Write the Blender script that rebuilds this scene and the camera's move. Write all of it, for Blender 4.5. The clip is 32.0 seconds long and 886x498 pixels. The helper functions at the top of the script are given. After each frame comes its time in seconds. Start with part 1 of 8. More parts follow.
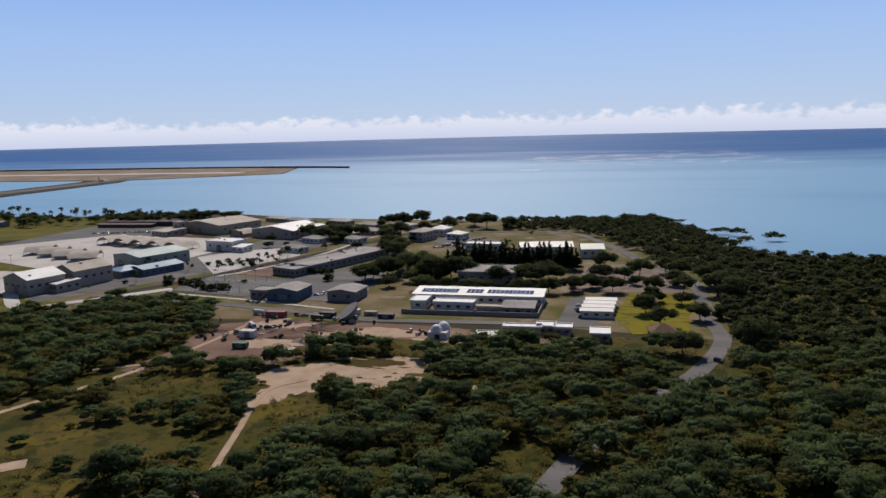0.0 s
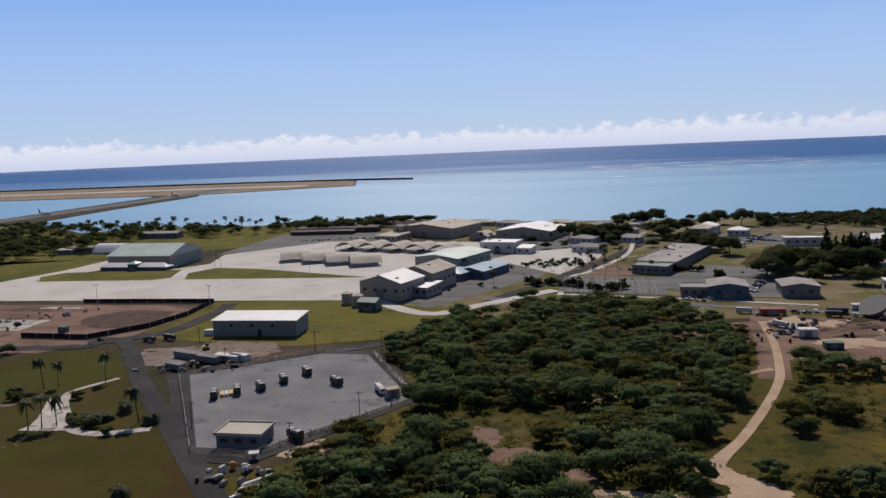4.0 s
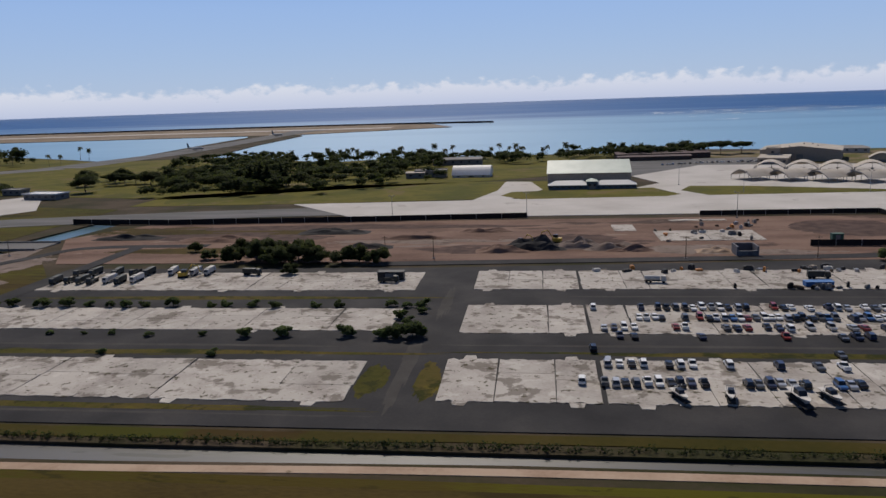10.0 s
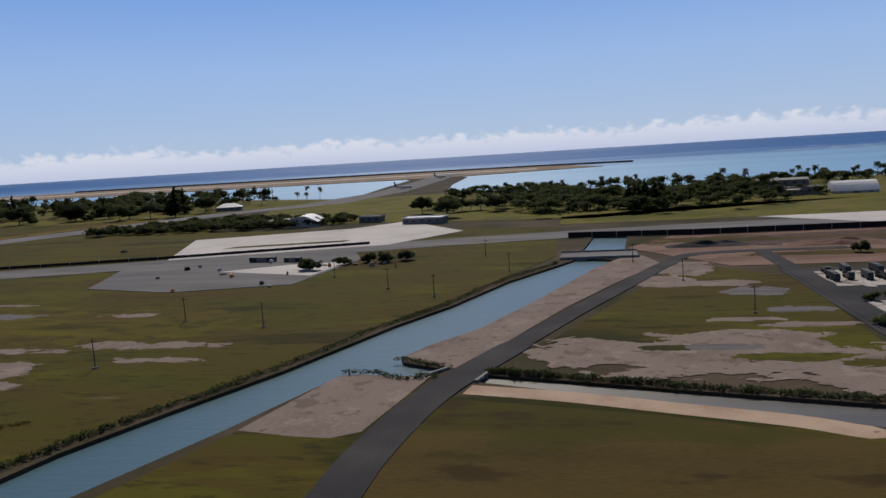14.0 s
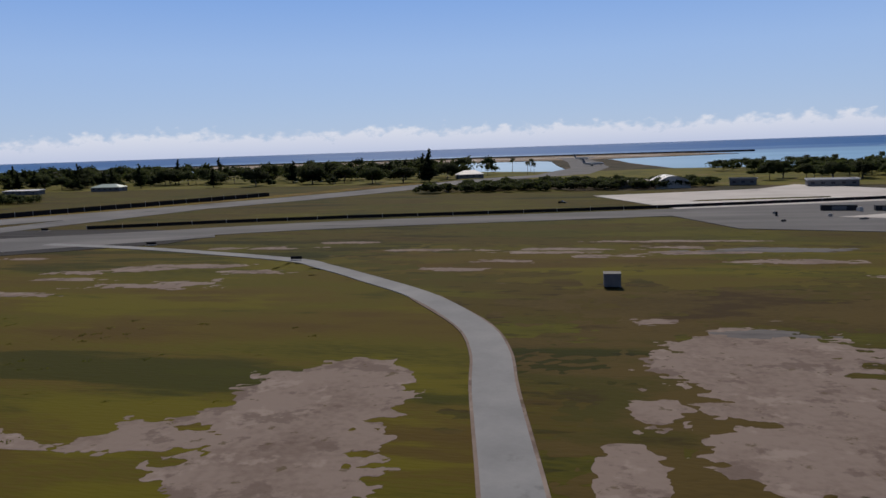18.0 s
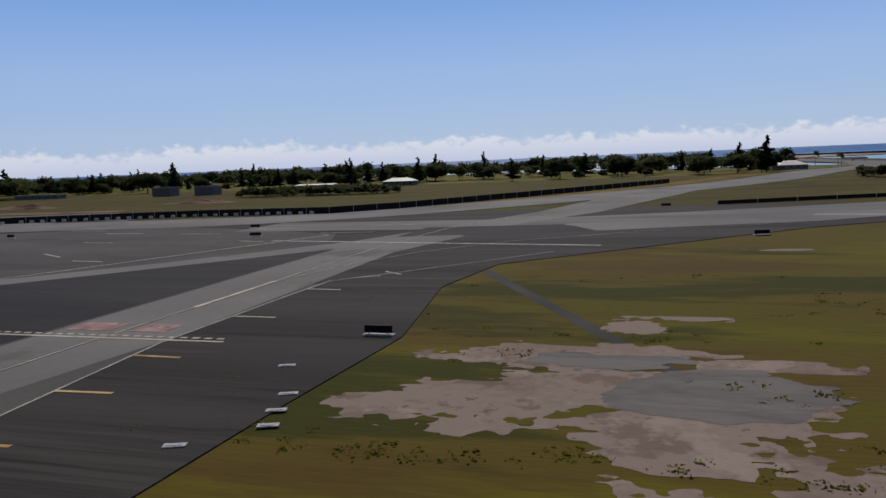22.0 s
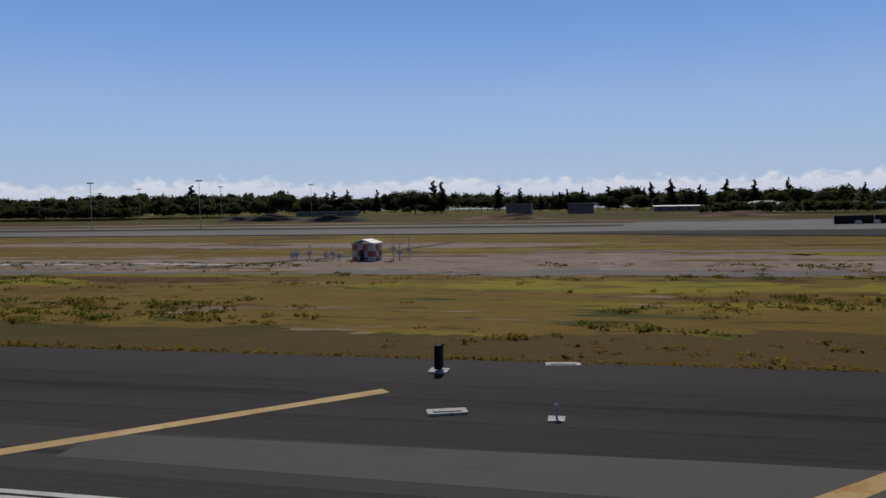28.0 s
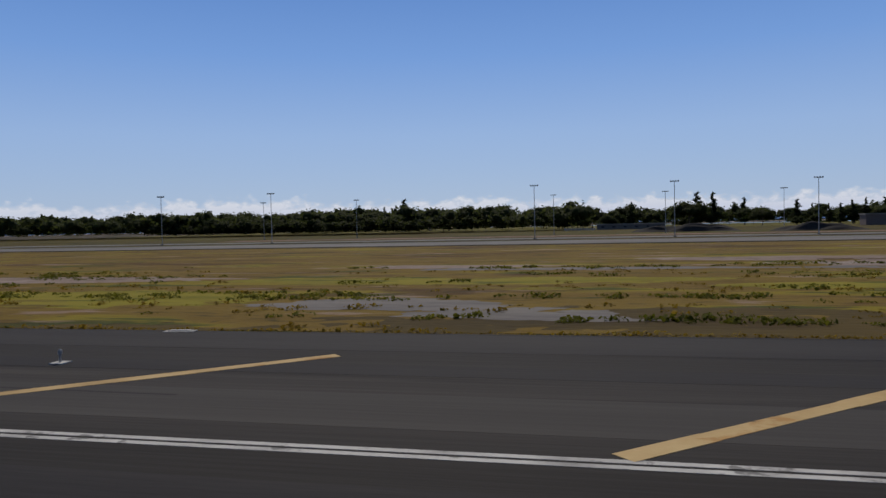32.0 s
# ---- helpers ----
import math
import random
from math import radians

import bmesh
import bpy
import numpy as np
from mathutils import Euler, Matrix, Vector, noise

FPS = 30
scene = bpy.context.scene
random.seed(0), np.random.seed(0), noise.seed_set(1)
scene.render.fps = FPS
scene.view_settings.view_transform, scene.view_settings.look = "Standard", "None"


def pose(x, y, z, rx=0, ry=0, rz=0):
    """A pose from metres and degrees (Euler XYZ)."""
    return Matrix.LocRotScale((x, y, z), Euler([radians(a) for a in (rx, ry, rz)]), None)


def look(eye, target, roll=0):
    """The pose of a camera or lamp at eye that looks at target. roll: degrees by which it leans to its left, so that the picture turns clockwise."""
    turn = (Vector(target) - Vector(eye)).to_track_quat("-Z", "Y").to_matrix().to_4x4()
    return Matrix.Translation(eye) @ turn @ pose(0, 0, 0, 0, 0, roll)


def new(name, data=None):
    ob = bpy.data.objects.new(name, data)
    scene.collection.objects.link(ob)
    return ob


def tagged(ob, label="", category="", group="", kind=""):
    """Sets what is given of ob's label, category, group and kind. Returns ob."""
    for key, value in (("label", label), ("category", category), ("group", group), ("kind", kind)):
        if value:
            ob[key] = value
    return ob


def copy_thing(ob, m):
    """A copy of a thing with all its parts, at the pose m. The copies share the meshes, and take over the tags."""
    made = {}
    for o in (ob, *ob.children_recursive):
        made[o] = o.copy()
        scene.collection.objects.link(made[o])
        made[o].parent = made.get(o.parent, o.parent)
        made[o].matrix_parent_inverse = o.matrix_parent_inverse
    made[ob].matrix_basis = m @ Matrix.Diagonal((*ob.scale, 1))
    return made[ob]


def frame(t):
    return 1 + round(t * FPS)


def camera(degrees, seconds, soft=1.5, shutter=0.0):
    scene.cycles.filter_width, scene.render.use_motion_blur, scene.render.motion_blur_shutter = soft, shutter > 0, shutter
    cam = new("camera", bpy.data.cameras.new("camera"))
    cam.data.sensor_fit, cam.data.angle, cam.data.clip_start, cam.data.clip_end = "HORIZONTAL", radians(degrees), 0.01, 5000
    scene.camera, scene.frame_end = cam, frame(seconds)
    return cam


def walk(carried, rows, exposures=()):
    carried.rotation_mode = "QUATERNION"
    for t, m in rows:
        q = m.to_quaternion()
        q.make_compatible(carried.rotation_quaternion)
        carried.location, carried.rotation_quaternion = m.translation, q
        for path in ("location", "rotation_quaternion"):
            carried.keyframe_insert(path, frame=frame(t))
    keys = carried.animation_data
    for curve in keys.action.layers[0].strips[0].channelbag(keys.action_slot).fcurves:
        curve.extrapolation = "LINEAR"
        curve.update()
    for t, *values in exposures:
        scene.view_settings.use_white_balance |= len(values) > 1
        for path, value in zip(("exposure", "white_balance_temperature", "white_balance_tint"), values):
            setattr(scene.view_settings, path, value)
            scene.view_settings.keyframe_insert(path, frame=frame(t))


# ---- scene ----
cam = camera(61.6, 32.0)

# seconds, x, y, z, yaw, pitch, roll: a landing along -x, looking out to the side
PATH = [
    (0, 0.07, 0.16, 57.38, 13.51, -8.98, -1.50),
    (0.5, -19.24, 0.16, 56.32, 13.99, -8.33, -2.92),
    (1, -38.55, 0.16, 55.27, 13.03, -8.82, -1.70),
    (1.5, -57.84, 0.17, 54.22, 11.97, -9.75, -1.57),
    (2, -77.11, 0.18, 53.19, 12.77, -9.37, -2.65),
    (2.5, -96.36, 0.18, 52.17, 12.18, -9.33, -2.17),
    (3, -115.58, 0.19, 51.18, 11.53, -9.54, -1.66),
    (3.5, -134.79, 0.20, 50.20, 12.25, -8.45, -1.50),
    (4, -153.97, 0.21, 49.22, 11.82, -7.73, -2.47),
    (4.5, -173.12, 0.22, 48.25, 13.42, -7.63, -1.58),
    (6.5, -249.19, 0.23, 44.37, 8.81, -8.33, -1.07),
    (7, -268.08, 0.22, 43.25, 7.91, -9.54, -0.05),
    (7.5, -286.94, 0.21, 42.10, 6.25, -8.56, -1.16),
    (8, -305.78, 0.20, 40.93, 5.05, -8.15, -0.91),
    (8.5, -324.60, 0.19, 39.75, 3.72, -7.73, -1.38),
    (9, -343.39, 0.18, 38.58, 4.73, -9.46, -1.02),
    (9.5, -362.15, 0.16, 37.42, 6.41, -11.04, -1.39),
    (10, -380.90, 0.13, 36.28, 7.65, -11.26, -1.96),
    (10.5, -399.62, 0.10, 35.13, 6.19, -11.14, -1.62),
    (11, -418.32, 0.07, 33.98, 7.00, -11.48, -1.74),
    (11.5, -437.00, 0.03, 32.83, 7.49, -11.43, -1.94),
    (12, -455.65, -0.02, 31.68, 10.60, -9.92, -3.00),
    (12.5, -474.28, -0.06, 30.53, 10.65, -9.50, -2.14),
    (13, -492.90, -0.11, 29.37, 12.09, -7.51, -2.90),
    (13.5, -511.49, -0.16, 28.22, 12.44, -7.17, -2.40),
    (14, -530.08, -0.21, 27.08, 11.14, -7.13, -3.53),
    (14.5, -548.64, -0.26, 25.94, 11.63, -7.53, -2.29),
    (16.5, -622.54, -0.47, 21.06, 10.75, -8.64, 1.28),
    (17, -640.94, -0.52, 20.04, 11.15, -7.72, -1.55),
    (17.5, -659.32, -0.57, 19.06, 12.80, -7.06, -1.49),
    (18, -677.69, -0.61, 18.12, 12.52, -7.64, -1.94),
    (18.5, -696.04, -0.65, 17.24, 12.46, -7.79, -2.26),
    (19, -714.37, -0.67, 16.40, 11.59, -8.12, -3.19),
    (19.5, -732.69, -0.69, 15.57, 11.99, -9.14, -0.46),
    (20, -751.00, -0.69, 14.76, 14.57, -6.53, -2.08),
    (20.5, -769.29, -0.68, 13.95, 14.15, -7.01, -1.77),
    (21, -787.58, -0.65, 13.17, 16.72, -6.94, -2.28),
    (21.5, -805.86, -0.61, 12.40, 16.97, -6.55, -1.84),
    (22, -824.14, -0.55, 11.65, 17.07, -6.63, -2.40),
    (22.5, -842.41, -0.47, 10.92, 16.48, -7.28, -1.79),
    (23, -860.68, -0.39, 10.20, 15.14, -6.81, -3.05),
    (23.5, -878.96, -0.29, 9.51, 15.86, -5.90, -3.53),
    (24, -897.24, -0.20, 8.86, 15.19, -4.70, -3.65),
    (24.5, -915.54, -0.10, 8.25, 16.80, -3.82, -4.09),
    (26.5, -988.74, 0.24, 6.15, 15.88, -5.33, -4.05),
    (27, -1006.49, 0.33, 5.80, 15.18, -4.69, -1.43),
    (27.5, -1024.56, 0.41, 5.48, 14.47, -4.65, -2.28),
    (28, -1042.59, 0.49, 5.17, 12.55, -3.46, -0.96),
    (28.5, -1060.87, 0.56, 4.85, 14.71, -3.55, -0.68),
    (29, -1078.91, 0.62, 4.57, 13.88, -3.27, -1.67),
    (29.5, -1096.97, 0.66, 4.31, 11.88, -2.74, -1.08),
    (30, -1115.26, 0.68, 4.09, 13.70, -2.38, -1.03),
    (30.5, -1133.40, 0.67, 3.92, 14.02, -2.17, -1.68),
    (31, -1151.18, 0.65, 3.82, 15.36, -3.69, -1.10),
    (31.5, -1168.68, 0.60, 3.70, 13.35, -3.35, -1.61),
    (32, -1186.82, 0.55, 3.60, 13.06, -1.85, -1.20),
]
walk(cam, [(t, pose(x, y, z + 0.15, 90 + pitch, 0, yaw) @ pose(0, 0, 0, 0, 0, roll)) for t, x, y, z, yaw, pitch, roll in PATH],
     exposures=((0, 0.13, 6500, 14), (4.5, 0.13, 6500, 14), (8, -0.07, 6400, 13), (20, -0.05, 6450, 13), (27, -0.13, 6500, 12.5), (32, -0.15, 6500, 12)))

# ---- daylight ----
SUN_YAW, SUN_UP = 12.0, 48.0
world = bpy.data.worlds.new("sky")
scene.world = world
world.use_nodes = True
wn, wl = world.node_tree.nodes, world.node_tree.links
sky = wn.new("ShaderNodeTexSky")
sky.sky_type, sky.sun_disc = "NISHITA", False
sky.sun_elevation, sky.sun_rotation = radians(SUN_UP), radians(-SUN_YAW)
sky.air_density, sky.dust_density, sky.ozone_density = 1.0, 0.1, 3.0
sky_co, sky_up, sky_low, sky_mix, sky_gain = (wn.new("ShaderNode" + k) for k in ("TexCoord", "SeparateXYZ", "ValToRGB", "Mix", "VectorMath"))
sky_mix.data_type, sky_mix.inputs[0].default_value = "RGBA", 0.8
sky_gain.operation, sky_gain.inputs["Scale"].default_value = "SCALE", 16.0
while len(sky_low.color_ramp.elements) < 5:
    sky_low.color_ramp.elements.new(0.5)
for e, (p, c) in zip(sky_low.color_ramp.elements, ((0.0, (0.44, 0.58, 0.80)), (0.12, (0.35, 0.53, 0.87)), (0.22, (0.20, 0.40, 0.84)), (0.34, (0.10, 0.26, 0.68)), (0.6, (0.06, 0.10, 0.22)))):
    e.position, e.color = p, (*c, 1)
wl.new(sky_co.outputs["Generated"], sky_up.inputs[0]), wl.new(sky_up.outputs["Z"], sky_low.inputs[0]), wl.new(sky_low.outputs[0], sky_gain.inputs[0])
wl.new(sky.outputs[0], sky_mix.inputs[6]), wl.new(sky_gain.outputs[0], sky_mix.inputs[7])
sky_turn, sky_side = wn.new("ShaderNodeMapRange"), wn.new("ShaderNodeVectorMath")  # the sky is deeper away from the sun
sky_turn.inputs["From Min"].default_value, sky_turn.inputs["From Max"].default_value, sky_turn.inputs["To Min"].default_value = -0.9, 0.7, 0.45
sky_side.operation = "SCALE"
wl.new(sky_up.outputs["Y"], sky_turn.inputs[0]), wl.new(sky_mix.outputs[2], sky_side.inputs[0]), wl.new(sky_turn.outputs[0], sky_side.inputs["Scale"])
wl.new(sky_side.outputs[0], wn["Background"].inputs[0])
wn["Background"].inputs[1].default_value = 0.06
sun = new("sun", bpy.data.lights.new("sun", "SUN"))
sun.data.energy, sun.data.angle, sun.data.color = 3.7, radians(0.5), (1.0, 0.915, 0.775)
sun.matrix_world = look((0, 0, 0), (math.sin(radians(SUN_YAW)), -math.cos(radians(SUN_YAW)), -math.tan(radians(SUN_UP))))

# ---- materials ----
def ramp(nodes, stops):
    r = nodes.new("ShaderNodeValToRGB")
    els = r.color_ramp.elements
    while len(els) < len(stops):
        els.new(0.5)
    for e, (p, c) in zip(els, stops):
        e.position, e.color = p, (*c, 1) if len(c) == 3 else c
    return r


def surface(name, colours, rough=0.8, scale=0.3, fine=6.0, bump=0.2, metal=0.0, detail=6.0, stretch=(1, 1, 1), per_object=0.0, soft=0.2, per_island=0.0, blots=()):
    """A two-scale mottled surface: colours from dark to light along a large noise, broken up by a fine one."""
    m = bpy.data.materials.new(name)
    m.use_nodes = True
    n, l = m.node_tree.nodes, m.node_tree.links
    b = n["Principled BSDF"]
    co, mp = n.new("ShaderNodeTexCoord"), n.new("ShaderNodeMapping")
    mp.inputs["Scale"].default_value = stretch
    l.new(co.outputs["Object"], mp.inputs["Vector"])
    big, small, add = n.new("ShaderNodeTexNoise"), n.new("ShaderNodeTexNoise"), n.new("ShaderNodeMath")
    big.inputs["Scale"].default_value, big.inputs["Detail"].default_value = scale, detail
    small.inputs["Scale"].default_value, small.inputs["Detail"].default_value = fine, 4.0
    add.operation = "MULTIPLY_ADD"
    add.inputs[1].default_value = soft
    l.new(mp.outputs[0], big.inputs["Vector"]), l.new(mp.outputs[0], small.inputs["Vector"])
    l.new(small.outputs[0], add.inputs[0]), l.new(big.outputs[0], add.inputs[2])
    k = len(colours)
    r = ramp(n, [(0.36 + 0.42 * i / max(1, k - 1), c) for i, c in enumerate(colours)])
    l.new(add.outputs[0], r.inputs[0])
    out = r.outputs[0]
    for shade, size, level, most in blots:
        spot, lim, mx = n.new("ShaderNodeTexNoise"), n.new("ShaderNodeMapRange"), n.new("ShaderNodeMix")
        spot.inputs["Scale"].default_value, spot.inputs["Detail"].default_value, spot.inputs["Roughness"].default_value = size, 9.0, 0.62
        lim.interpolation_type = "SMOOTHSTEP"
        lim.inputs["From Min"].default_value, lim.inputs["From Max"].default_value, lim.inputs["To Max"].default_value = level, level + 0.06, most
        mx.data_type = "RGBA"
        mx.inputs[7].default_value = (*shade, 1)
        l.new(mp.outputs[0], spot.inputs["Vector"]), l.new(spot.outputs[0], lim.inputs[0]), l.new(lim.outputs[0], mx.inputs[0]), l.new(out, mx.inputs[6])
        out = mx.outputs[2]
    for amount, node, socket in ((per_object, "ShaderNodeObjectInfo", "Random"), (per_island, "ShaderNodeNewGeometry", "Random Per Island")):
        if amount:
            oi, mr, mix = n.new(node), n.new("ShaderNodeMapRange"), n.new("ShaderNodeVectorMath")
            mix.operation = "SCALE"
            mr.inputs["To Min"].default_value, mr.inputs["To Max"].default_value = 1 - amount, 1 + amount
            l.new(oi.outputs[socket], mr.inputs[0]), l.new(out, mix.inputs[0]), l.new(mr.outputs[0], mix.inputs["Scale"])
            out = mix.outputs[0]
    l.new(out, b.inputs["Base Color"])
    b.inputs["Roughness"].default_value, b.inputs["Metallic"].default_value = rough, metal
    b.inputs["Specular IOR Level"].default_value = 0.08 if rough > 0.74 else 0.5
    if bump:
        bp = n.new("ShaderNodeBump")
        bp.inputs["Strength"].default_value, bp.inputs["Distance"].default_value = bump, 0.05
        l.new(small.outputs[0], bp.inputs["Height"]), l.new(bp.outputs[0], b.inputs["Normal"])
    return m


def plain(name, c, rough=0.5, metal=0.0, var=0.12, scale=1.5):
    d, u = tuple(v * (1 - var) for v in c), tuple(min(1, v * (1 + var)) for v in c)
    return surface(name, [d, c, u], rough, scale, 14.0, 0.05, metal)


M_LAND = surface("dry_ground", [(0.022, 0.020, 0.012), (0.032, 0.032, 0.013), (0.055, 0.042, 0.026), (0.08, 0.06, 0.042)], 0.95, 0.05, 1.2, 0.5)
M_SCRUB = surface("scrub_ground", [(0.022, 0.025, 0.004), (0.036, 0.038, 0.006), (0.054, 0.050, 0.008), (0.076, 0.058, 0.014)], 0.95, 0.06, 1.0, 0.6, soft=0.45, blots=(((0.115, 0.076, 0.046), 0.05, 0.62, 0.8), ((0.105, 0.082, 0.011), 0.06, 0.57, 0.8), ((0.022, 0.026, 0.005), 0.11, 0.53, 0.85), ((0.020, 0.022, 0.006), 0.5, 0.55, 0.7)))
M_LAWN = surface("mown_lawn", [(0.022, 0.020, 0.003), (0.034, 0.030, 0.004), (0.045, 0.036, 0.006), (0.056, 0.042, 0.010)], 0.95, 0.05, 1.2, 0.6, soft=0.3, blots=(((0.044, 0.046, 0.004), 0.03, 0.52, 0.8), ((0.045, 0.026, 0.008), 0.04, 0.54, 0.8), ((0.12, 0.095, 0.06), 0.10, 0.63, 0.8)))
M_FIELD = surface("airfield_grass", [(0.020, 0.023, 0.003), (0.034, 0.035, 0.004), (0.053, 0.049, 0.005), (0.057, 0.042, 0.007)], 0.95, 0.06, 2.2, 0.9, stretch=(0.35, 1.3, 1), soft=0.5, blots=(((0.070, 0.065, 0.005), 0.05, 0.53, 0.8), ((0.018, 0.021, 0.003), 0.045, 0.55, 0.8), ((0.042, 0.026, 0.008), 0.06, 0.58, 0.6), ((0.016, 0.014, 0.004), 0.5, 0.56, 0.55), ((0.11, 0.082, 0.06), 0.2, 0.66, 0.7)))
M_STRIP = surface("runway_strip_grass", [(0.045, 0.027, 0.006), (0.074, 0.046, 0.008), (0.105, 0.067, 0.010), (0.125, 0.084, 0.013)], 0.95, 0.16, 3.0, 1.0, stretch=(0.42, 1.6, 1), soft=0.5, blots=(((0.160, 0.132, 0.008), 0.10, 0.53, 0.85), ((0.050, 0.025, 0.009), 0.08, 0.54, 0.85), ((0.034, 0.045, 0.006), 0.2, 0.57, 0.9), ((0.022, 0.018, 0.006), 0.8, 0.57, 0.7), ((0.19, 0.14, 0.115), 0.18, 0.59, 0.85)))
M_BROWN = surface("brown_dry_grass", [(0.026, 0.018, 0.006), (0.040, 0.028, 0.008), (0.054, 0.038, 0.010), (0.066, 0.046, 0.012)], 0.95, 0.07, 2.2, 0.9, stretch=(0.5, 1.2, 1), soft=0.45, blots=(((0.040, 0.038, 0.005), 0.04, 0.53, 0.8), ((0.030, 0.018, 0.007), 0.08, 0.56, 0.7)))
M_GREEN = surface("green_grass", [(0.052, 0.056, 0.009), (0.090, 0.086, 0.013), (0.125, 0.105, 0.022)], 0.95, 0.08, 1.5, 0.5, soft=0.3, blots=(((0.13, 0.095, 0.048), 0.06, 0.56, 0.7), ((0.045, 0.055, 0.010), 0.04, 0.52, 0.6)))
M_EARTH = surface("bare_coral_earth", [(0.110, 0.082, 0.068), (0.148, 0.113, 0.095), (0.186, 0.147, 0.126)], 0.95, 0.14, 1.6, 0.8, soft=0.5, blots=(((0.094, 0.068, 0.056), 0.25, 0.55, 0.6), ((0.07, 0.055, 0.024), 0.7, 0.61, 0.7), ((0.25, 0.205, 0.178), 0.2, 0.56, 0.55)))
M_DIRT = surface("red_brown_dirt", [(0.085, 0.050, 0.038), (0.135, 0.085, 0.065), (0.19, 0.125, 0.097)], 0.95, 0.07, 1.2, 0.5, stretch=(0.6, 1.5, 1), soft=0.35, blots=(((0.042, 0.030, 0.025), 0.06, 0.56, 0.75), ((0.25, 0.19, 0.155), 0.08, 0.62, 0.65)))
M_SAND = surface("tan_track_sand", [(0.24, 0.165, 0.11), (0.32, 0.23, 0.165), (0.38, 0.285, 0.21)], 0.95, 0.2, 2.0, 0.5, soft=0.35, blots=(((0.07, 0.056, 0.022), 0.25, 0.64, 0.8),))
M_ASPH = surface("worn_asphalt", [(0.024, 0.023, 0.024), (0.034, 0.033, 0.034), (0.052, 0.049, 0.048)], 0.88, 0.10, 3.0, 0.2, blots=(((0.085, 0.078, 0.072), 0.12, 0.66, 0.6), ((0.035, 0.03, 0.012), 0.2, 0.68, 0.6)))
M_ASPHD = surface("dark_asphalt", [(0.016, 0.015, 0.017), (0.023, 0.022, 0.0235), (0.034, 0.032, 0.032)], 0.85, 0.12, 4.0, 0.2, stretch=(0.16, 1.6, 1))
M_ASPHM = surface("grey_taxiway_asphalt", [(0.088, 0.086, 0.086), (0.118, 0.115, 0.114), (0.155, 0.15, 0.147)], 0.88, 0.08, 3.0, 0.15, stretch=(0.3, 1.3, 1), blots=(((0.055, 0.053, 0.053), 0.12, 0.60, 0.6),))
M_RUN = surface("runway_asphalt", [(0.0165, 0.0153, 0.015), (0.0245, 0.023, 0.0224), (0.038, 0.0352, 0.0338)], 0.88, 0.09, 5.0, 0.3, stretch=(0.05, 1.3, 1), soft=0.3, blots=(((0.0115, 0.011, 0.0113), 0.28, 0.55, 0.7), ((0.056, 0.051, 0.047), 0.2, 0.58, 0.5)))
M_CONC = surface("stained_concrete", [(0.19, 0.165, 0.145), (0.28, 0.25, 0.225), (0.35, 0.32, 0.29), (0.40, 0.37, 0.335)], 0.92, 0.16, 2.5, 0.3, per_object=0.08, soft=0.4, blots=(((0.11, 0.092, 0.075), 0.22, 0.54, 0.7), ((0.055, 0.048, 0.025), 0.8, 0.59, 0.9), ((0.48, 0.45, 0.41), 0.3, 0.57, 0.6)))
M_APRON = surface("pale_apron_concrete", [(0.37, 0.345, 0.32), (0.43, 0.405, 0.38), (0.48, 0.455, 0.43)], 0.9, 0.06, 1.5, 0.15, blots=(((0.27, 0.25, 0.23), 0.09, 0.60, 0.55),))
M_LOT = surface("grey_lot_concrete", [(0.115, 0.114, 0.124), (0.148, 0.146, 0.156), (0.18, 0.178, 0.186)], 0.9, 0.12, 1.5, 0.1, soft=0.3, blots=(((0.075, 0.074, 0.08), 0.15, 0.58, 0.6), ((0.22, 0.216, 0.214), 0.12, 0.62, 0.6)))
M_WHITEP = surface("white_paint_line", [(0.22, 0.22, 0.22), (0.36, 0.36, 0.355), (0.46, 0.46, 0.45)], 0.8, 0.9, 7.0, 0.1, blots=(((0.10, 0.10, 0.10), 1.4, 0.60, 0.8),))
M_YELLP = surface("yellow_paint_line", [(0.27, 0.19, 0.085), (0.37, 0.265, 0.125), (0.44, 0.33, 0.17)], 0.8, 0.5, 6.0, 0.1, blots=(((0.30, 0.165, 0.055), 0.35, 0.55, 0.8), ((0.08, 0.07, 0.05), 2.5, 0.66, 0.8)))
M_CREAMP = surface("faded_cream_paint", [(0.25, 0.23, 0.185), (0.36, 0.335, 0.28), (0.43, 0.405, 0.35)], 0.8, 0.5, 6.0, 0.1, blots=(((0.09, 0.08, 0.07), 2.2, 0.62, 0.8),))
M_PINKP = surface("faded_red_paint", [(0.17, 0.085, 0.082), (0.23, 0.135, 0.128), (0.29, 0.21, 0.20)], 0.8, 0.6, 5.0, 0.1, blots=(((0.30, 0.28, 0.27), 0.9, 0.56, 0.8), ((0.08, 0.07, 0.07), 0.8, 0.6, 0.7)))
M_BLUEP = surface("blue_paint", [(0.035, 0.07, 0.25), (0.05, 0.10, 0.34), (0.07, 0.13, 0.4)], 0.7, 0.6, 5.0, 0.05)
M_ROCK = surface("dark_reef_rock", [(0.03, 0.03, 0.03), (0.06, 0.055, 0.05), (0.11, 0.10, 0.09)], 0.95, 0.1, 1.0, 0.5)
M_REEF = surface("reef_island_ground", [(0.14, 0.105, 0.07), (0.20, 0.155, 0.11), (0.26, 0.21, 0.16)], 0.95, 0.02, 0.3, 0.2)
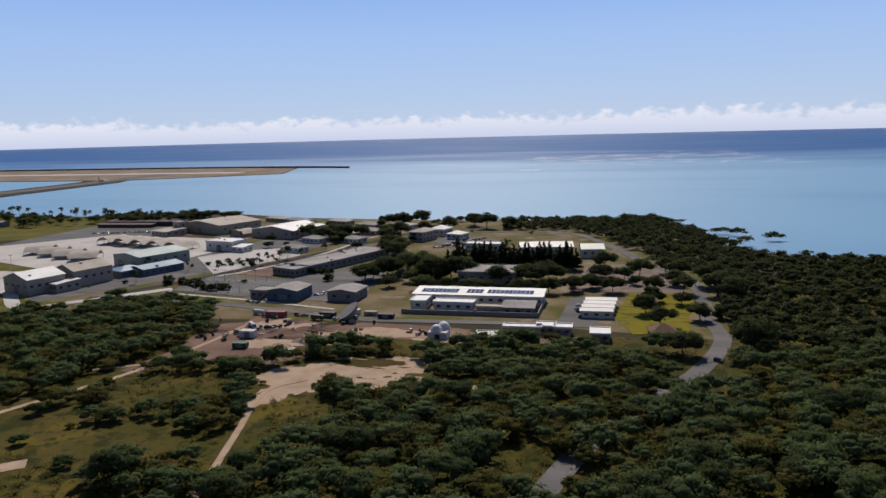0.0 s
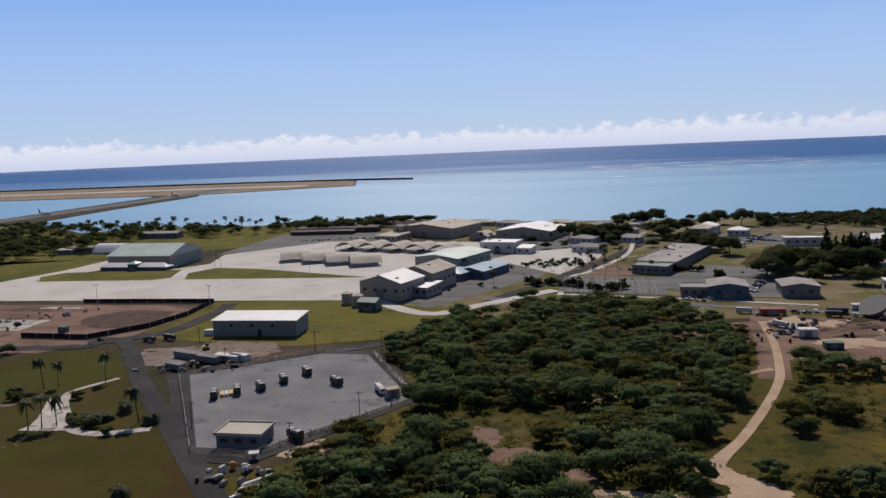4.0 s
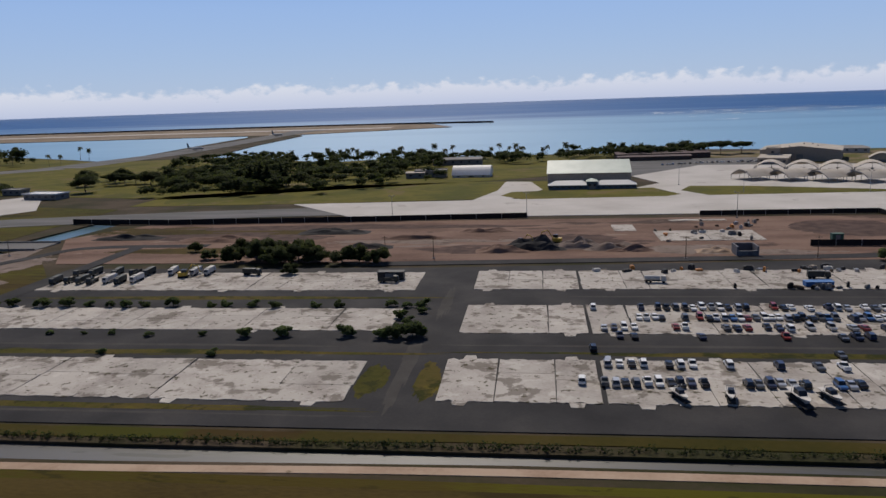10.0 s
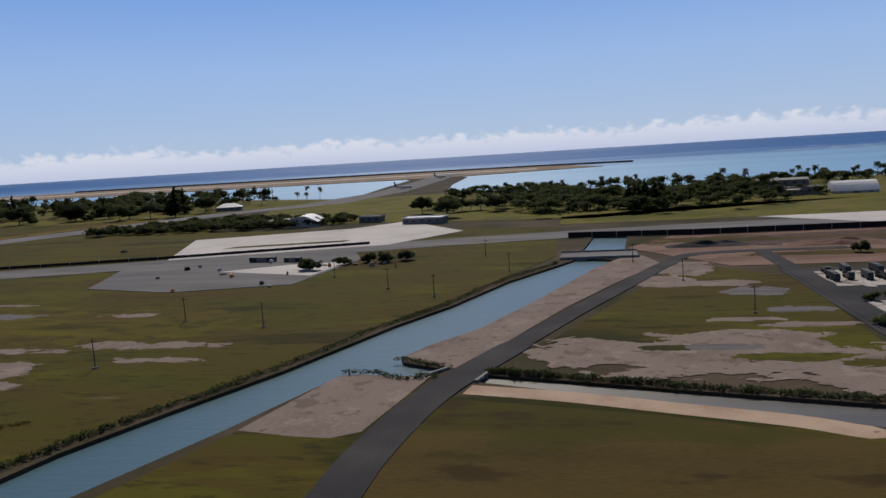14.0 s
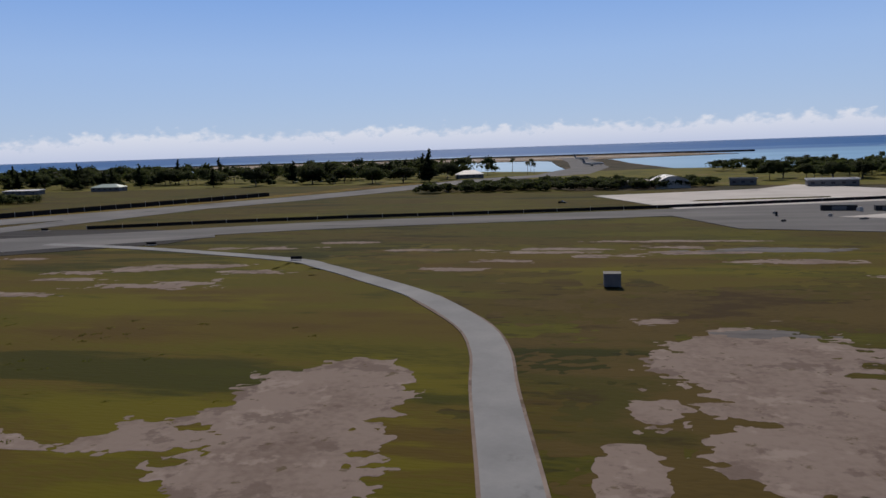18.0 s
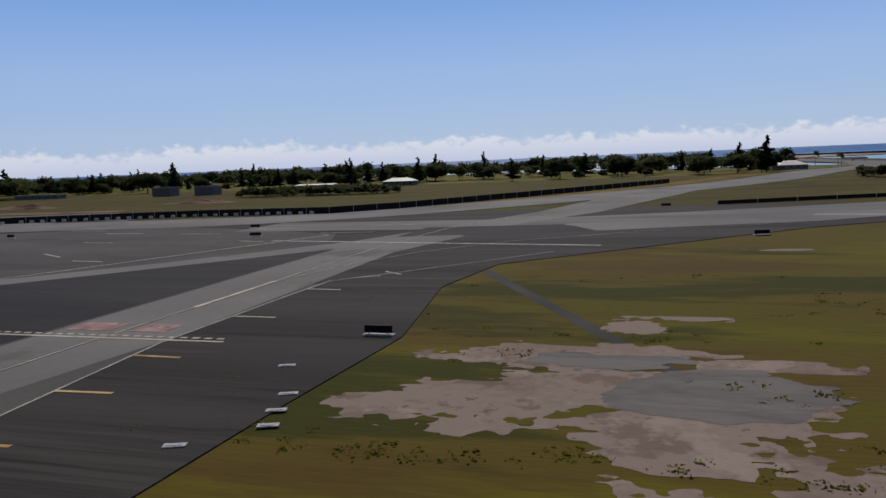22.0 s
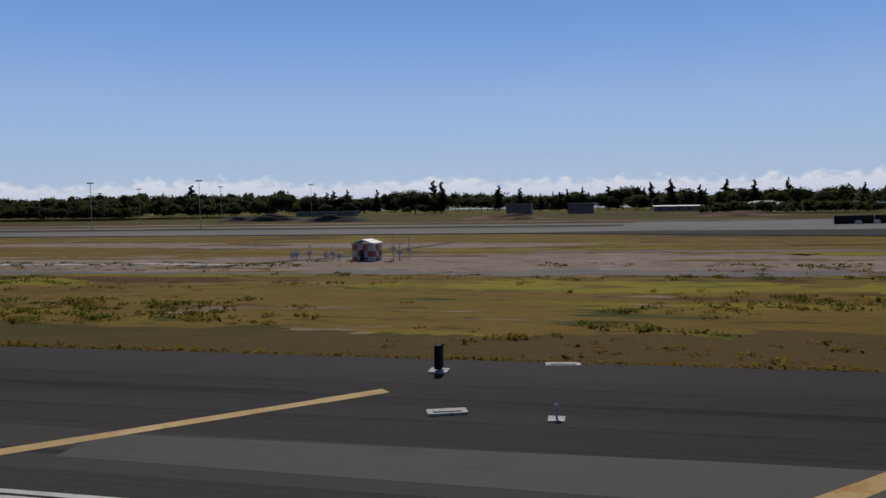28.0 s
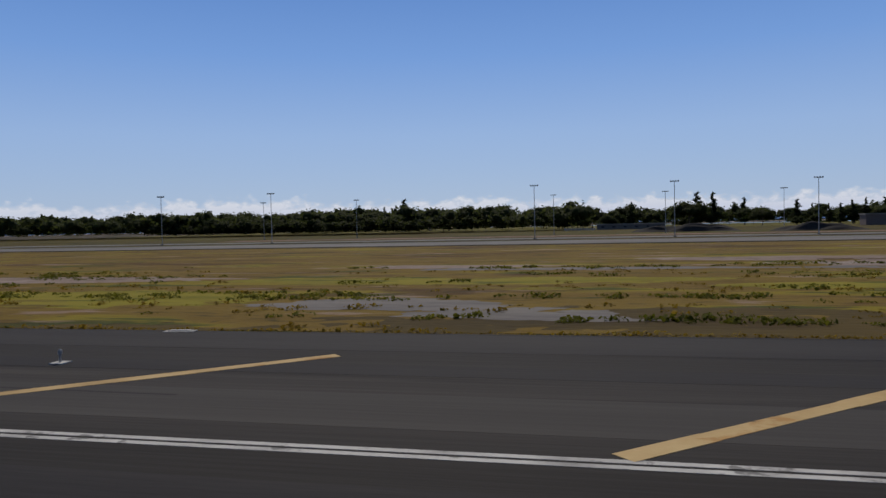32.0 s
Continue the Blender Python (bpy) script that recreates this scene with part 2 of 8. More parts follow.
M_LEAF = surface("dark_kiawe_leaves", [(0.038, 0.060, 0.027), (0.060, 0.086, 0.035), (0.088, 0.110, 0.043)], 0.8, 0.5, 4.0, 0, per_object=0.3, per_island=0.18)
# Leaf green darkened: the backlit shade of these crowns is put into the colour.
M_LEAF_BACKLIT = surface("backlit_darkened_leaves", [(0.022, 0.034, 0.015), (0.036, 0.049, 0.019), (0.054, 0.066, 0.025)], 0.8, 0.5, 4.0, 0, per_object=0.3, per_island=0.15)
M_LEAFY = surface("olive_scrub_leaves", [(0.050, 0.055, 0.015), (0.078, 0.078, 0.020), (0.115, 0.102, 0.030)], 0.8, 0.25, 4.0, 0, per_object=0.3, per_island=0.18)
M_PALM = surface("palm_fronds", [(0.025, 0.036, 0.012), (0.045, 0.055, 0.018), (0.075, 0.075, 0.03)], 0.7, 1.0, 5.0, 0, per_island=0.2)
M_NEEDLE = surface("ironwood_needles", [(0.014, 0.022, 0.010), (0.026, 0.036, 0.015), (0.040, 0.050, 0.02)], 0.8, 0.8, 5.0, 0, per_object=0.25, per_island=0.15)
def leafy(m, share, tint):
    """Leaves let part of the sunlight through."""
    n, l = m.node_tree.nodes, m.node_tree.links
    b = n["Principled BSDF"]
    tr, mix, mul = n.new("ShaderNodeBsdfTranslucent"), n.new("ShaderNodeMixShader"), n.new("ShaderNodeVectorMath")
    mul.operation, mul.inputs[1].default_value, mix.inputs[0].default_value = "MULTIPLY", tint, share
    l.new(b.inputs["Base Color"].links[0].from_socket, mul.inputs[0]), l.new(mul.outputs[0], tr.inputs[0])
    l.new(b.outputs[0], mix.inputs[1]), l.new(tr.outputs[0], mix.inputs[2]), l.new(mix.outputs[0], n["Material Output"].inputs["Surface"])


for leaf in (M_LEAF, M_LEAFY, M_LEAF_BACKLIT, M_PALM, M_NEEDLE):
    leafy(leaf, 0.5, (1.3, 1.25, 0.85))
M_BARK = surface("grey_bark", [(0.06, 0.05, 0.04), (0.11, 0.095, 0.08), (0.17, 0.15, 0.13)], 0.95, 2.0, 10.0, 0.5)
M_WALL_TAN = plain("tan_wall", (0.33, 0.285, 0.235), 0.85)
M_WALL_WHITE = plain("white_wall", (0.52, 0.50, 0.47), 0.8)
M_WALL_GREY = plain("grey_wall", (0.19, 0.185, 0.18), 0.85)
M_WALL_GREEN = plain("pale_green_wall", (0.25, 0.275, 0.24), 0.8)
M_WALL_BLUE = plain("blue_grey_wall", (0.09, 0.125, 0.165), 0.8)
M_ROOF_WHITE = surface("white_metal_roof", [(0.50, 0.49, 0.48), (0.62, 0.61, 0.60), (0.70, 0.69, 0.68)], 0.6, 0.12, 4.0, 0.05, blots=(((0.38, 0.34, 0.30), 0.3, 0.64, 0.5),))
M_ROOF_TAN = surface("tan_membrane_roof", [(0.36, 0.315, 0.265), (0.43, 0.385, 0.33), (0.49, 0.445, 0.39)], 0.85, 0.15, 4.0, 0.05, blots=(((0.25, 0.215, 0.18), 0.25, 0.64, 0.5),))
M_ROOF_GREEN = surface("pale_green_metal_roof", [(0.27, 0.34, 0.30), (0.33, 0.40, 0.355), (0.38, 0.45, 0.40)], 0.5, 0.15, 4.0, 0.05)
M_ROOF_GREY = surface("grey_gravel_roof", [(0.20, 0.19, 0.18), (0.29, 0.275, 0.26), (0.36, 0.34, 0.32)], 0.9, 0.15, 3.0, 0.2)
M_ROOF_BLUE = surface("blue_metal_roof", [(0.10, 0.17, 0.24), (0.14, 0.22, 0.30), (0.18, 0.27, 0.35)], 0.5, 0.15, 4.0, 0.05)
M_DARK = plain("dark_opening", (0.02, 0.02, 0.022), 0.7)
M_GLASS = plain("window_glass", (0.022, 0.025, 0.03), 0.28)
M_STEEL = plain("galvanised_steel", (0.33, 0.33, 0.34), 0.45, 0.6)
M_BLACK = plain("black_rubber", (0.016, 0.016, 0.017), 0.75)
M_SOLAR = plain("solar_panel", (0.03, 0.035, 0.06), 0.2)
M_FENCE = plain("dark_fence_fabric", (0.024, 0.022, 0.022), 0.9)
M_WOOD = plain("weathered_pole_wood", (0.10, 0.075, 0.055), 0.9)
M_RED = plain("red_check_paint", (0.36, 0.09, 0.06), 0.6)
M_ORANGE = plain("orange_paint", (0.45, 0.17, 0.03), 0.6)
M_YEL = plain("machine_yellow", (0.50, 0.33, 0.04), 0.5)
CAR_PAINTS = [plain("car_paint_" + k, c, r, m, 0.05) for k, c, r, m in (
    ("white", (0.72, 0.72, 0.71), 0.3, 0), ("silver", (0.42, 0.43, 0.44), 0.3, 0.5), ("black", (0.014, 0.014, 0.016), 0.25, 0),
    ("grey", (0.11, 0.115, 0.12), 0.3, 0.4), ("navy", (0.02, 0.03, 0.07), 0.3, 0), ("red", (0.22, 0.025, 0.02), 0.3, 0), ("blue", (0.04, 0.12, 0.3), 0.3, 0))]


def water(name, near, far, y0, y1, rough, wave, bump):
    m = bpy.data.materials.new(name)
    m.use_nodes = True
    n, l = m.node_tree.nodes, m.node_tree.links
    b = n["Principled BSDF"]
    co, sep, ns = n.new("ShaderNodeTexCoord"), n.new("ShaderNodeSeparateXYZ"), n.new("ShaderNodeTexNoise")
    mp = n.new("ShaderNodeMapping")
    mp.inputs["Scale"].default_value = (0.5, 1.6, 1)
    ns.inputs["Scale"].default_value, ns.inputs["Detail"].default_value = 0.0028, 7
    mr, ad = n.new("ShaderNodeMapRange"), n.new("ShaderNodeMath")
    mr.inputs["From Min"].default_value, mr.inputs["From Max"].default_value = y0, y1
    ad.operation = "MULTIPLY_ADD"
    ad.inputs[1].default_value = 1.3
    ad.use_clamp = True
    l.new(co.outputs["Object"], sep.inputs[0]), l.new(co.outputs["Object"], mp.inputs[0]), l.new(mp.outputs[0], ns.inputs["Vector"])
    l.new(sep.outputs["Y"], mr.inputs[0]), l.new(mr.outputs[0], ad.inputs[2])
    sb = n.new("ShaderNodeMath")
    sb.operation = "SUBTRACT"
    sb.inputs[1].default_value = 0.5
    l.new(ns.outputs[0], sb.inputs[0]), l.new(sb.outputs[0], ad.inputs[0])
    r = ramp(n, [(0.0, near), (0.45, tuple((a + c) / 2 for a, c in zip(near, far))), (0.8, far)])
    l.new(ad.outputs[0], r.inputs[0]), l.new(r.outputs[0], b.inputs["Base Color"])
    b.inputs["Roughness"].default_value = rough
    sp = n.new("ShaderNodeMapRange")
    sp.inputs["To Min"].default_value, sp.inputs["To Max"].default_value = 0.32, 0.06
    l.new(ad.outputs[0], sp.inputs[0]), l.new(sp.outputs[0], b.inputs["Specular IOR Level"])
    wv, bp = n.new("ShaderNodeTexNoise"), n.new("ShaderNodeBump")
    wv.inputs["Scale"].default_value, wv.inputs["Detail"].default_value = wave, 5
    bp.inputs["Strength"].default_value, bp.inputs["Distance"].default_value = bump, 0.4
    l.new(mp.outputs[0], wv.inputs["Vector"]), l.new(wv.outputs[0], bp.inputs["Height"]), l.new(bp.outputs[0], b.inputs["Normal"])
    return m


M_SEA = water("lagoon_and_ocean_water", (0.135, 0.30, 0.46), (0.004, 0.075, 0.235), 900, 2000, 0.45, 0.12, 0.35)
M_CANAL = water("canal_water", (0.055, 0.105, 0.12), (0.055, 0.105, 0.12), 0, 1000, 0.3, 0.8, 0.12)
M_DITCH = surface("murky_ditch_water", [(0.026, 0.026, 0.025), (0.040, 0.039, 0.037), (0.066, 0.063, 0.059)], 0.5, 0.08, 1.0, 0.1, stretch=(0.3, 2, 1), blots=(((0.02, 0.022, 0.008), 0.2, 0.58, 0.7),))
M_ROADC = surface("pale_grey_road", [(0.17, 0.172, 0.175), (0.205, 0.207, 0.21), (0.24, 0.24, 0.24)], 0.9, 0.15, 3.0, 0.15, blots=(((0.12, 0.12, 0.12), 0.2, 0.62, 0.6),))
M_BASE = surface("dry_base_lawn", [(0.050, 0.052, 0.012), (0.085, 0.078, 0.022), (0.13, 0.105, 0.05), (0.18, 0.14, 0.09)], 0.95, 0.05, 1.2, 0.5, soft=0.3, blots=(((0.07, 0.08, 0.014), 0.04, 0.52, 0.7), ((0.24, 0.205, 0.165), 0.07, 0.58, 0.7)))
M_LANE = surface("pale_taxiway_lane", [(0.105, 0.103, 0.103), (0.135, 0.132, 0.131), (0.17, 0.165, 0.162)], 0.88, 0.08, 3.0, 0.15, stretch=(0.5, 0.5, 1), blots=(((0.07, 0.068, 0.068), 0.1, 0.58, 0.55),))

# ---- building tools ----
class Geo:
    """Vertices and faces gathered for one mesh."""

    def __init__(self):
        self.v, self.f = [], []

    def add(self, v, f):
        k = len(self.v)
        self.v += [tuple(p) for p in v]
        self.f += [tuple(i + k for i in q) for q in f]
        return self

    def box(self, x0, x1, y0, y1, z0, z1):
        return self.add([(x0, y0, z0), (x1, y0, z0), (x1, y1, z0), (x0, y1, z0), (x0, y0, z1), (x1, y0, z1), (x1, y1, z1), (x0, y1, z1)],
                        [(3, 2, 1, 0), (4, 5, 6, 7), (0, 1, 5, 4), (1, 2, 6, 5), (2, 3, 7, 6), (3, 0, 4, 7)])

    def prism(self, poly, z0, z1):
        n = len(poly)
        a = sum(poly[i][0] * poly[(i + 1) % n][1] - poly[(i + 1) % n][0] * poly[i][1] for i in range(n))
        poly = poly if a > 0 else poly[::-1]
        return self.add([(x, y, z0) for x, y in poly] + [(x, y, z1) for x, y in poly],
                        [tuple(range(n, 2 * n)), tuple(range(n - 1, -1, -1))] + [(i, (i + 1) % n, n + (i + 1) % n, n + i) for i in range(n)])

    def extrude_x(self, prof, x0, x1):
        """A profile of (y, z), swept from x0 to x1."""
        n = len(prof)
        return self.add([(x0, y, z) for y, z in prof] + [(x1, y, z) for y, z in prof],
                        [tuple(range(n - 1, -1, -1)), tuple(range(n, 2 * n))] + [(i, (i + 1) % n, n + (i + 1) % n, n + i) for i in range(n)])

    def extrude_y(self, prof, y0, y1):
        """A profile of (x, z), swept from y0 to y1."""
        n = len(prof)
        return self.add([(x, y0, z) for x, z in prof] + [(x, y1, z) for x, z in prof],
                        [tuple(range(n)), tuple(range(2 * n - 1, n - 1, -1))] + [(i, n + i, n + (i + 1) % n, (i + 1) % n) for i in range(n)])

    def tube(self, pts, radii, n=6):
        pts = [Vector(p) for p in pts]
        rings = []
        for i, p in enumerate(pts):
            d = (pts[min(i + 1, len(pts) - 1)] - pts[max(i - 1, 0)]).normalized()
            a = d.orthogonal().normalized()
            c = d.cross(a)
            rings += [p + radii[i] * (math.cos(2 * math.pi * j / n) * a + math.sin(2 * math.pi * j / n) * c) for j in range(n)]
        k = len(pts) - 1
        return self.add(rings, [(i * n + j, i * n + (j + 1) % n, (i + 1) * n + (j + 1) % n, (i + 1) * n + j) for i in range(k) for j in range(n)]
                        + [tuple(range(n - 1, -1, -1)), tuple(range(k * n, k * n + n))])

    def mesh(self, name, material, smooth=False):
        me = bpy.data.meshes.new(name)
        me.from_pydata(self.v, [], self.f)
        me.materials.append(material)
        if smooth:
            me.polygons.foreach_set("use_smooth", [True] * len(me.polygons))
        me.update()
        return me


def part(name, geo, material, parent, label="", smooth=False):
    ob = new(name, geo.mesh(name, material, smooth) if isinstance(geo, Geo) else geo)
    ob.parent = parent
    return tagged(ob, label)


def thing(name, label, category, m=None, group="", kind=""):
    ob = new(name)
    ob.matrix_basis = m if m is not None else Matrix()
    return tagged(ob, label, category, group, kind)


def solid(name, geo, material, label, category="", kind="", group="", m=None, smooth=False):
    """A thing that is one mesh."""
    ob = new(name, geo.mesh(name, material, smooth))
    if m is not None:
        ob.matrix_basis = m
    return tagged(ob, label, category, group, kind)


def flat(name, poly, z, material, label, thick=0.3):
    """A level sheet of ground with an edge that goes down."""
    return solid(name, Geo().prism(poly, z - thick, z), material, label, kind="structure")


def ribbon(pts, width):
    """The outline of a strip along points, of one width or one per point."""
    p = [Vector((x, y)) for x, y in pts]
    w = width if isinstance(width, (list, tuple)) else [width] * len(p)
    left, right = [], []
    for i, q in enumerate(p):
        d = (p[min(i + 1, len(p) - 1)] - p[max(i - 1, 0)]).normalized()
        s = Vector((-d.y, d.x)) * w[i] / 2
        left.append(tuple(q + s)), right.append(tuple(q - s))
    return left + right[::-1]


def smooth_line(pts, n=6):
    """A Catmull-Rom line through the points."""
    p = [Vector((x, y)) for x, y in pts]
    p = [2 * p[0] - p[1]] + p + [2 * p[-1] - p[-2]]
    out = []
    for i in range(1, len(p) - 2):
        for k in range(n):
            t = k / n
            a, b, c, d = p[i - 1], p[i], p[i + 1], p[i + 2]
            out.append(tuple(0.5 * (2 * b + (c - a) * t + (2 * a - 5 * b + 4 * c - d) * t * t + (3 * b - a - 3 * c + d) * t ** 3)))
    return out + [tuple(p[-2])]


def strip_sheet(name, pts, width, z, material, label):
    """A road: a chain of quads, so that bends stay clean."""
    out = ribbon(pts, width)
    n = len(out) // 2
    g = Geo()
    v = [(x, y, z) for x, y in out] + [(x, y, z - 0.3) for x, y in out]
    f = [(i, 2 * n - 1 - i, 2 * n - 2 - i, i + 1) for i in range(n - 1)]
    m = 2 * n
    f += [(i, i + 1, m + i + 1, m + i) for i in range(n - 1)] + [(m - 1 - i, m + m - 1 - i, m + m - 2 - i, m - 2 - i) for i in range(n - 1)]
    g.add(v, f)
    return solid(name, g, material, label, kind="structure")


def blob(cx, cy, rx, ry, seed, rough=0.35, n=90, turn=0.0):
    """An uneven patch outline."""
    out = []
    c, s = math.cos(radians(turn)), math.sin(radians(turn))
    for i in range(n):
        a = 2 * math.pi * i / n
        q = Vector((math.cos(a) * 1.2, math.sin(a) * 1.2, seed * 7.31))
        r = 1 + rough * (noise.noise(q) * 1.3 + 0.6 * noise.noise(q * 2.7) + 0.45 * noise.noise(q * 7) + 0.3 * noise.noise(q * 17))
        x, y = rx * r * math.cos(a), ry * r * math.sin(a)
        out.append((cx + c * x - s * y, cy + s * x + c * y))
    return out


def spot(cx, cy, rx, ry, seed, rough=0.5, cells=44, turn=0.0):
    """An uneven patch with bays, islands and holes: triangles where a rounded field plus noise is above nought."""
    c, sn, k = math.cos(radians(turn)), math.sin(radians(turn)), 1.75
    nx, ny = (cells, max(12, int(cells * 0.75)))
    val, pos = [], []
    for j in range(ny + 1):
        for i in range(nx + 1):
            u, v = k * (2 * i / nx - 1), k * (2 * j / ny - 1)
            q = Vector((u, v, seed * 7.31))
            f = 1 - u * u - v * v + 2.2 * rough * (noise.noise(q * 1.1) + 0.6 * noise.noise(q * 2.6) + 0.4 * noise.noise(q * 6.3) + 0.28 * noise.noise(q * 14))
            if abs(u) > 1.7 or abs(v) > 1.7:
                f = -1
            val.append(f), pos.append((cx + c * u * rx - sn * v * ry, cy + sn * u * rx + c * v * ry))
    out = []
    for j in range(ny):
        for i in range(nx):
            a, b = j * (nx + 1) + i, (j + 1) * (nx + 1) + i
            for t in ((a, a + 1, b + 1), (a, b + 1, b)):
                poly = []
                for p, q in zip(t, t[1:] + t[:1]):
                    if val[p] > 0:
                        poly.append(pos[p])
                    if (val[p] > 0) != (val[q] > 0):
                        w = val[p] / (val[p] - val[q])
                        poly.append((pos[p][0] + w * (pos[q][0] - pos[p][0]), pos[p][1] + w * (pos[q][1] - pos[p][1])))
                if len(poly) > 2:
                    out.append(poly)
    return {"pieces": out}


def field_patch(ovals, seed, holes=(), rough=0.6, cell=0.36):
    """Bare ground with a ragged rim: a few joined ovals (x, y, rx, ry) less some holes, broken up by noise of real size."""
    x0, x1 = min(o[0] - 1.3 * o[2] for o in ovals), max(o[0] + 1.3 * o[2] for o in ovals)
    y0, y1 = min(o[1] - 1.3 * o[3] for o in ovals), max(o[1] + 1.3 * o[3] for o in ovals)
    cell = max(cell, math.sqrt((x1 - x0) * (y1 - y0) / 12000))
    nx, ny = int((x1 - x0) / cell) + 1, int((y1 - y0) / cell) + 1
    gx, gy = np.meshgrid(x0 + cell * np.arange(nx + 1), y0 + cell * np.arange(ny + 1))
    far = np.full(gx.shape, -9.0)
    for x, y, rx, ry in ovals:
        far = np.maximum(far, (1 - np.hypot((gx - x) / rx, (gy - y) / ry)) * min(rx, ry, 4.0))
    for x, y, rx, ry in holes:
        far = np.minimum(far, (np.hypot((gx - x) / rx, (gy - y) / ry) - 1) * min(rx, ry, 4.0))
    wob = np.array([[noise.noise(Vector((x * 0.16, y * 0.3, seed))) * 2.2 + noise.noise(Vector((x * 0.5, y * 0.9, seed))) * 1.3 + noise.noise(Vector((x * 1.3, y * 2.0, seed))) * 1.0
                     for x, y in zip(rx, ry)] for rx, ry in zip(gx, gy)])
    val = far + rough * wob
    val[0], val[-1], val[:, 0], val[:, -1] = -1, -1, -1, -1
    out = []
    for j in range(ny):
        for i in range(nx):
            if val[j:j + 2, i:i + 2].max() <= 0:
                continue
            sq = [(j, i), (j, i + 1), (j + 1, i + 1), (j + 1, i)]
            for t in ([sq] if val[j:j + 2, i:i + 2].min() > 0 else [sq[:3], [sq[0], sq[2], sq[3]]]):
                poly = []
                for p, q in zip(t, t[1:] + t[:1]):
                    a, b = val[p], val[q]
                    if a > 0:
                        poly.append((gx[p], gy[p]))
                    if (a > 0) != (b > 0):
                        w = a / (a - b)
                        poly.append((gx[p] + w * (gx[q] - gx[p]), gy[p] + w * (gy[q] - gy[p])))
                if len(poly) > 2:
                    out.append(poly)
    return {"pieces": out}


def patch(name, outlines, z, material, label):
    """Several uneven patches of one kind of ground in one sheet."""
    from mathutils.geometry import tessellate_polygon
    g = Geo()
    for k, o in enumerate(outlines):
        zz = z + 0.0015 * (k % 5)
        if isinstance(o, dict):
            for poly in o["pieces"]:
                g.add([(x, y, zz) for x, y in poly], [tuple(range(len(poly)))])
            continue
        tri = tessellate_polygon([[Vector((x, y, 0)) for x, y in o]])
        g.add([(x, y, zz) for x, y in o], [t if (Vector(o[t[1]]) - Vector(o[t[0]])).cross(Vector(o[t[2]]) - Vector(o[t[0]])) > 0 else t[::-1] for t in tri])
    return solid(name, g, material, label, kind="structure")

# ---- sea, land and distance ----
def disc_sea():
    g = Geo()
    radii, n = [0, 300, 700, 1200, 1800, 2500, 3100, 3700, 4300, 4850], 72
    v, f = [(-600, 0, -0.6)], []
    for r in radii[1:]:
        z = -0.6 + (18 * ((r - 2500) / 2350) ** 2 if r > 2500 else 0)
        v += [(-600 + r * math.cos(2 * math.pi * k / n), r * math.sin(2 * math.pi * k / n), z) for k in range(n)]
    f += [(0, 1 + k, 1 + (k + 1) % n) for k in range(n)]
    for i in range(len(radii) - 2):
        a, b = 1 + i * n, 1 + (i + 1) * n
        f += [(a + k, b + k, b + (k + 1) % n, a + (k + 1) % n) for k in range(n)]
    return solid("water", g.add(v, f), M_SEA, "turquoise lagoon and dark blue ocean to the horizon", kind="structure", smooth=True)


disc_sea()

CANAL = [(-615, -40), (-586, 50), (-583, 62.6), (-578, 74.7), (-570.8, 90.6), (-561.7, 116), (-554.9, 131), (-546.9, 155), (-535.7, 178), (-533, 184), (-524, 181), (-529.1, 168.2), (-539.7, 134.4), (-547.2, 113), (-553.3, 103), (-555.9, 96.5), (-555, 94.2), (-548.5, 90.9), (-549.5, 88.5), (-554.4, 87.4), (-559.2, 88.7), (-562, 88), (-568.3, 69.5), (-573.2, 57.2), (-576, 50), (-600, -40)]
CANAL_FAR = [(-532, 195), (-528.4, 229), (-518.5, 227), (-521, 195)]
DITCH = [(-543, 88.5), (-533, 86), (-518, 82), (-501.5, 78), (-485, 74.6), (-468, 72.4), (-428, 72.2), (-384, 72.4), (-330, 72.6), (-300, 73), (-300, 70.2),
         (-384, 69.8), (-428, 68.2), (-468, 67.6), (-490, 69.3), (-504, 71.8), (-511, 75), (-521, 78), (-533, 81.8), (-543.5, 85.5)]
SHORE = [(900, -500), (900, 100), (500, 215), (200, 298), (106, 330), (77, 343), (53, 365), (38, 441), (19, 480), (-40, 474), (-120, 472), (-218, 484), (-292, 512), (-315, 492),
         (-407, 490), (-480, 488), (-517, 468), (-597, 530), (-632, 540), (-655, 700), (-672, 900), (-690, 940), (-505, 1060), (-560, 1235), (-700, 1275), (-2300, 1275), (-2300, 945),
         (-760, 940), (-742, 900), (-722, 700), (-700, 520), (-760, 560), (-900, 640), (-1150, 730), (-1500, 830), (-2300, 900), (-2300, -500)]


def inside(p, poly):
    x, y, c = p[0], p[1], False
    for i in range(len(poly)):
        (x0, y0), (x1, y1) = poly[i - 1], poly[i]
        if (y0 > y) != (y1 > y) and x < (x1 - x0) * (y - y0) / (y1 - y0) + x0:
            c = not c
    return c


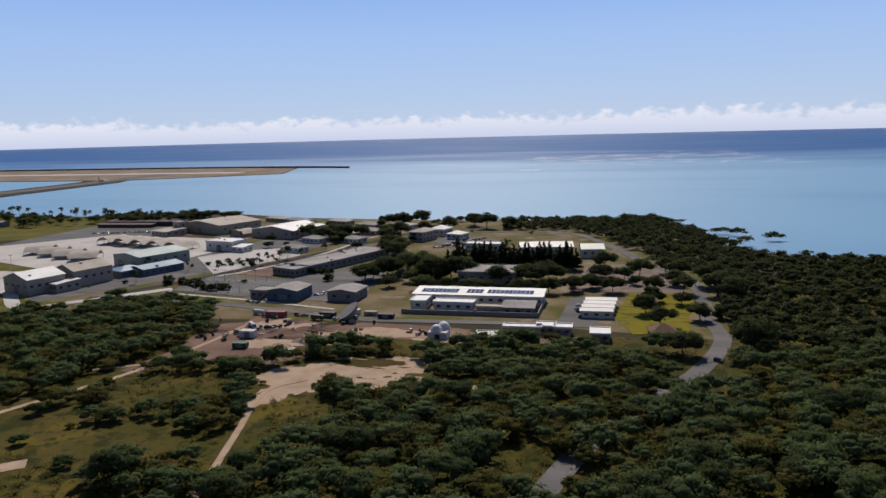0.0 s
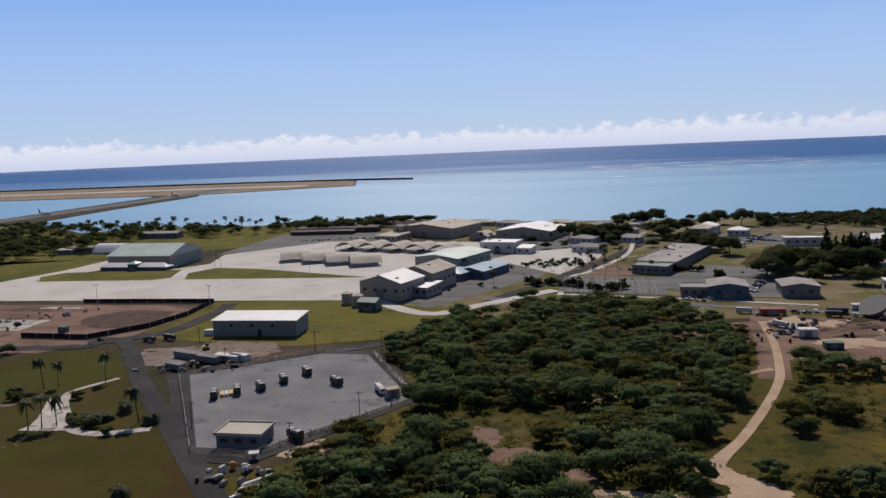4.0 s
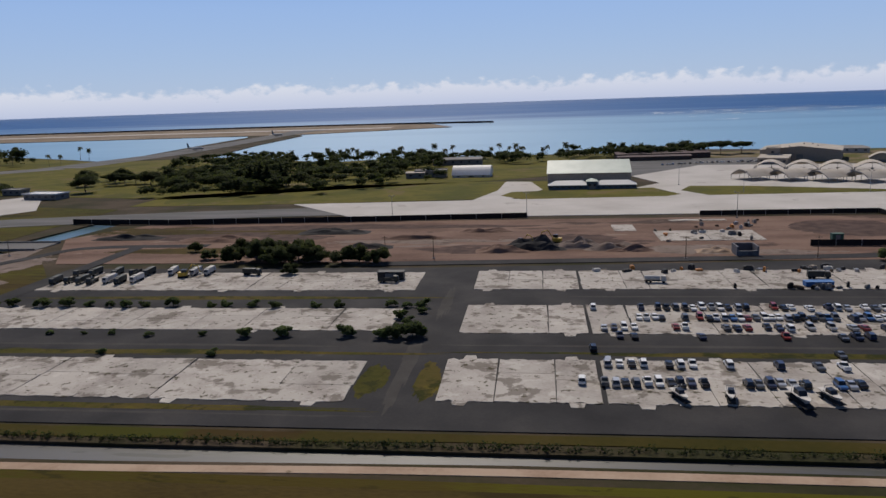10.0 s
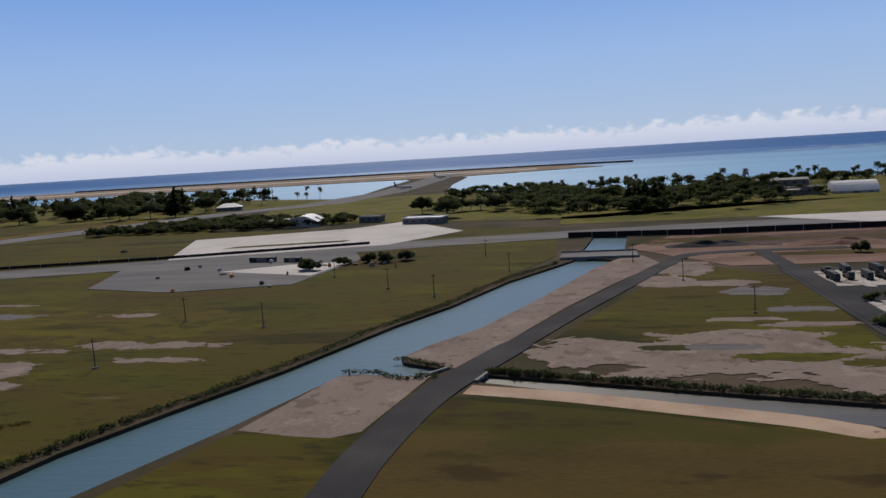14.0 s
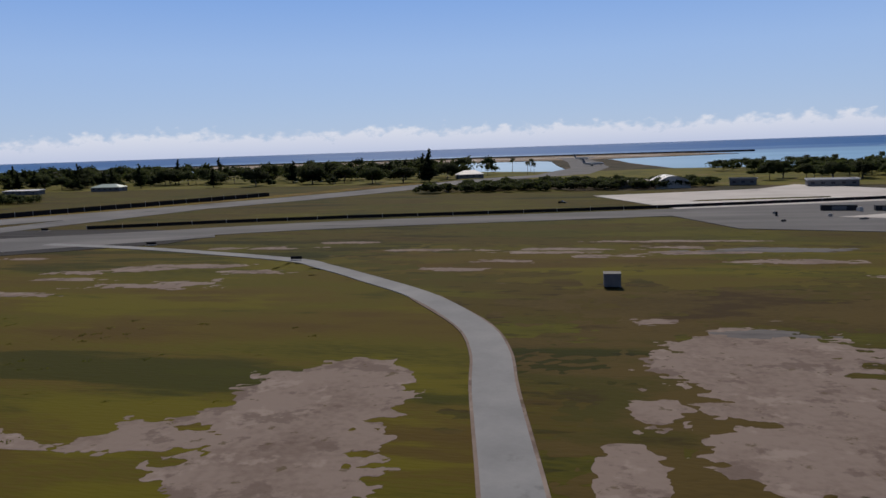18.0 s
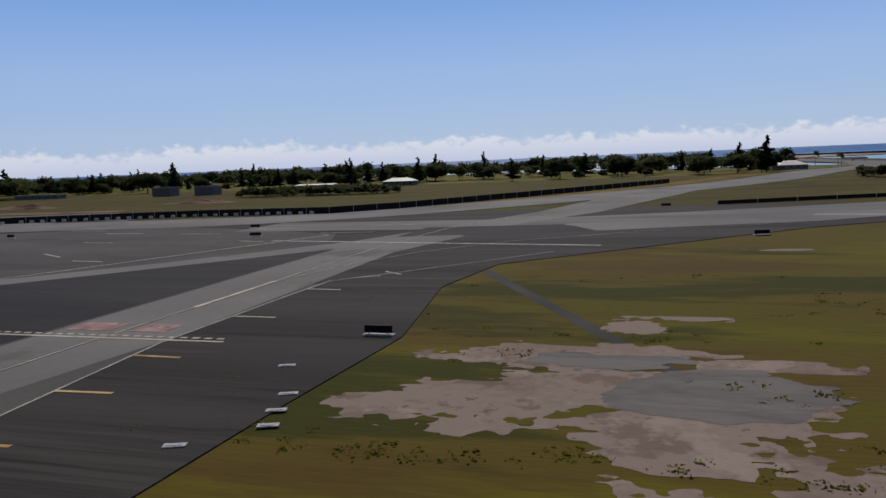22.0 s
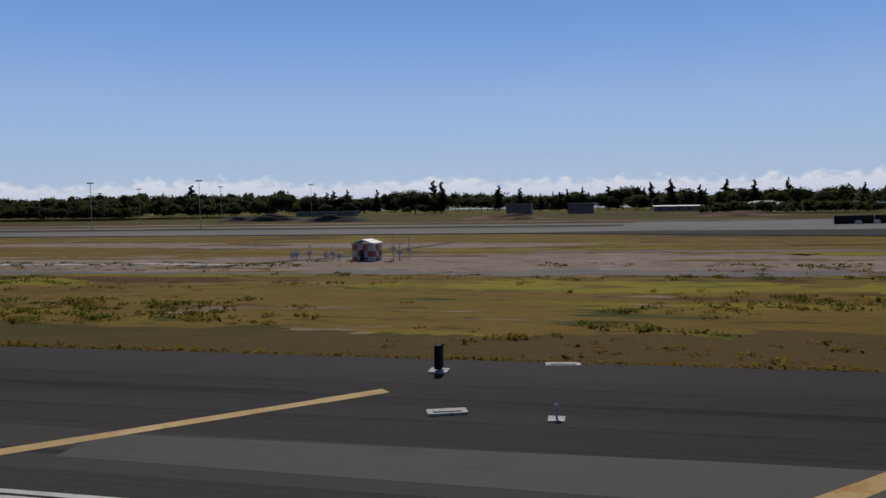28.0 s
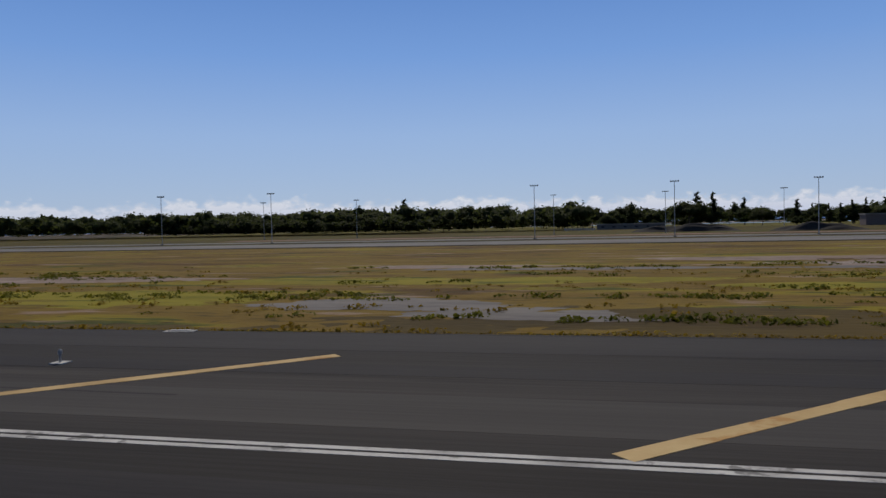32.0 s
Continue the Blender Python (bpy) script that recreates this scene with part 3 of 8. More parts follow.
def land():
    from mathutils.geometry import delaunay_2d_cdt
    loops, v, e = [SHORE, CANAL, CANAL_FAR, DITCH], [], []
    for lp in loops:
        k, n = len(v), len(lp)
        v += [Vector(p) for p in lp]
        e += [(k + i, k + (i + 1) % n) for i in range(n)]
    vs, es, fs, *_ = delaunay_2d_cdt(v, e, [], 0, 0.001)
    g, tri = Geo(), []
    for t in fs:
        c = sum((vs[i] for i in t), Vector((0, 0))) / len(t)
        if inside(c, SHORE) and not any(inside(c, h) for h in loops[1:]):
            tri.append(tuple(t))
    g.add([(p.x, p.y, 0) for p in vs], tri)
    for lp in loops:
        n = len(lp)
        g.add([(x, y, 0) for x, y in lp] + [(x, y, -1.2) for x, y in lp], [(i, (i + 1) % n, n + (i + 1) % n, n + i) for i in range(n)])
    return solid("ground", g, M_LAND, "flat dry coastal ground of earth and grass", kind="structure")


land()
patch("canal_water", [CANAL, CANAL_FAR], -0.45, M_CANAL, "still blue-green water of a drainage canal")
patch("ditch_water", [DITCH], -0.4, M_DITCH, "grey water in a narrow drainage ditch")
flat("reef_ground", [(-690, 941), (-507, 1061), (-562, 1233), (-700, 1273), (-2298, 1273), (-2298, 947), (-760, 942)], 0.06, M_REEF, "brown artificial island with a runway on it")
flat("reef_runway", [(-2200, 1090), (-600, 1090), (-600, 1125), (-2200, 1125)], 0.12, M_APRON, "pale runway on the reef island")
strip_sheet("causeway_road", [(-705, 470), (-690, 600), (-702, 800), (-718, 1000), (-720, 1095)], [34, 30, 30, 34, 60], 0.1, M_ASPHM, "grey taxiway on a causeway out to the reef")
solid("breakwater", Geo().prism(ribbon([(-1500, 1290), (-900, 1290), (-600, 1262), (-520, 1244), (-456, 1218)], [14, 12, 10, 8, 4]), -1, 2.2), M_ROCK, "long dark rock breakwater in the sea", kind="structure")
g = Geo()
rr = random.Random(3)
for _ in range(90):
    x, y = rr.uniform(-160, 260), rr.gauss(1500, 160)
    w = rr.uniform(6, 30)
    q = blob(x, y, w, rr.uniform(1.5, 4), rr.random() * 50, 0.4, 16)
    g.add([(a, b, -0.42) for a, b in q], [tuple(range(16))])
tagged(solid("surf", g, plain("white_surf", (0.8, 0.82, 0.83), 0.6), "broken white surf on the outer reef", kind="stuff"), category="surf")

# ---- zones of ground ----
flat("scrub_ground", [(-196, 60), (120, 60), (420, 60), (420, 235), (70, 330), (30, 205), (-100, 205), (-175, 196), (-205, 165), (-190, 138), (-203, 108)], 0.05, M_SCRUB, "olive scrub land with dry grass")
flat("base_ground", [(-235, 232), (-210, 200), (-140, 208), (-30, 215), (30, 205), (40, 420), (-60, 470), (-280, 480), (-330, 400), (-245, 395), (-210, 380)], 0.06, M_BASE, "dry lawns between base buildings")
flat("base_asphalt", [(-232, 244), (-206, 222), (-196, 238), (-176, 275), (-160, 330), (-128, 420), (-190, 395), (-200, 340), (-214, 290)], 0.09, M_ASPHM, "grey asphalt between the workshops")
flat("lawn", [(-303, 166), (-296.5, 84), (-206, 84), (-213, 100), (-229, 117), (-258, 148), (-283, 172)], 0.09, M_LAWN, "wide brown-green mown lawn")
flat("warehouse_lawn", [(-283, 184), (-262, 180), (-231, 176), (-205, 186), (-192, 226), (-206, 222), (-232, 236), (-283, 231)], 0.07, M_GREEN, "yellow-green grass round the warehouse")
flat("scrub_edge", [(-219, 82), (-190, 82), (-196, 112), (-205, 106), (-214, 98)], 0.084, M_SCRUB, "rough scrub ground beside the road")
flat("airfield_grass", [(-480, 66), (-303, 66), (-303, -300), (-2000, -300), (-2000, 400), (-760, 400), (-690, 300), (-540, 262), (-538, 190), (-550, 155), (-558, 131), (-564.5, 116), (-573.5, 90.6), (-585.5, 62.6), (-589, 50), (-620, -60), (-597, -60), (-573.5, 50), (-566.5, 69.5), (-561, 84), (-545, 80), (-533, 79.5), (-520, 75.8), (-503, 69.5), (-490, 66.5)], 0.07, M_FIELD, "olive and brown airfield grass")
flat("brown_grass", [(-540, 78), (-523, 74.2), (-504, 67.6), (-489, 64.3), (-468, 63.6), (-303, 65), (-303, -250), (-560, -250), (-575, -20), (-566, 20), (-553.5, 55), (-552, 66), (-549, 72), (-546, 79)], 0.076, M_BROWN, "dry brown grass along the ditch")
flat("canal_east_grass", [(-536, 104), (-494, 86), (-491, 150), (-505, 168), (-514, 160)], 0.08, M_FIELD, "green grass between canal road and pads")
flat("apron_grass", [(-540, 270), (-470, 270), (-388, 276), (-360, 330), (-405, 335), (-470, 330), (-540, 300)], 0.08, M_GREEN, "green grass beside the apron")
flat("golf_course_ground", [(-1500, 400), (-780, 395), (-730, 480), (-760, 555), (-900, 636), (-1150, 725), (-1500, 820)], 0.09, M_GREEN, "green golf course behind the airfield")
flat("coastal_strip", [(-760, 555), (-700, 515), (-640, 535), (-597, 526), (-517, 465), (-480, 484), (-300, 490), (-300, 400), (-400, 340), (-530, 290), (-690, 330), (-735, 470)], 0.08, M_GREEN, "grassy coastal strip with trees")
strip_sheet("embankment", smooth_line([(-544.5, 82.5), (-533, 80), (-521, 76.2), (-511, 73), (-504, 69.8), (-490, 67.4), (-468, 66), (-428, 66.6), (-384, 68.2), (-300, 68.8)]), [3.4] * 24 + [1.5] * 31, 0.079, M_SAND, "pale sandy bank of the ditch")
patch("bank_grass", [spot(-440, 75.0, 48, 1.4, 7, 0.3), spot(-360, 75.6, 50, 1.3, 8, 0.3)], 0.08, M_LAWN, "rough grass along the ditch")

# bare earth
patch("sand_bank", [[(-562, 88), (-559.2, 88.7), (-554.4, 87.4), (-549.8, 88.2), (-551.8, 77.3), (-553.3, 69), (-556, 67.2), (-560, 67.5), (-566.8, 69)],
                    [(-555.5, 96.5), (-548.2, 91.2), (-547, 91), (-541.9, 104.7), (-534.4, 126.5), (-524.9, 149.6), (-514, 173), (-517, 186), (-522.5, 183), (-529, 168), (-539.5, 134.4), (-547, 113), (-553, 103)]], 0.09, M_EARTH, "pale sandy bank between canal and road")
for k, (ovals, holes) in enumerate((
        (((-664, 64, 8, 10.5), (-662, 52, 10, 9), (-664, 43, 8, 6.5), (-655, 49, 5, 4), (-647, 65, 8, 2.2), (-642.5, 62, 4.2, 5), (-648, 55, 5.5, 2.4)), ((-651.5, 59, 4.4, 3.2), (-659, 59.5, 2, 0.6), (-653, 48.5, 1.2, 0.7))),
        (((-673.6, 61, 2.2, 4.6), (-673, 76, 2, 1.4), (-676.4, 41, 1.8, 5), (-674.6, 50, 1.4, 3)), ()),
        (((-617, 90, 8, 6), (-622, 78, 5.5, 8), (-627, 68, 5, 4.5), (-612, 84, 6, 2.5), (-641, 77.5, 3.2, 3), (-637, 72, 2, 5.5), (-635, 63, 2, 3), (-631, 66, 4, 1.6)), ((-616, 86, 2, 0.8),)),
        (((-637, 103, 6, 1.6), (-622, 101.5, 8, 1.3)), ()), (((-651, 116, 8, 2.2),), ()), (((-681, 131, 9, 1.5), (-668, 133, 5, 1.5)), ()),
        (((-694, 117, 4, 1.5), (-701, 109, 4, 1.6)), ()), (((-729, 142, 6, 1.6), (-745, 134, 9, 1.6)), ()),
        (((-743, 94.5, 10, 2.8), (-758, 87, 5, 1.6), (-754, 108, 6, 2.6), (-764, 104, 4, 1.5)), ((-747, 97, 3, 0.8),)), (((-778, 78, 3, 1.0), (-771, 80, 2, 0.7)), ()),
        (((-699, 47, 7, 13), (-705, 41, 6.5, 2.4), (-698, 56, 5.5, 4.5), (-697, 37, 7, 4)), ()), (((-716, 39, 2.6, 0.9), (-710, 40.5, 2.2, 0.9)), ()), (((-731, 34, 3, 0.9), (-727, 37.5, 2, 0.6)), ()),
        (((-783, 46.5, 15, 2.6), (-770, 46, 11, 3.6), (-767.5, 40, 4, 5), (-764, 48.5, 6, 1.6), (-778, 42, 7, 2.4)), ((-773.5, 40.5, 1.6, 0.6), (-776, 37.5, 2.4, 1))), (((-784, 28.6, 8, 2.6), (-769, 27.8, 7, 2.0), (-763, 31.5, 4.5, 2.8), (-748, 33.4, 8, 2.2)), ((-775, 31.5, 2, 0.7),)), (((-735, 99, 4, 1.2),), ()),
        (((-829, 35, 9, 5.2), (-836, 33, 4, 2.6), (-831, 43, 7, 2.6), (-821, 35, 4.5, 3.6), (-824, 29.5, 4, 2.4)), ((-828, 33.4, 1.2, 0.6), (-834.5, 38, 2.4, 1.4))),
        (((-826, 51, 2.2, 2.2), (-822.5, 53.5, 2.2, 0.8)), ()), (((-818.5, 42, 3.4, 1.1),), ()), (((-817, 27, 3.5, 2.0), (-826, 23.5, 4, 1.4)), ()), (((-812, 93, 3, 0.8),), ()), (((-786, 120, 5, 1.2),), ()),
        (((-600, 105, 12, 2.2), (-592, 96, 6, 1.4)), ()), (((-618, 128, 7, 1.6),), ()), (((-705, 130, 10, 1.4), (-690, 127, 9, 1.4)), ()), (((-662, 126, 9, 2.2), (-676, 122, 6, 1.4)), ()), (((-745, 112, 8, 2), (-762, 99, 6, 1.4), (-732, 106, 6, 1.6)), ()), (((-665, 141, 14, 1.4),), ()))):
    patch("bare_earth", [field_patch(ovals, 3.7 * k + 1, holes, 0.85, 0.3)], 0.0866 + 0.0004 * (k % 5), M_EARTH, "bare pinkish coral earth showing through the grass")
M_MEADOW = surface("airfield_meadow", [(0.030, 0.029, 0.003), (0.050, 0.046, 0.004), (0.070, 0.061, 0.005), (0.072, 0.052, 0.008)], 0.95, 0.07, 2.4, 0.9, stretch=(0.3, 1.3, 1), soft=0.5, blots=(((0.088, 0.077, 0.005), 0.06, 0.53, 0.8), ((0.062, 0.040, 0.009), 0.07, 0.55, 0.8), ((0.024, 0.028, 0.003), 0.05, 0.55, 0.8)))
flat("meadow", [(-674, 14), (-681.5, 30), (-686, 53), (-688, 64), (-691.5, 74), (-700, 88), (-710, 99), (-722, 111), (-733, 119.5), (-770, 134), (-800, 142), (-850, 135), (-905, 130), (-935.5, 44.5), (-952, 25.5), (-952, -60), (-674, -60)], 0.0745, M_MEADOW, "yellow-green airfield grass")
patch("meadow_edge", [field_patch(((-684, 120, 36, 15), (-632, 119, 36, 12), (-668, 104, 20, 8)), 57.3, (), 1.9)], 0.0745, M_MEADOW, "yellow-green grass before the side apron")
patch("brown_grass", [field_patch(((-672, 55, 11, 26), (-660, 84, 24, 9)), 52.3, (), 1.9, 0.3)], 0.0790, M_BROWN, "browned dry grass of the airfield")
patch("sandy_flat", [field_patch(((-514, 95, 24, 8.5), (-497, 86, 8, 6.5), (-530, 98, 9, 7), (-510, 104, 12, 5), (-491, 80, 5, 2)), 91.3, ((-505, 95, 6, 2), (-519, 100, 5, 1.4), (-528, 91, 4, 1.2), (-497, 93, 4, 1.6)))], 0.087, M_EARTH, "broad pale sandy ground between the road and the ditch")
patch("sandy_flat", [field_patch(((-516, 150, 6, 7), (-510, 165, 6, 10), (-507, 146, 9, 3)), 95.1), field_patch(((-498, 112, 7, 1.4), (-508, 116, 4, 1)), 96.2)], 0.088, M_EARTH, "pale sandy ground beside the canal road")
M_GREYSOIL = surface("wet_grey_soil", [(0.052, 0.048, 0.048), (0.082, 0.076, 0.075), (0.12, 0.11, 0.105)], 0.8, 0.3, 2.0, 0.5, stretch=(0.4, 1.4, 1), soft=0.4)
patch("damp_soil", [field_patch(((-501, 138, 6, 3.6), (-497, 122, 5, 2.2)), 31.5), field_patch(((-513, 100, 4, 1.3),), 32.5), field_patch(((-652, 129, 12, 2.6),), 33.5), field_patch(((-664, 72, 6, 1.6),), 35.5), field_patch(((-822, 37, 5, 4), (-828, 42, 4, 1.6)), 36.5), field_patch(((-776, 47, 8, 1.2),), 37.5)], 0.092, M_GREYSOIL, "damp dark grey soil in the pale earth")
for k, (ovals, holes) in enumerate(((((-1045, 66, 45, 11), (-1095, 63, 34, 10), (-992, 70, 13, 17)), ((-1010, 75, 12, 3.2), (-1030, 68, 9, 1.2), (-1062, 74, 10, 1.4), (-1098, 70, 14, 1.6), (-1078, 59, 8, 0.9))),
                                     (((-1078, 93, 34, 6), (-1120, 97, 26, 5)), ((-1090, 95, 10, 1.6),)), (((-1146, 66, 24, 13), (-1170, 74, 14, 4)), ((-1150, 57, 12, 2), (-1158, 71, 9, 1.4))), (((-1202, 64, 10, 2.2),), ()),
                                     (((-1019, 32.3, 4.5, 0.9), (-1012, 33.4, 3, 0.6)), ()), (((-1165, 31, 5, 0.9),), ()), (((-1230, 50, 16, 3),), ()), (((-1128, 36, 8, 1.2),), ()))):
    patch("strip_earth", [field_patch(ovals, 5.3 * k + 2, holes, 0.5)], 0.089 + 0.0007 * k, M_EARTH, "grey-pink bare earth between the runways")
patch("damp_soil", [field_patch(((-1197, 33.5, 6, 2.6), (-1191, 29.8, 5.5, 1.5)), 41.5), field_patch(((-1102, 54.5, 18, 2.2), (-1120, 58, 12, 1.5)), 42.5), field_patch(((-1044, 56, 22, 2.4), (-1010, 59, 12, 1.6)), 43.5), field_patch(((-1030, 80, 26, 1.6),), 44.5), field_patch(((-1185, 60, 14, 1.4),), 45.5)], 0.096, M_GREYSOIL, "damp dark grey soil beside the runway")
patch("strip_grass", [[(-952, 25.5), (-935.5, 44.5), (-934, 51), (-955, 79.5), (-1000, 104), (-1058, 124.5), (-1500, 124.5), (-1500, 24.6)]], 0.085, M_STRIP, "dry straw-coloured grass beside the runway")
M_LIME = surface("yellow_green_grass", [(0.085, 0.073, 0.006), (0.125, 0.110, 0.008), (0.165, 0.145, 0.012)], 0.95, 0.2, 3.0, 0.9, stretch=(0.4, 1.4, 1), soft=0.5, blots=(((0.055, 0.060, 0.007), 0.3, 0.55, 0.8), ((0.09, 0.058, 0.012), 0.2, 0.58, 0.7)))
patch("fresh_grass", [field_patch(((-1003, 46, 24, 5.5), (-1042, 47, 15, 3), (-975, 50, 14, 5)), 61.5, ((-1012, 43, 6, 1),), 0.7), field_patch(((-1012, 76, 13, 3),), 62.5), field_patch(((-1096, 47, 18, 2.2), (-1130, 50, 14, 2)), 63.5), field_patch(((-1165, 44, 16, 2.4), (-1196, 48, 16, 3), (-1215, 36, 12, 5)), 64.5)], 0.0875, M_LIME, "fresh yellow-green grass in the runway strip")
patch("brown_verge", [field_patch(((-1095, 27, 140, 3.2), (-1000, 29, 40, 4), (-1160, 29, 30, 4)), 65.5, ((-1210, 28, 12, 3),), 0.9)], 0.0868, M_BROWN, "dry brown grass along the runway edge")
# dirt work site
flat("work_site", [(-500, 166), (-300, 166), (-284, 184), (-281, 209), (-283, 226), (-505, 226), (-520, 200)], 0.1, M_DIRT, "red-brown bulldozed dirt of a building site")
patch("dark_dirt", [spot(-368, 190, 15, 9, 141, 0.5), spot(-395, 180, 18, 5, 142, 0.5), spot(-300, 205, 15, 12, 143, 0.2), spot(-440, 215, 50, 4, 144, 0.4), spot(-470, 200, 30, 8, 145, 0.4)], 0.104, plain("dark_brown_soil", (0.075, 0.05, 0.042), 0.95, 0, 0.35, 0.3), "darker turned soil")
patch("dark_basin", [field_patch(((-475, 208, 36, 8), (-490, 212, 24, 6)), 84.5), field_patch(((-468, 181, 26, 4),), 85.5)], 0.108, M_BROWN, "dark weedy basin beside the canal")
patch("light_dirt", [spot(-344, 178, 12, 5, 146, 0.5), spot(-412, 190, 20, 5, 147, 0.6), spot(-330, 175, 16, 3, 148, 0.5), spot(-256, 167, 16, 9, 149, 0.4), spot(-246, 172, 12, 8, 150, 0.4)], 0.112, M_EARTH, "pale graded dirt")

# sandy tracks in the scrub
strip_sheet("dirt_track", smooth_line([(-126, 96), (-133, 106), (-137, 112), (-131, 124), (-124, 140), (-118.5, 155), (-116, 166), (-113, 185), (-111.5, 206)]), [4.4, 4.8, 5] + [max(1.8, 4.8 - 0.22 * i) for i in range(20)] + [1.8] * 26, 0.14, M_SAND, "winding sandy dirt track through scrub")
strip_sheet("dirt_track", smooth_line([(-137, 110), (-128, 100), (-112, 101), (-104, 106)]), 4, 0.145, M_SAND, "sandy side track")
strip_sheet("dirt_track", smooth_line([(-66, 98), (-67.2, 104), (-72.5, 124.6), (-78, 148), (-72, 158)]), 1.4, 0.14, M_SAND, "narrow sandy footpath")
strip_sheet("dirt_track", smooth_line([(-160, 138), (-140, 150), (-118, 163)]), 1.6, 0.14, M_SAND, "narrow sandy footpath")
patch("wood_track", [field_patch(((-173.5, 120, 2.6, 5), (-165, 112, 6, 4.5), (-158, 105, 4, 4), (-152, 97, 5, 4)), 73.5)], 0.06, M_DIRT, "bare reddish dirt in a gap of the wood")
patch("track_bend", [field_patch(((-134, 105, 5, 5), (-130, 99, 7, 2.6), (-137, 110, 3, 4)), 71.5, ((-138.5, 103.5, 2.6, 2.2),))], 0.143, M_SAND, "bare sand where the track bends")
patch("sandy_clearing", [spot(-62, 163, 17, 9, 161, 0.4), spot(-74, 159, 11, 10, 162, 0.4), spot(-76, 147, 4, 8, 416, 0.4), spot(-58, 174, 12, 4, 417, 0.5), spot(-36, 158, 12, 3, 163, 0.6, turn=-30), spot(-200, 112, 8, 4, 164, 0.5), spot(-150, 100, 9, 3, 165, 0.6)], 0.055, M_SAND, "bare sandy clearing")
patch("yard_dirt", [spot(-96, 196, 22, 15, 166, 0.3), spot(-99, 176, 17, 11, 410, 0.3), spot(-60, 203, 26, 8, 167, 0.3), spot(-110, 190, 10, 14, 168, 0.3), spot(-132, 195, 8, 10, 169, 0.4), spot(-25, 200, 22, 5, 170, 0.3)], 0.064, M_DIRT, "brown dirt of a storage yard")

patch("clearing_grass", [spot(-61, 172, 9, 3.6, 418, 0.5)], 0.066, M_BROWN, "dry grassy oval in the sandy clearing")
strip_sheet("yard_road", smooth_line([(-119, 156), (-116, 172), (-113, 190), (-110, 212), (-109, 226)]), 6.5, 0.075, M_DIRT, "broad brown dirt road into the yard")
patch("yard_earth", [spot(-84, 193, 15, 7, 411, 0.4, 60), spot(-95, 186, 9, 5, 412, 0.5), spot(-64, 200, 14, 5, 413, 0.5), spot(-40, 196, 14, 4, 414, 0.5), spot(-102, 205, 8, 6, 415, 0.5)], 0.082, M_SAND, "pale graded earth in the storage yard")
strip_sheet("barrier_verge", [(-985, 166), (-945, 176), (-902, 178), (-886, 192), (-853, 243), (-818, 308), (-780, 400)], [5, 6, 7, 9, 12, 14, 16], 0.1, M_STRIP, "dry straw verge along the barrier")
# ---- roads and pads ----
flat("car_park_asphalt", [(-492, 76.5), (-301, 78), (-306, 130), (-309, 166), (-400, 160), (-492, 160)], 0.12, M_ASPH, "worn dark asphalt between the concrete pads")
patch("asphalt_wear", [spot(-400, 100, 1.2, 16, 181, 0.4), spot(-398, 130, 1.0, 14, 182, 0.4), spot(-440, 106, 40, 0.5, 183, 0.5), spot(-350, 107, 38, 0.5, 184, 0.5), spot(-350, 135, 38, 0.5, 185, 0.5), spot(-440, 80.5, 40, 0.4, 186, 0.5)], 0.123, surface("worn_wheel_tracks", [(0.040, 0.037, 0.035), (0.052, 0.048, 0.045), (0.066, 0.061, 0.057)], 0.9, 0.2, 3.0, 0.2), "paler worn wheel tracks")
patch("verge_weeds", [spot(-403.6, 92, 2.0, 6, 187, 0.4), spot(-396, 92, 1.8, 7, 188, 0.4), spot(-446, 134, 42, 1.4, 189, 0.4), spot(-446, 102.5, 42, 1.2, 190, 0.5), spot(-350, 103.4, 38, 0.9, 191, 0.5), spot(-303.5, 120, 2.4, 40, 192, 0.25), spot(-299, 110, 2.5, 26, 194, 0.3), spot(-446, 82.3, 40, 0.9, 193, 0.5)], 0.126, M_SCRUB, "weeds and dry grass at the pad edges")
strip_sheet("road", smooth_line([(-420, 164), (-300, 171), (-292, 180), (-280, 176), (-255, 145), (-229, 116), (-208, 92), (-195, 78)]), 4.2, 0.16, M_ASPH, "narrow grey road past the lawn")
strip_sheet("road", smooth_line([(-288, 178), (-276, 190), (-274, 215), (-276, 228)]), 5, 0.165, M_ASPH, "short road to the apron gate")
strip_sheet("road", smooth_line([(-240, 155), (-219, 172), (-205, 186), (-186, 236), (-168, 272), (-145, 330), (-113, 420), (-100, 452)]), 4.5, 0.16, M_ASPH, "long straight base road")
strip_sheet("road", smooth_line([(-230, 236), (-205, 214), (-190, 226), (-168, 250)]), 5, 0.17, M_APRON, "pale concrete drive")
strip_sheet("road", [(-190, 236), (-128, 227), (-75, 214), (-30, 216)], 4, 0.165, M_ASPHM, "grey road along the yard")
strip_sheet("road", smooth_line([(-84, 417), (-29, 414), (-5, 370), (11, 323), (25, 293), (27.5, 260), (26, 231), (27.5, 206), (20, 181), (11, 163), (-3, 136), (-9, 120), (-14, 100)]), 4.6, 0.16, M_ASPHM, "grey road winding beside the mangroves")
flat("road_shoulder", [(4, 208), (20, 211), (21, 232), (24, 240), (24, 262), (4, 262), (-1, 228)], 0.15, M_LIME, "bright green lawn by the road")
flat("gravel_lot", [(-246, 150), (-221, 169.5), (-209, 169), (-191, 139), (-211, 111), (-222, 111)], 0.2, M_LOT, "fenced grey concrete equipment lot")
flat("dark_verge", [(-252, 150), (-222, 172), (-207, 172), (-188, 139), (-210, 105), (-222, 106)], 0.13, M_ASPH, "dark gravel verge round the lot")
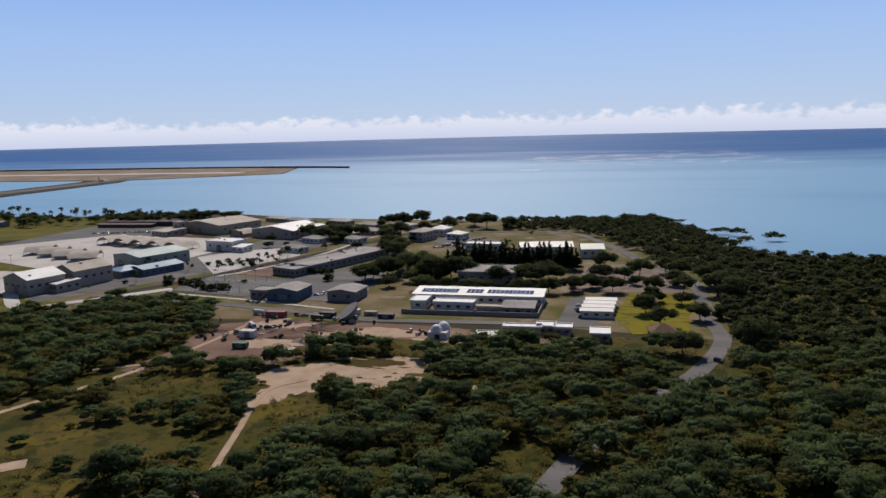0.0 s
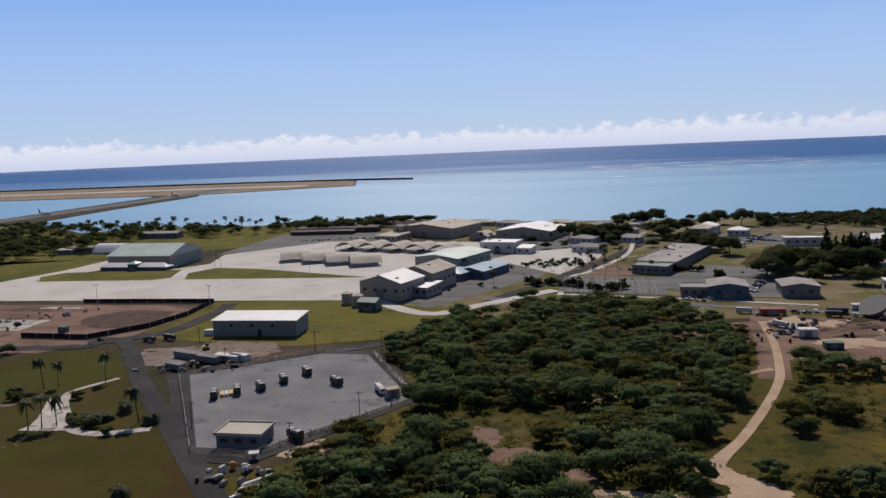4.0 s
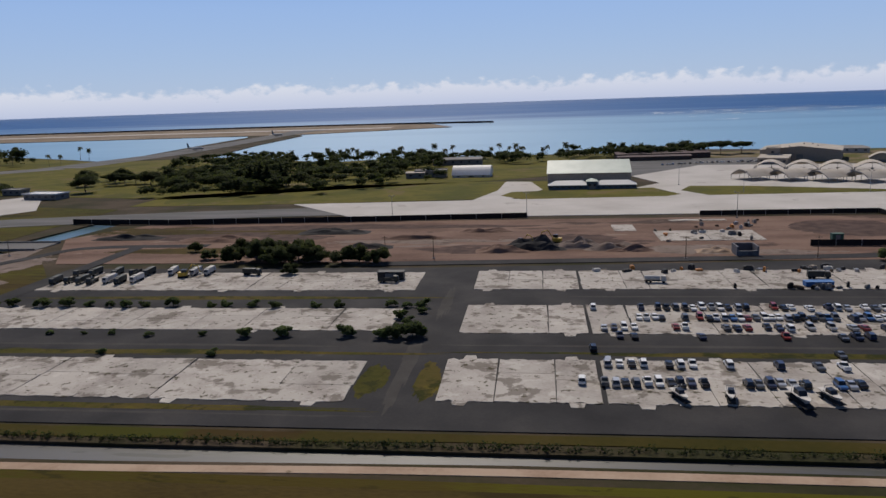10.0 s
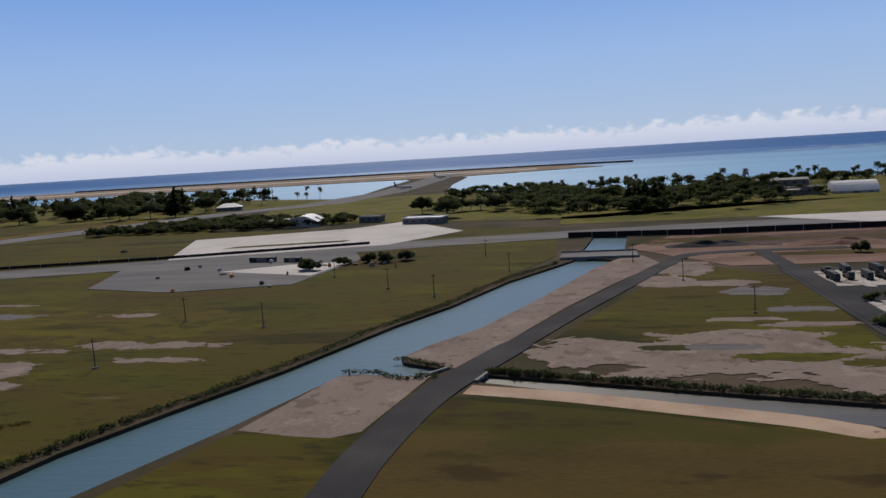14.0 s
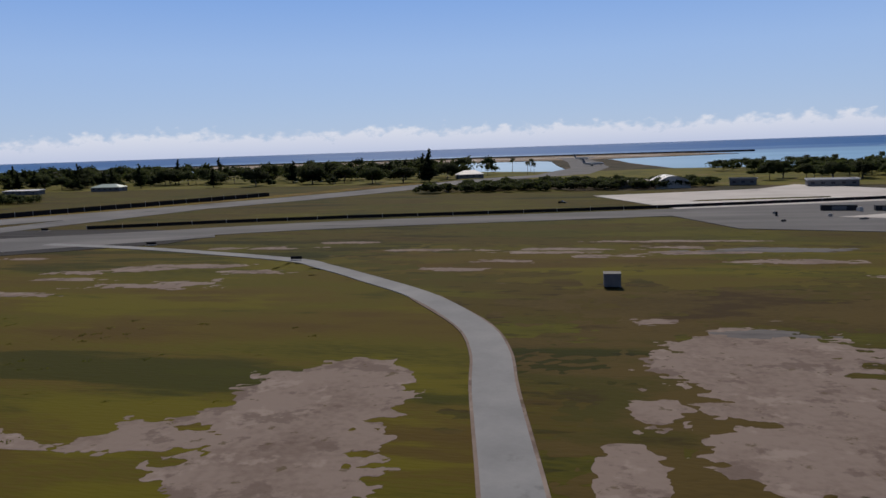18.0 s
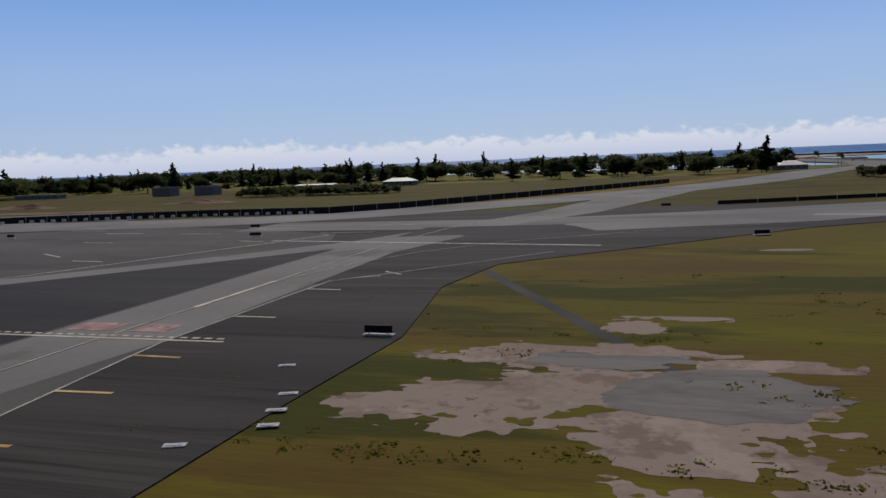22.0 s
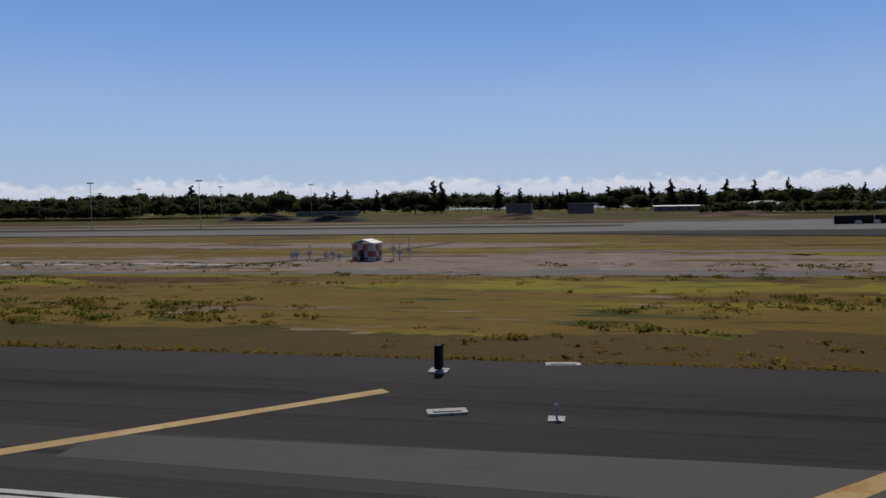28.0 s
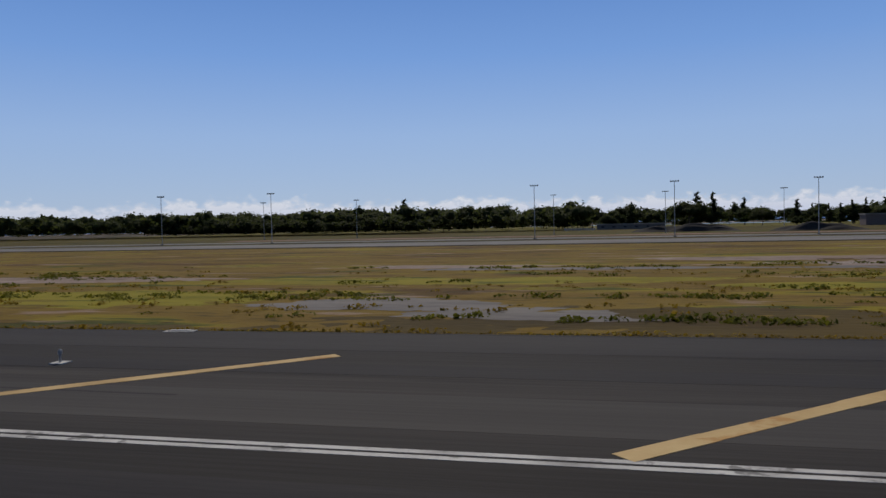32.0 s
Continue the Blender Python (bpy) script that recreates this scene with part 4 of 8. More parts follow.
flat("parking_area", [(-166, 276), (-131, 273), (-132, 240), (-167, 247)], 0.19, M_ASPHM, "grey striped parking area")
flat("parking_area", [(-112, 300), (-94, 290), (-88, 236), (-112, 238), (-133, 252), (-131, 280)], 0.18, M_ASPHM, "grey parking area between office blocks")
flat("parking_area", [(-92, 398), (-62, 385), (-58, 362), (-76, 350), (-98, 380)], 0.18, M_ASPHM, "grey parking area by the shore")
flat("parking_area", [(-16, 252), (-6, 252), (-6, 214), (-18, 213)], 0.18, M_ASPHM, "asphalt parking bay beside the long building")
for y in (247, 256, 265):
    g = Geo()
    for k in range(17):
        g.box(-163 + 1.75 * k, -162.85 + 1.75 * k, y, y + 4.4, 0.185, 0.194)
    solid("bay_lines", g, M_WHITEP, "white bay lines of the car park", kind="structure")
strip_sheet("pavement", smooth_line([(-166, 241), (-164, 274), (-156, 288), (-141, 331), (-135, 388), (-128, 411)]), 2.0, 0.18, M_APRON, "pale pavement along the base lawns")
strip_sheet("pavement", [(-167, 243), (-131, 236), (-92, 226)], 1.6, 0.185, M_APRON, "pale pavement along the parking")
flat("brown_square", [(-157, 281), (-154, 300), (-135, 301), (-139, 276)], 0.17, M_DIRT, "brown tilled square with a pale border")
flat("dry_lawn", [(-16, 262), (22, 264), (24, 300), (10, 320), (-14, 312)], 0.1, M_EARTH, "dry brown open ground by the road")
flat("dry_lawn", [(-100, 300), (-70, 292), (-66, 318), (-90, 330)], 0.1, M_LAWN, "dry brown lawn under shade trees")
flat("courtyard", [(-200, 320), (-168, 280), (-150, 330), (-165, 352), (-188, 340)], 0.17, M_APRON, "pale concrete yard")
flat("apron", [(-473, 268.5), (-440, 232), (-232, 233), (-222, 262), (-205, 300), (-200, 340), (-215, 380), (-300, 392), (-340, 345), (-332, 316), (-344, 300), (-332, 277), (-392, 273), (-380, 300), (-385, 330), (-396, 332), (-398, 300), (-406, 271)], 0.2, M_APRON, "pale concrete aircraft apron")
flat("grass_island", [(-388, 272), (-336, 274), (-330, 279), (-337, 300), (-392, 294), (-396, 283)], 0.24, M_GREEN, "grass island in front of the hangar")
flat("grass_island", [(-321, 275), (-243, 277), (-300, 300), (-322, 304), (-328, 290)], 0.24, M_GREEN, "grass island in the apron")
flat("motor_pool", [(-345, 345), (-255, 395), (-262, 432), (-345, 432)], 0.18, M_ASPHM, "paved vehicle park behind the apron")
strip_sheet("taxiway", smooth_line([(-437, 250), (-500, 244), (-585, 226), (-664, 199), (-744, 178), (-800, 152), (-850, 135), (-905, 135)]), 19, 0.16, M_ASPHM, "old grey taxiway across the field")
strip_sheet("taxiway", smooth_line([(-705, 470), (-745, 420), (-795, 300), (-850, 215), (-905, 160), (-960, 146), (-1030, 146)]), 26, 0.17, M_LANE, "wide grey taxiway from the causeway")
strip_sheet("lawn_path", smooth_line([(-235.5, 118.4), (-244, 115.2), (-250.6, 116.6), (-255.5, 121.5), (-261.5, 128), (-266, 134.5), (-266.4, 138.8), (-262, 147)]), [2.2] * 24 + [2.0] * 10 + [1.4] * 9, 0.162, M_CONC, "pale concrete path curving over the lawn")
flat("lawn_plaza", [(-269, 133), (-265, 133.2), (-255, 121.5), (-251.5, 116.2), (-256, 115.4), (-261.3, 115.2), (-260.8, 117.8), (-262.5, 122)], 0.158, M_CONC, "pale concrete plaza on the lawn")
patch("lawn_scars", [field_patch(((-262, 107.5, 5, 1.4), (-270, 112, 3, 0.8)), 81.5, (), 0.9), field_patch(((-276, 128, 2, 0.8),), 82.5, (), 0.9)], 0.094, M_EARTH, "pale worn scars in the lawn")
flat("side_apron", [(-682, 268), (-659, 209), (-593, 228), (-574, 262), (-606, 312), (-624, 288)], 0.18, M_APRON, "pale concrete side apron")
flat("island", [(-653, 234), (-612, 241), (-611, 246), (-650, 239)], 0.22, M_FIELD, "grass island in the side apron")
flat("old_pad", [(-664, 195), (-651, 160), (-625, 152), (-597, 158), (-592, 196), (-600, 216)], 0.185, M_ASPHM, "dark asphalt engine pad")
flat("old_pad", [(-627, 181), (-610, 190), (-594, 192), (-597, 170)], 0.22, M_APRON, "white concrete pad")
strip_sheet("road_edge", smooth_line([(-674, 14), (-681.5, 30), (-682.5, 36), (-686, 53), (-688, 64), (-691.5, 74), (-700, 88)]), 3.9, 0.155, M_EARTH, "pale gravel edge of the service road")
strip_sheet("service_road", smooth_line([(-674, 14), (-681.5, 30), (-682.5, 36), (-686, 53), (-688, 64), (-691.5, 74), (-700, 88), (-710, 99), (-722, 111), (-733, 119.5), (-770, 134), (-800, 142)]), [3.4] * 44 + [3.2] * 23, 0.17, M_ROADC, "curving grey service road in the grass")
strip_sheet("canal_road", smooth_line([(-556, 30), (-551.8, 48), (-551, 63), (-549, 77.3), (-545.8, 88.3), (-539.9, 104), (-532, 125), (-522.2, 149), (-512.2, 173), (-503, 186), (-470, 188)]), [4.8] * 30 + [3.9] * 31, 0.16, M_ASPH, "narrow road along the canal")
strip_sheet("pad_road", [(-489.5, 186), (-489, 140), (-489.5, 77), (-470, 78)], 3.8, 0.165, M_ASPH, "road at the end of the concrete pads")
patch("dark_strip", [[(-844.7, 77.9), (-843.3, 78), (-822.9, 39.3), (-823.8, 38.9)]], 0.078, M_ASPH, "narrow dark path in the grass")

# runway and its shoulder
flat("runway", [(-846, -60), (-1600, -60), (-1600, 24.4), (-948, 24.4), (-936.5, 36), (-931, 44.5), (-930, 51), (-953, 80), (-1000, 107), (-1058, 127), (-1600, 127), (-1600, 150), (-1010, 158), (-905, 158), (-852, 172), (-800, 172), (-766, 164), (-770, 141.4), (-804, 119), (-832.7, 91), (-842.6, 81), (-844.8, 66), (-841.6, 46), (-842.6, 31)], 0.15, M_RUN, "dark grooved runway and taxiway asphalt")
flat("taxiway", [(-1600, 128), (-1058, 128), (-1010, 140), (-1010, 156), (-1600, 148)], 0.16, M_ASPHM, "pale parallel taxiway")
flat("taxiway", [(-1600, 178), (-990, 184), (-960, 170), (-960, 160), (-1000, 168), (-1600, 166)], 0.16, M_ASPHM, "second pale parallel taxiway")
flat("taxiway_link", [(-1036, 188), (-992, 196), (-975, 178), (-985, 150), (-1012, 142), (-1060, 131), (-1066, 136), (-1040, 158)], 0.176, M_LANE, "pale concrete link between the taxiways")
flat("far_apron", [(-1300, 196), (-1000, 200), (-1000, 210), (-1300, 212)], 0.12, M_DIRT, "dirt beyond the taxiways")
M_THROAT = surface("grey_worn_asphalt", [(0.046, 0.0435, 0.042), (0.061, 0.058, 0.056), (0.078, 0.0745, 0.072)], 0.88, 0.08, 4.0, 0.2, stretch=(0.4, 0.8, 1), soft=0.3, blots=(((0.042, 0.040, 0.039), 0.10, 0.57, 0.6), ((0.088, 0.083, 0.079), 0.14, 0.60, 0.5)))
flat("taxiway_throat", [(-852, -60), (-960, -60), (-952, 12), (-944, 23), (-936, 33), (-930.5, 43), (-929.5, 51), (-936, 60), (-952, 79), (-998, 105), (-1000, 112), (-960, 130), (-930, 140), (-900, 128), (-880, 118), (-862, 70), (-857.6, 66), (-858, 42), (-855.5, 20)], 0.1535, M_THROAT, "worn grey asphalt where the taxiways meet the runway")
flat("light_lane", [(-869.8, 94.6), (-869.6, 22), (-869.5, -40), (-860.5, -40), (-860.5, 21), (-858.2, 43), (-859.5, 92), (-855, 112), (-862, 124)], 0.156, M_LANE, "paler grey lane of the taxiway")
strip_sheet("light_lane", [(-917, 55.5), (-898, 66.5), (-886, 80), (-868, 104), (-845, 160), (-826, 240)], [5, 5, 6, 8, 14, 20], 0.161, M_LANE, "paler diagonal taxiway lane")
strip_sheet("light_lane", [(-960, 105), (-925, 69), (-905, 48), (-899, 42)], [7, 7, 5, 2], 0.164, M_LANE, "paler crossing lane")
flat("dark_square", [(-866.5, 112), (-866.5, 128), (-842, 130), (-836, 118)], 0.167, M_ASPHD, "dark resurfaced asphalt rectangle")
flat("light_square", [(-835, 118), (-842, 131), (-790, 148), (-768, 158), (-765, 153), (-800, 130)], 0.167, M_LANE, "light concrete junction surface")
flat("dark_panel", [(-896.4, 63.5), (-886.4, 43.8), (-871.8, 26.8), (-870.2, 24), (-870.2, 96)], 0.168, M_ASPHD, "dark resurfaced asphalt panel")
flat("concrete_square", [(-888.2, 30.2), (-882.4, 35.2), (-867.4, 20.2), (-860, 10), (-872, 8), (-882.4, 18.8), (-880, 21.8)], 0.172, M_APRON, "pale concrete panel in the taxiway")
flat("concrete_square", [(-933.7, 69.3), (-923, 58.5), (-915, 67.9), (-924.5, 77.2)], 0.172, M_APRON, "pale concrete diamond in the taxiway")
strip_sheet("runway_band", [(-1600, 22.6), (-1200, 22.5), (-952, 22.6)], 3.2, 0.1532, M_ASPHD, "darker band of asphalt along the grass")
strip_sheet("runway_band", [(-1600, 18.2), (-1300, 18.3), (-1010, 18.1)], 1.3, 0.1532, M_ASPHD, "darker band of asphalt on the shoulder")
strip_sheet("runway_band", [(-1600, 8.6), (-1200, 8.5), (-965, 8.6)], 3.4, 0.1532, M_ASPHD, "rubber-darkened band of the runway")
strip_sheet("runway_patch", [(-1054, 14.5), (-1040, 14.6), (-1000, 14.4), (-962, 14.5)], [1.6, 2.2, 2.4, 2.2], 0.1562, M_THROAT, "pale grey repaired strip of the shoulder")
strip_sheet("runway_patch", [(-1600, 14.2), (-1200, 14.4), (-960, 14.2)], 2.6, 0.153, surface("grey_runway_shoulder", [(0.030, 0.029, 0.028), (0.042, 0.040, 0.039), (0.056, 0.053, 0.051)], 0.88, 0.1, 4.0, 0.2, stretch=(0.06, 1.5, 1)), "greyer strip of runway shoulder")

# ---- cloud bank on the horizon ----
def cloud_bank():
    m = bpy.data.materials.new("cloud_bank")
    m.use_nodes = True
    n, l = m.node_tree.nodes, m.node_tree.links
    n.remove(n["Principled BSDF"])
    co, sep = n.new("ShaderNodeTexCoord"), n.new("ShaderNodeSeparateXYZ")
    mp, ns, ns2 = n.new("ShaderNodeMapping"), n.new("ShaderNodeTexNoise"), n.new("ShaderNodeTexNoise")
    mp.inputs["Scale"].default_value = (1, 1, 1.7)
    ns.inputs["Scale"].default_value, ns.inputs["Detail"].default_value = 0.013, 10
    ns2.inputs["Scale"].default_value, ns2.inputs["Detail"].default_value = 0.0016, 3
    l.new(co.outputs["Object"], sep.inputs[0]), l.new(co.outputs["Object"], mp.inputs[0])
    l.new(mp.outputs[0], ns.inputs["Vector"]), l.new(co.outputs["Object"], ns2.inputs["Vector"])
    top, a1, a2, alpha = (n.new("ShaderNodeMath") for _ in range(4))
    top.operation, a1.operation, a2.operation = "MULTIPLY_ADD", "MULTIPLY_ADD", "SUBTRACT"
    top.inputs[1].default_value, top.inputs[2].default_value = 130.0, 70.0
    l.new(ns2.outputs[0], top.inputs[0])
    a1.inputs[1].default_value = 190.0
    l.new(ns.outputs[0], a1.inputs[0]), l.new(top.outputs[0], a1.inputs[2])
    l.new(a1.outputs[0], a2.inputs[0]), l.new(sep.outputs["Z"], a2.inputs[1])
    mr = n.new("ShaderNodeMapRange")
    mr.interpolation_type = "SMOOTHSTEP"
    mr.inputs["From Min"].default_value, mr.inputs["From Max"].default_value, mr.inputs["To Max"].default_value = 64.0, 124.0, 0.92
    l.new(a2.outputs[0], mr.inputs[0])
    hz = n.new("ShaderNodeMapRange")
    hz.inputs["From Min"].default_value, hz.inputs["From Max"].default_value = 0, 240
    l.new(sep.outputs["Z"], hz.inputs[0])
    col = ramp(n, [(0.0, (0.53, 0.60, 0.78)), (0.35, (0.66, 0.71, 0.83)), (0.75, (0.80, 0.83, 0.88)), (1.0, (0.90, 0.92, 0.95))])
    l.new(hz.outputs[0], col.inputs[0])
    em, tr, mix = n.new("ShaderNodeEmission"), n.new("ShaderNodeBsdfTransparent"), n.new("ShaderNodeMixShader")
    em.inputs[1].default_value = 0.95
    l.new(col.outputs[0], em.inputs[0]), l.new(mr.outputs[0], mix.inputs[0]), l.new(tr.outputs[0], mix.inputs[1]), l.new(em.outputs[0], mix.inputs[2])
    l.new(mix.outputs[0], n["Material Output"].inputs["Surface"])
    g, k, R = Geo(), 60, 4780
    v = []
    for i in range(k + 1):
        a = radians(-62 + 124 * i / k)
        x, y = -600 + R * math.sin(a), R * math.cos(a)
        v += [(x, y, -3), (x, y, 480)]
    g.add(v, [(2 * i, 2 * i + 2, 2 * i + 3, 2 * i + 1) for i in range(k)])
    ob = solid("backdrop", g, m, "low bank of white cumulus cloud on the horizon", kind="structure")
    ob.visible_shadow = False
    return ob


cloud_bank()

# ---- trees ----
def leaf_cloud(rnd, blobs, n, size, droop=0.0):
    """Arrays of small bent leaf clumps spread through ellipsoids (x, y, z, rx, rz), denser at the skin."""
    w = np.array([b[3] ** 2 * b[4] for b in blobs])
    pick = rnd.choice(len(blobs), n, p=w / w.sum())
    b = np.array(blobs)[pick]
    d = rnd.normal(size=(n, 3))
    d /= np.linalg.norm(d, axis=1, keepdims=True)
    d[:, 2] = np.where(d[:, 2] < -0.25, -d[:, 2], d[:, 2])
    r = rnd.uniform(0.66, 1.16, (n, 1))
    c = b[:, :3] + d * r * b[:, [3, 3, 4]]
    mid, wide = b[:, :3].mean(0) - np.array([0, 0, b[:, 4].mean()]), np.abs(b[:, :3]).max(0) + b[:, [3, 3, 4]].max(0)
    dome = (c - mid) / wide
    dome /= np.linalg.norm(dome, axis=1, keepdims=True) + 1e-6
    up = d * 0.8 + rnd.normal(size=(n, 3)) * 0.55
    up[:, 2] += 0.5
    up /= np.linalg.norm(up, axis=1, keepdims=True)
    t = np.cross(up, rnd.normal(size=(n, 3)))
    t /= np.linalg.norm(t, axis=1, keepdims=True)
    s = np.cross(up, t)
    z = size * rnd.uniform(0.6, 1.5, (n, 1))
    q = np.stack([c - t * z, c - s * z * 0.6 + up * z * 0.15, c + t * z - up * z * (0.2 + droop), c + s * z * 0.7 + up * z * 0.1], 1)
    soft = d * 0.4 + dome * 0.4 + up * 0.35 + np.array([0, 0, 0.5])
    soft = np.where((soft * up).sum(1, keepdims=True) > 0.1, soft, up)
    soft /= np.linalg.norm(soft, axis=1, keepdims=True)
    return np.concatenate([q.reshape(-1, 3), np.repeat(soft, 4, 0)], 1)


def crown_cores(rnd, blobs, fill=0.74):
    """Closed uneven masses inside the leaf clumps, so that a crown is not see-through."""
    out = []
    for x, y, z, rx, rz in blobs:
        turn, k = rnd.uniform(0, 6.28), rnd.uniform(0.85, 1.08, (4, 6))
        ring = []
        for i in range(4):
            a = -0.9 + 2.45 * i / 3
            ring.append([(x + fill * rx * k[i, j % 5] * math.cos(a) * math.cos(turn + 1.2566 * j), y + fill * rx * k[i, j % 5] * math.cos(a) * math.sin(turn + 1.2566 * j), z + fill * rz * k[i, j % 5] * math.sin(a)) for j in range(6)])
        for i in range(3):
            for j in range(5):
                out += [ring[i][j], ring[i][j + 1], ring[i + 1][j + 1], ring[i + 1][j]]
    out = np.array(out)
    mids = np.repeat(np.array(blobs)[:, :3], 60, 0)
    up = out - mids
    up /= np.linalg.norm(up, axis=1, keepdims=True) + 1e-6
    return np.concatenate([out, up], 1)


def quads_mesh(name, v, material):
    """Loose quads; a row of six numbers is a place and the soft normal of a leaf there."""
    me = bpy.data.meshes.new(name)
    v = np.asarray(v, np.float32)
    v, soft = v[:, :3], v[:, 3:]
    n = len(v) // 4
    me.vertices.add(len(v)), me.loops.add(len(v)), me.polygons.add(n)
    me.vertices.foreach_set("co", v.ravel())
    me.loops.foreach_set("vertex_index", np.arange(len(v), dtype=np.int32))
    me.polygons.foreach_set("loop_start", np.arange(0, len(v), 4, dtype=np.int32))
    me.materials.append(material)
    me.update(calc_edges=True)
    if soft.shape[1]:
        me.normals_split_custom_set_from_vertices(soft)
    return me


def low_blobs(rnd, w, h):
    """A crown that comes down to the ground, for thickets and bushes."""
    out = []
    for i in range(11):
        a, r = rnd.uniform(0, 6.28), w * 0.36 * math.sqrt(rnd.uniform(0.02, 1))
        z = h * (0.25 + 0.5 * rnd.uniform(0, 1) * (1 - r / w))
        out.append((r * math.cos(a), r * math.sin(a), z, w * rnd.uniform(0.13, 0.22), h * rnd.uniform(0.16, 0.25)))
    return out


def broad_blobs(rnd, w, h, flat_top):
    k = rnd.integers(8, 12)
    out = []
    for i in range(k):
        a, r = 2.4 * i + rnd.uniform(-0.5, 0.5), w * 0.36 * math.sqrt((i + rnd.uniform(0.1, 0.9)) / k)
        out.append((r * math.cos(a), r * math.sin(a), h * (0.68 + 0.09 * rnd.uniform(-1, 1) - (0.4 if flat_top else 1.5) * (r / w) ** 2), w * rnd.uniform(0.17, 0.27), h * rnd.uniform(0.13, 0.2 if flat_top else 0.28)))
    return out


def trunk_geo(rnd, blobs, h, thick):
    g = Geo()
    fork = h * 0.32
    g.tube([(0, 0, -0.2), (0.03 * h * rnd.uniform(-1, 1), 0.03 * h, fork * 0.6), (0, 0, fork)], [thick, thick * 0.8, thick * 0.7], 7)
    for b in blobs[:6]:
        mid = (b[0] * 0.5, b[1] * 0.5, fork + (b[2] - fork) * 0.65)
        g.tube([(0, 0, fork * 0.92), mid, (b[0], b[1], b[2])], [thick * 0.5, thick * 0.3, thick * 0.1], 5)
    return g


def broad_tree(name, label, seed, w, h, n, size, leaf, flat_top=False, low=False):
    rnd = np.random.default_rng(seed)
    blobs = low_blobs(rnd, w, h) if low else broad_blobs(rnd, w, h, flat_top)
    t = thing(name, label, "tree")
    part("trunk", trunk_geo(rnd, blobs, h, 0.03 * h), M_BARK, t)
    part("crown", quads_mesh("crown", np.concatenate([leaf_cloud(rnd, blobs, n, size), crown_cores(rnd, blobs)]), leaf), leaf, t)
    return t


def spire_tree(name, label, seed, w, h, n, size):
    """An ironwood or pine: tall, feathery, with tiers of drooping sprays."""
    rnd = np.random.default_rng(seed)
    t = thing(name, label, "tree")
    lean = rnd.uniform(-0.04, 0.04) * h
    g = Geo().tube([(0, 0, -0.2), (lean * 0.3, 0, h * 0.5), (lean, 0, h * 0.97)], [0.022 * h, 0.014 * h, 0.003 * h], 6)
    blobs = []
    for i in range(17):
        z = h * (0.14 + 0.82 * i / 16)
        r = w * 0.5 * (1 - 0.82 * i / 16) * rnd.uniform(0.6, 1.15)
        a = rnd.uniform(0, 6.28)
        x, y = lean * z / h + r * 0.42 * math.cos(a), r * 0.42 * math.sin(a)
        blobs.append((x, y, z, max(r * 0.8, 0.045 * h), h * 0.055))
        g.tube([(lean * z / h, 0, z - 0.04 * h), (x, y, z)], [0.006 * h, 0.003 * h], 4)
    part("trunk", g, M_BARK, t)
    part("crown", quads_mesh("crown", np.concatenate([leaf_cloud(rnd, blobs, n, size, 0.3), crown_cores(rnd, blobs, 0.7)]), M_NEEDLE), M_NEEDLE, t)
    return t


def palm_tree(name, label, seed, h, frond=2.1):
    rnd = np.random.default_rng(seed)
    t = thing(name, label, "palm")
    lean, a = rnd.uniform(0.03, 0.12) * h, rnd.uniform(0, 6.28)
    top = (lean * math.cos(a), lean * math.sin(a), h)
    part("trunk", Geo().tube([(0, 0, -0.1), (top[0] * 0.25, top[1] * 0.25, h * 0.35), (top[0] * 0.6, top[1] * 0.6, h * 0.7), top], [0.17, 0.12, 0.1, 0.09], 7), M_BARK, t, smooth=True)
    v = []
    for k in range(24):
        b, up = 2.4 * k, rnd.uniform(-0.35, 0.9)
        L = frond * rnd.uniform(0.8, 1.1)
        d, s = Vector((math.cos(b), math.sin(b), 0)), Vector((-math.sin(b), math.cos(b), 0))
        spine = [Vector(top) + d * L * u * (1 - 0.18 * u) + Vector((0, 0, L * (up * u - 0.95 * u * u))) for u in (0, 0.25, 0.5, 0.75, 1)]
        for i in range(4):
            p, q = spine[i], spine[i + 1]
            w0, w1 = (0.10, 0.34, 0.36, 0.26, 0.05)[i:i + 2]
            for side in (1, -1):
                v += [p, q, q + s * side * w1 - Vector((0, 0, 0.5 * w1)), p + s * side * w0 - Vector((0, 0, 0.5 * w0))]
    part("fronds", quads_mesh("fronds", [tuple(p) for p in v], M_PALM), M_PALM, t)
    return t


HIDE = pose(0, 0, -60)
KIAWE = [broad_tree("kiawe_tree", "dark green spreading kiawe tree in scrub woodland", 10 + i, 7.4, 4.5, 1000, 0.17, M_LEAF) for i in range(4)]
OLIVE = [broad_tree("scrub_tree", "olive green scrub tree on dry ground", 20 + i, 5.8, 3.4, 800, 0.15, M_LEAFY) for i in range(3)]
BANYAN = [broad_tree("shade_tree", "large dark shade tree with a dense rounded crown", 30 + i, 10.5, 7.4, 1500, 0.3, M_LEAF_BACKLIT) for i in range(3)]
UMBRELLA = [broad_tree("monkeypod_tree", "wide flat-topped monkeypod tree", 40 + i, 15.0, 8.0, 1500, 0.32, M_LEAF_BACKLIT, True) for i in range(2)]
SPIRE = [spire_tree("ironwood_tree", "tall dark feathery ironwood tree", 50 + i, 7.2, 10.5, 1200, 0.3) for i in range(4)]
PALM = [palm_tree("coconut_palm", "tall coconut palm with drooping fronds", 60 + i, 7.0 + 0.6 * (i % 3), 2.5) for i in range(4)]
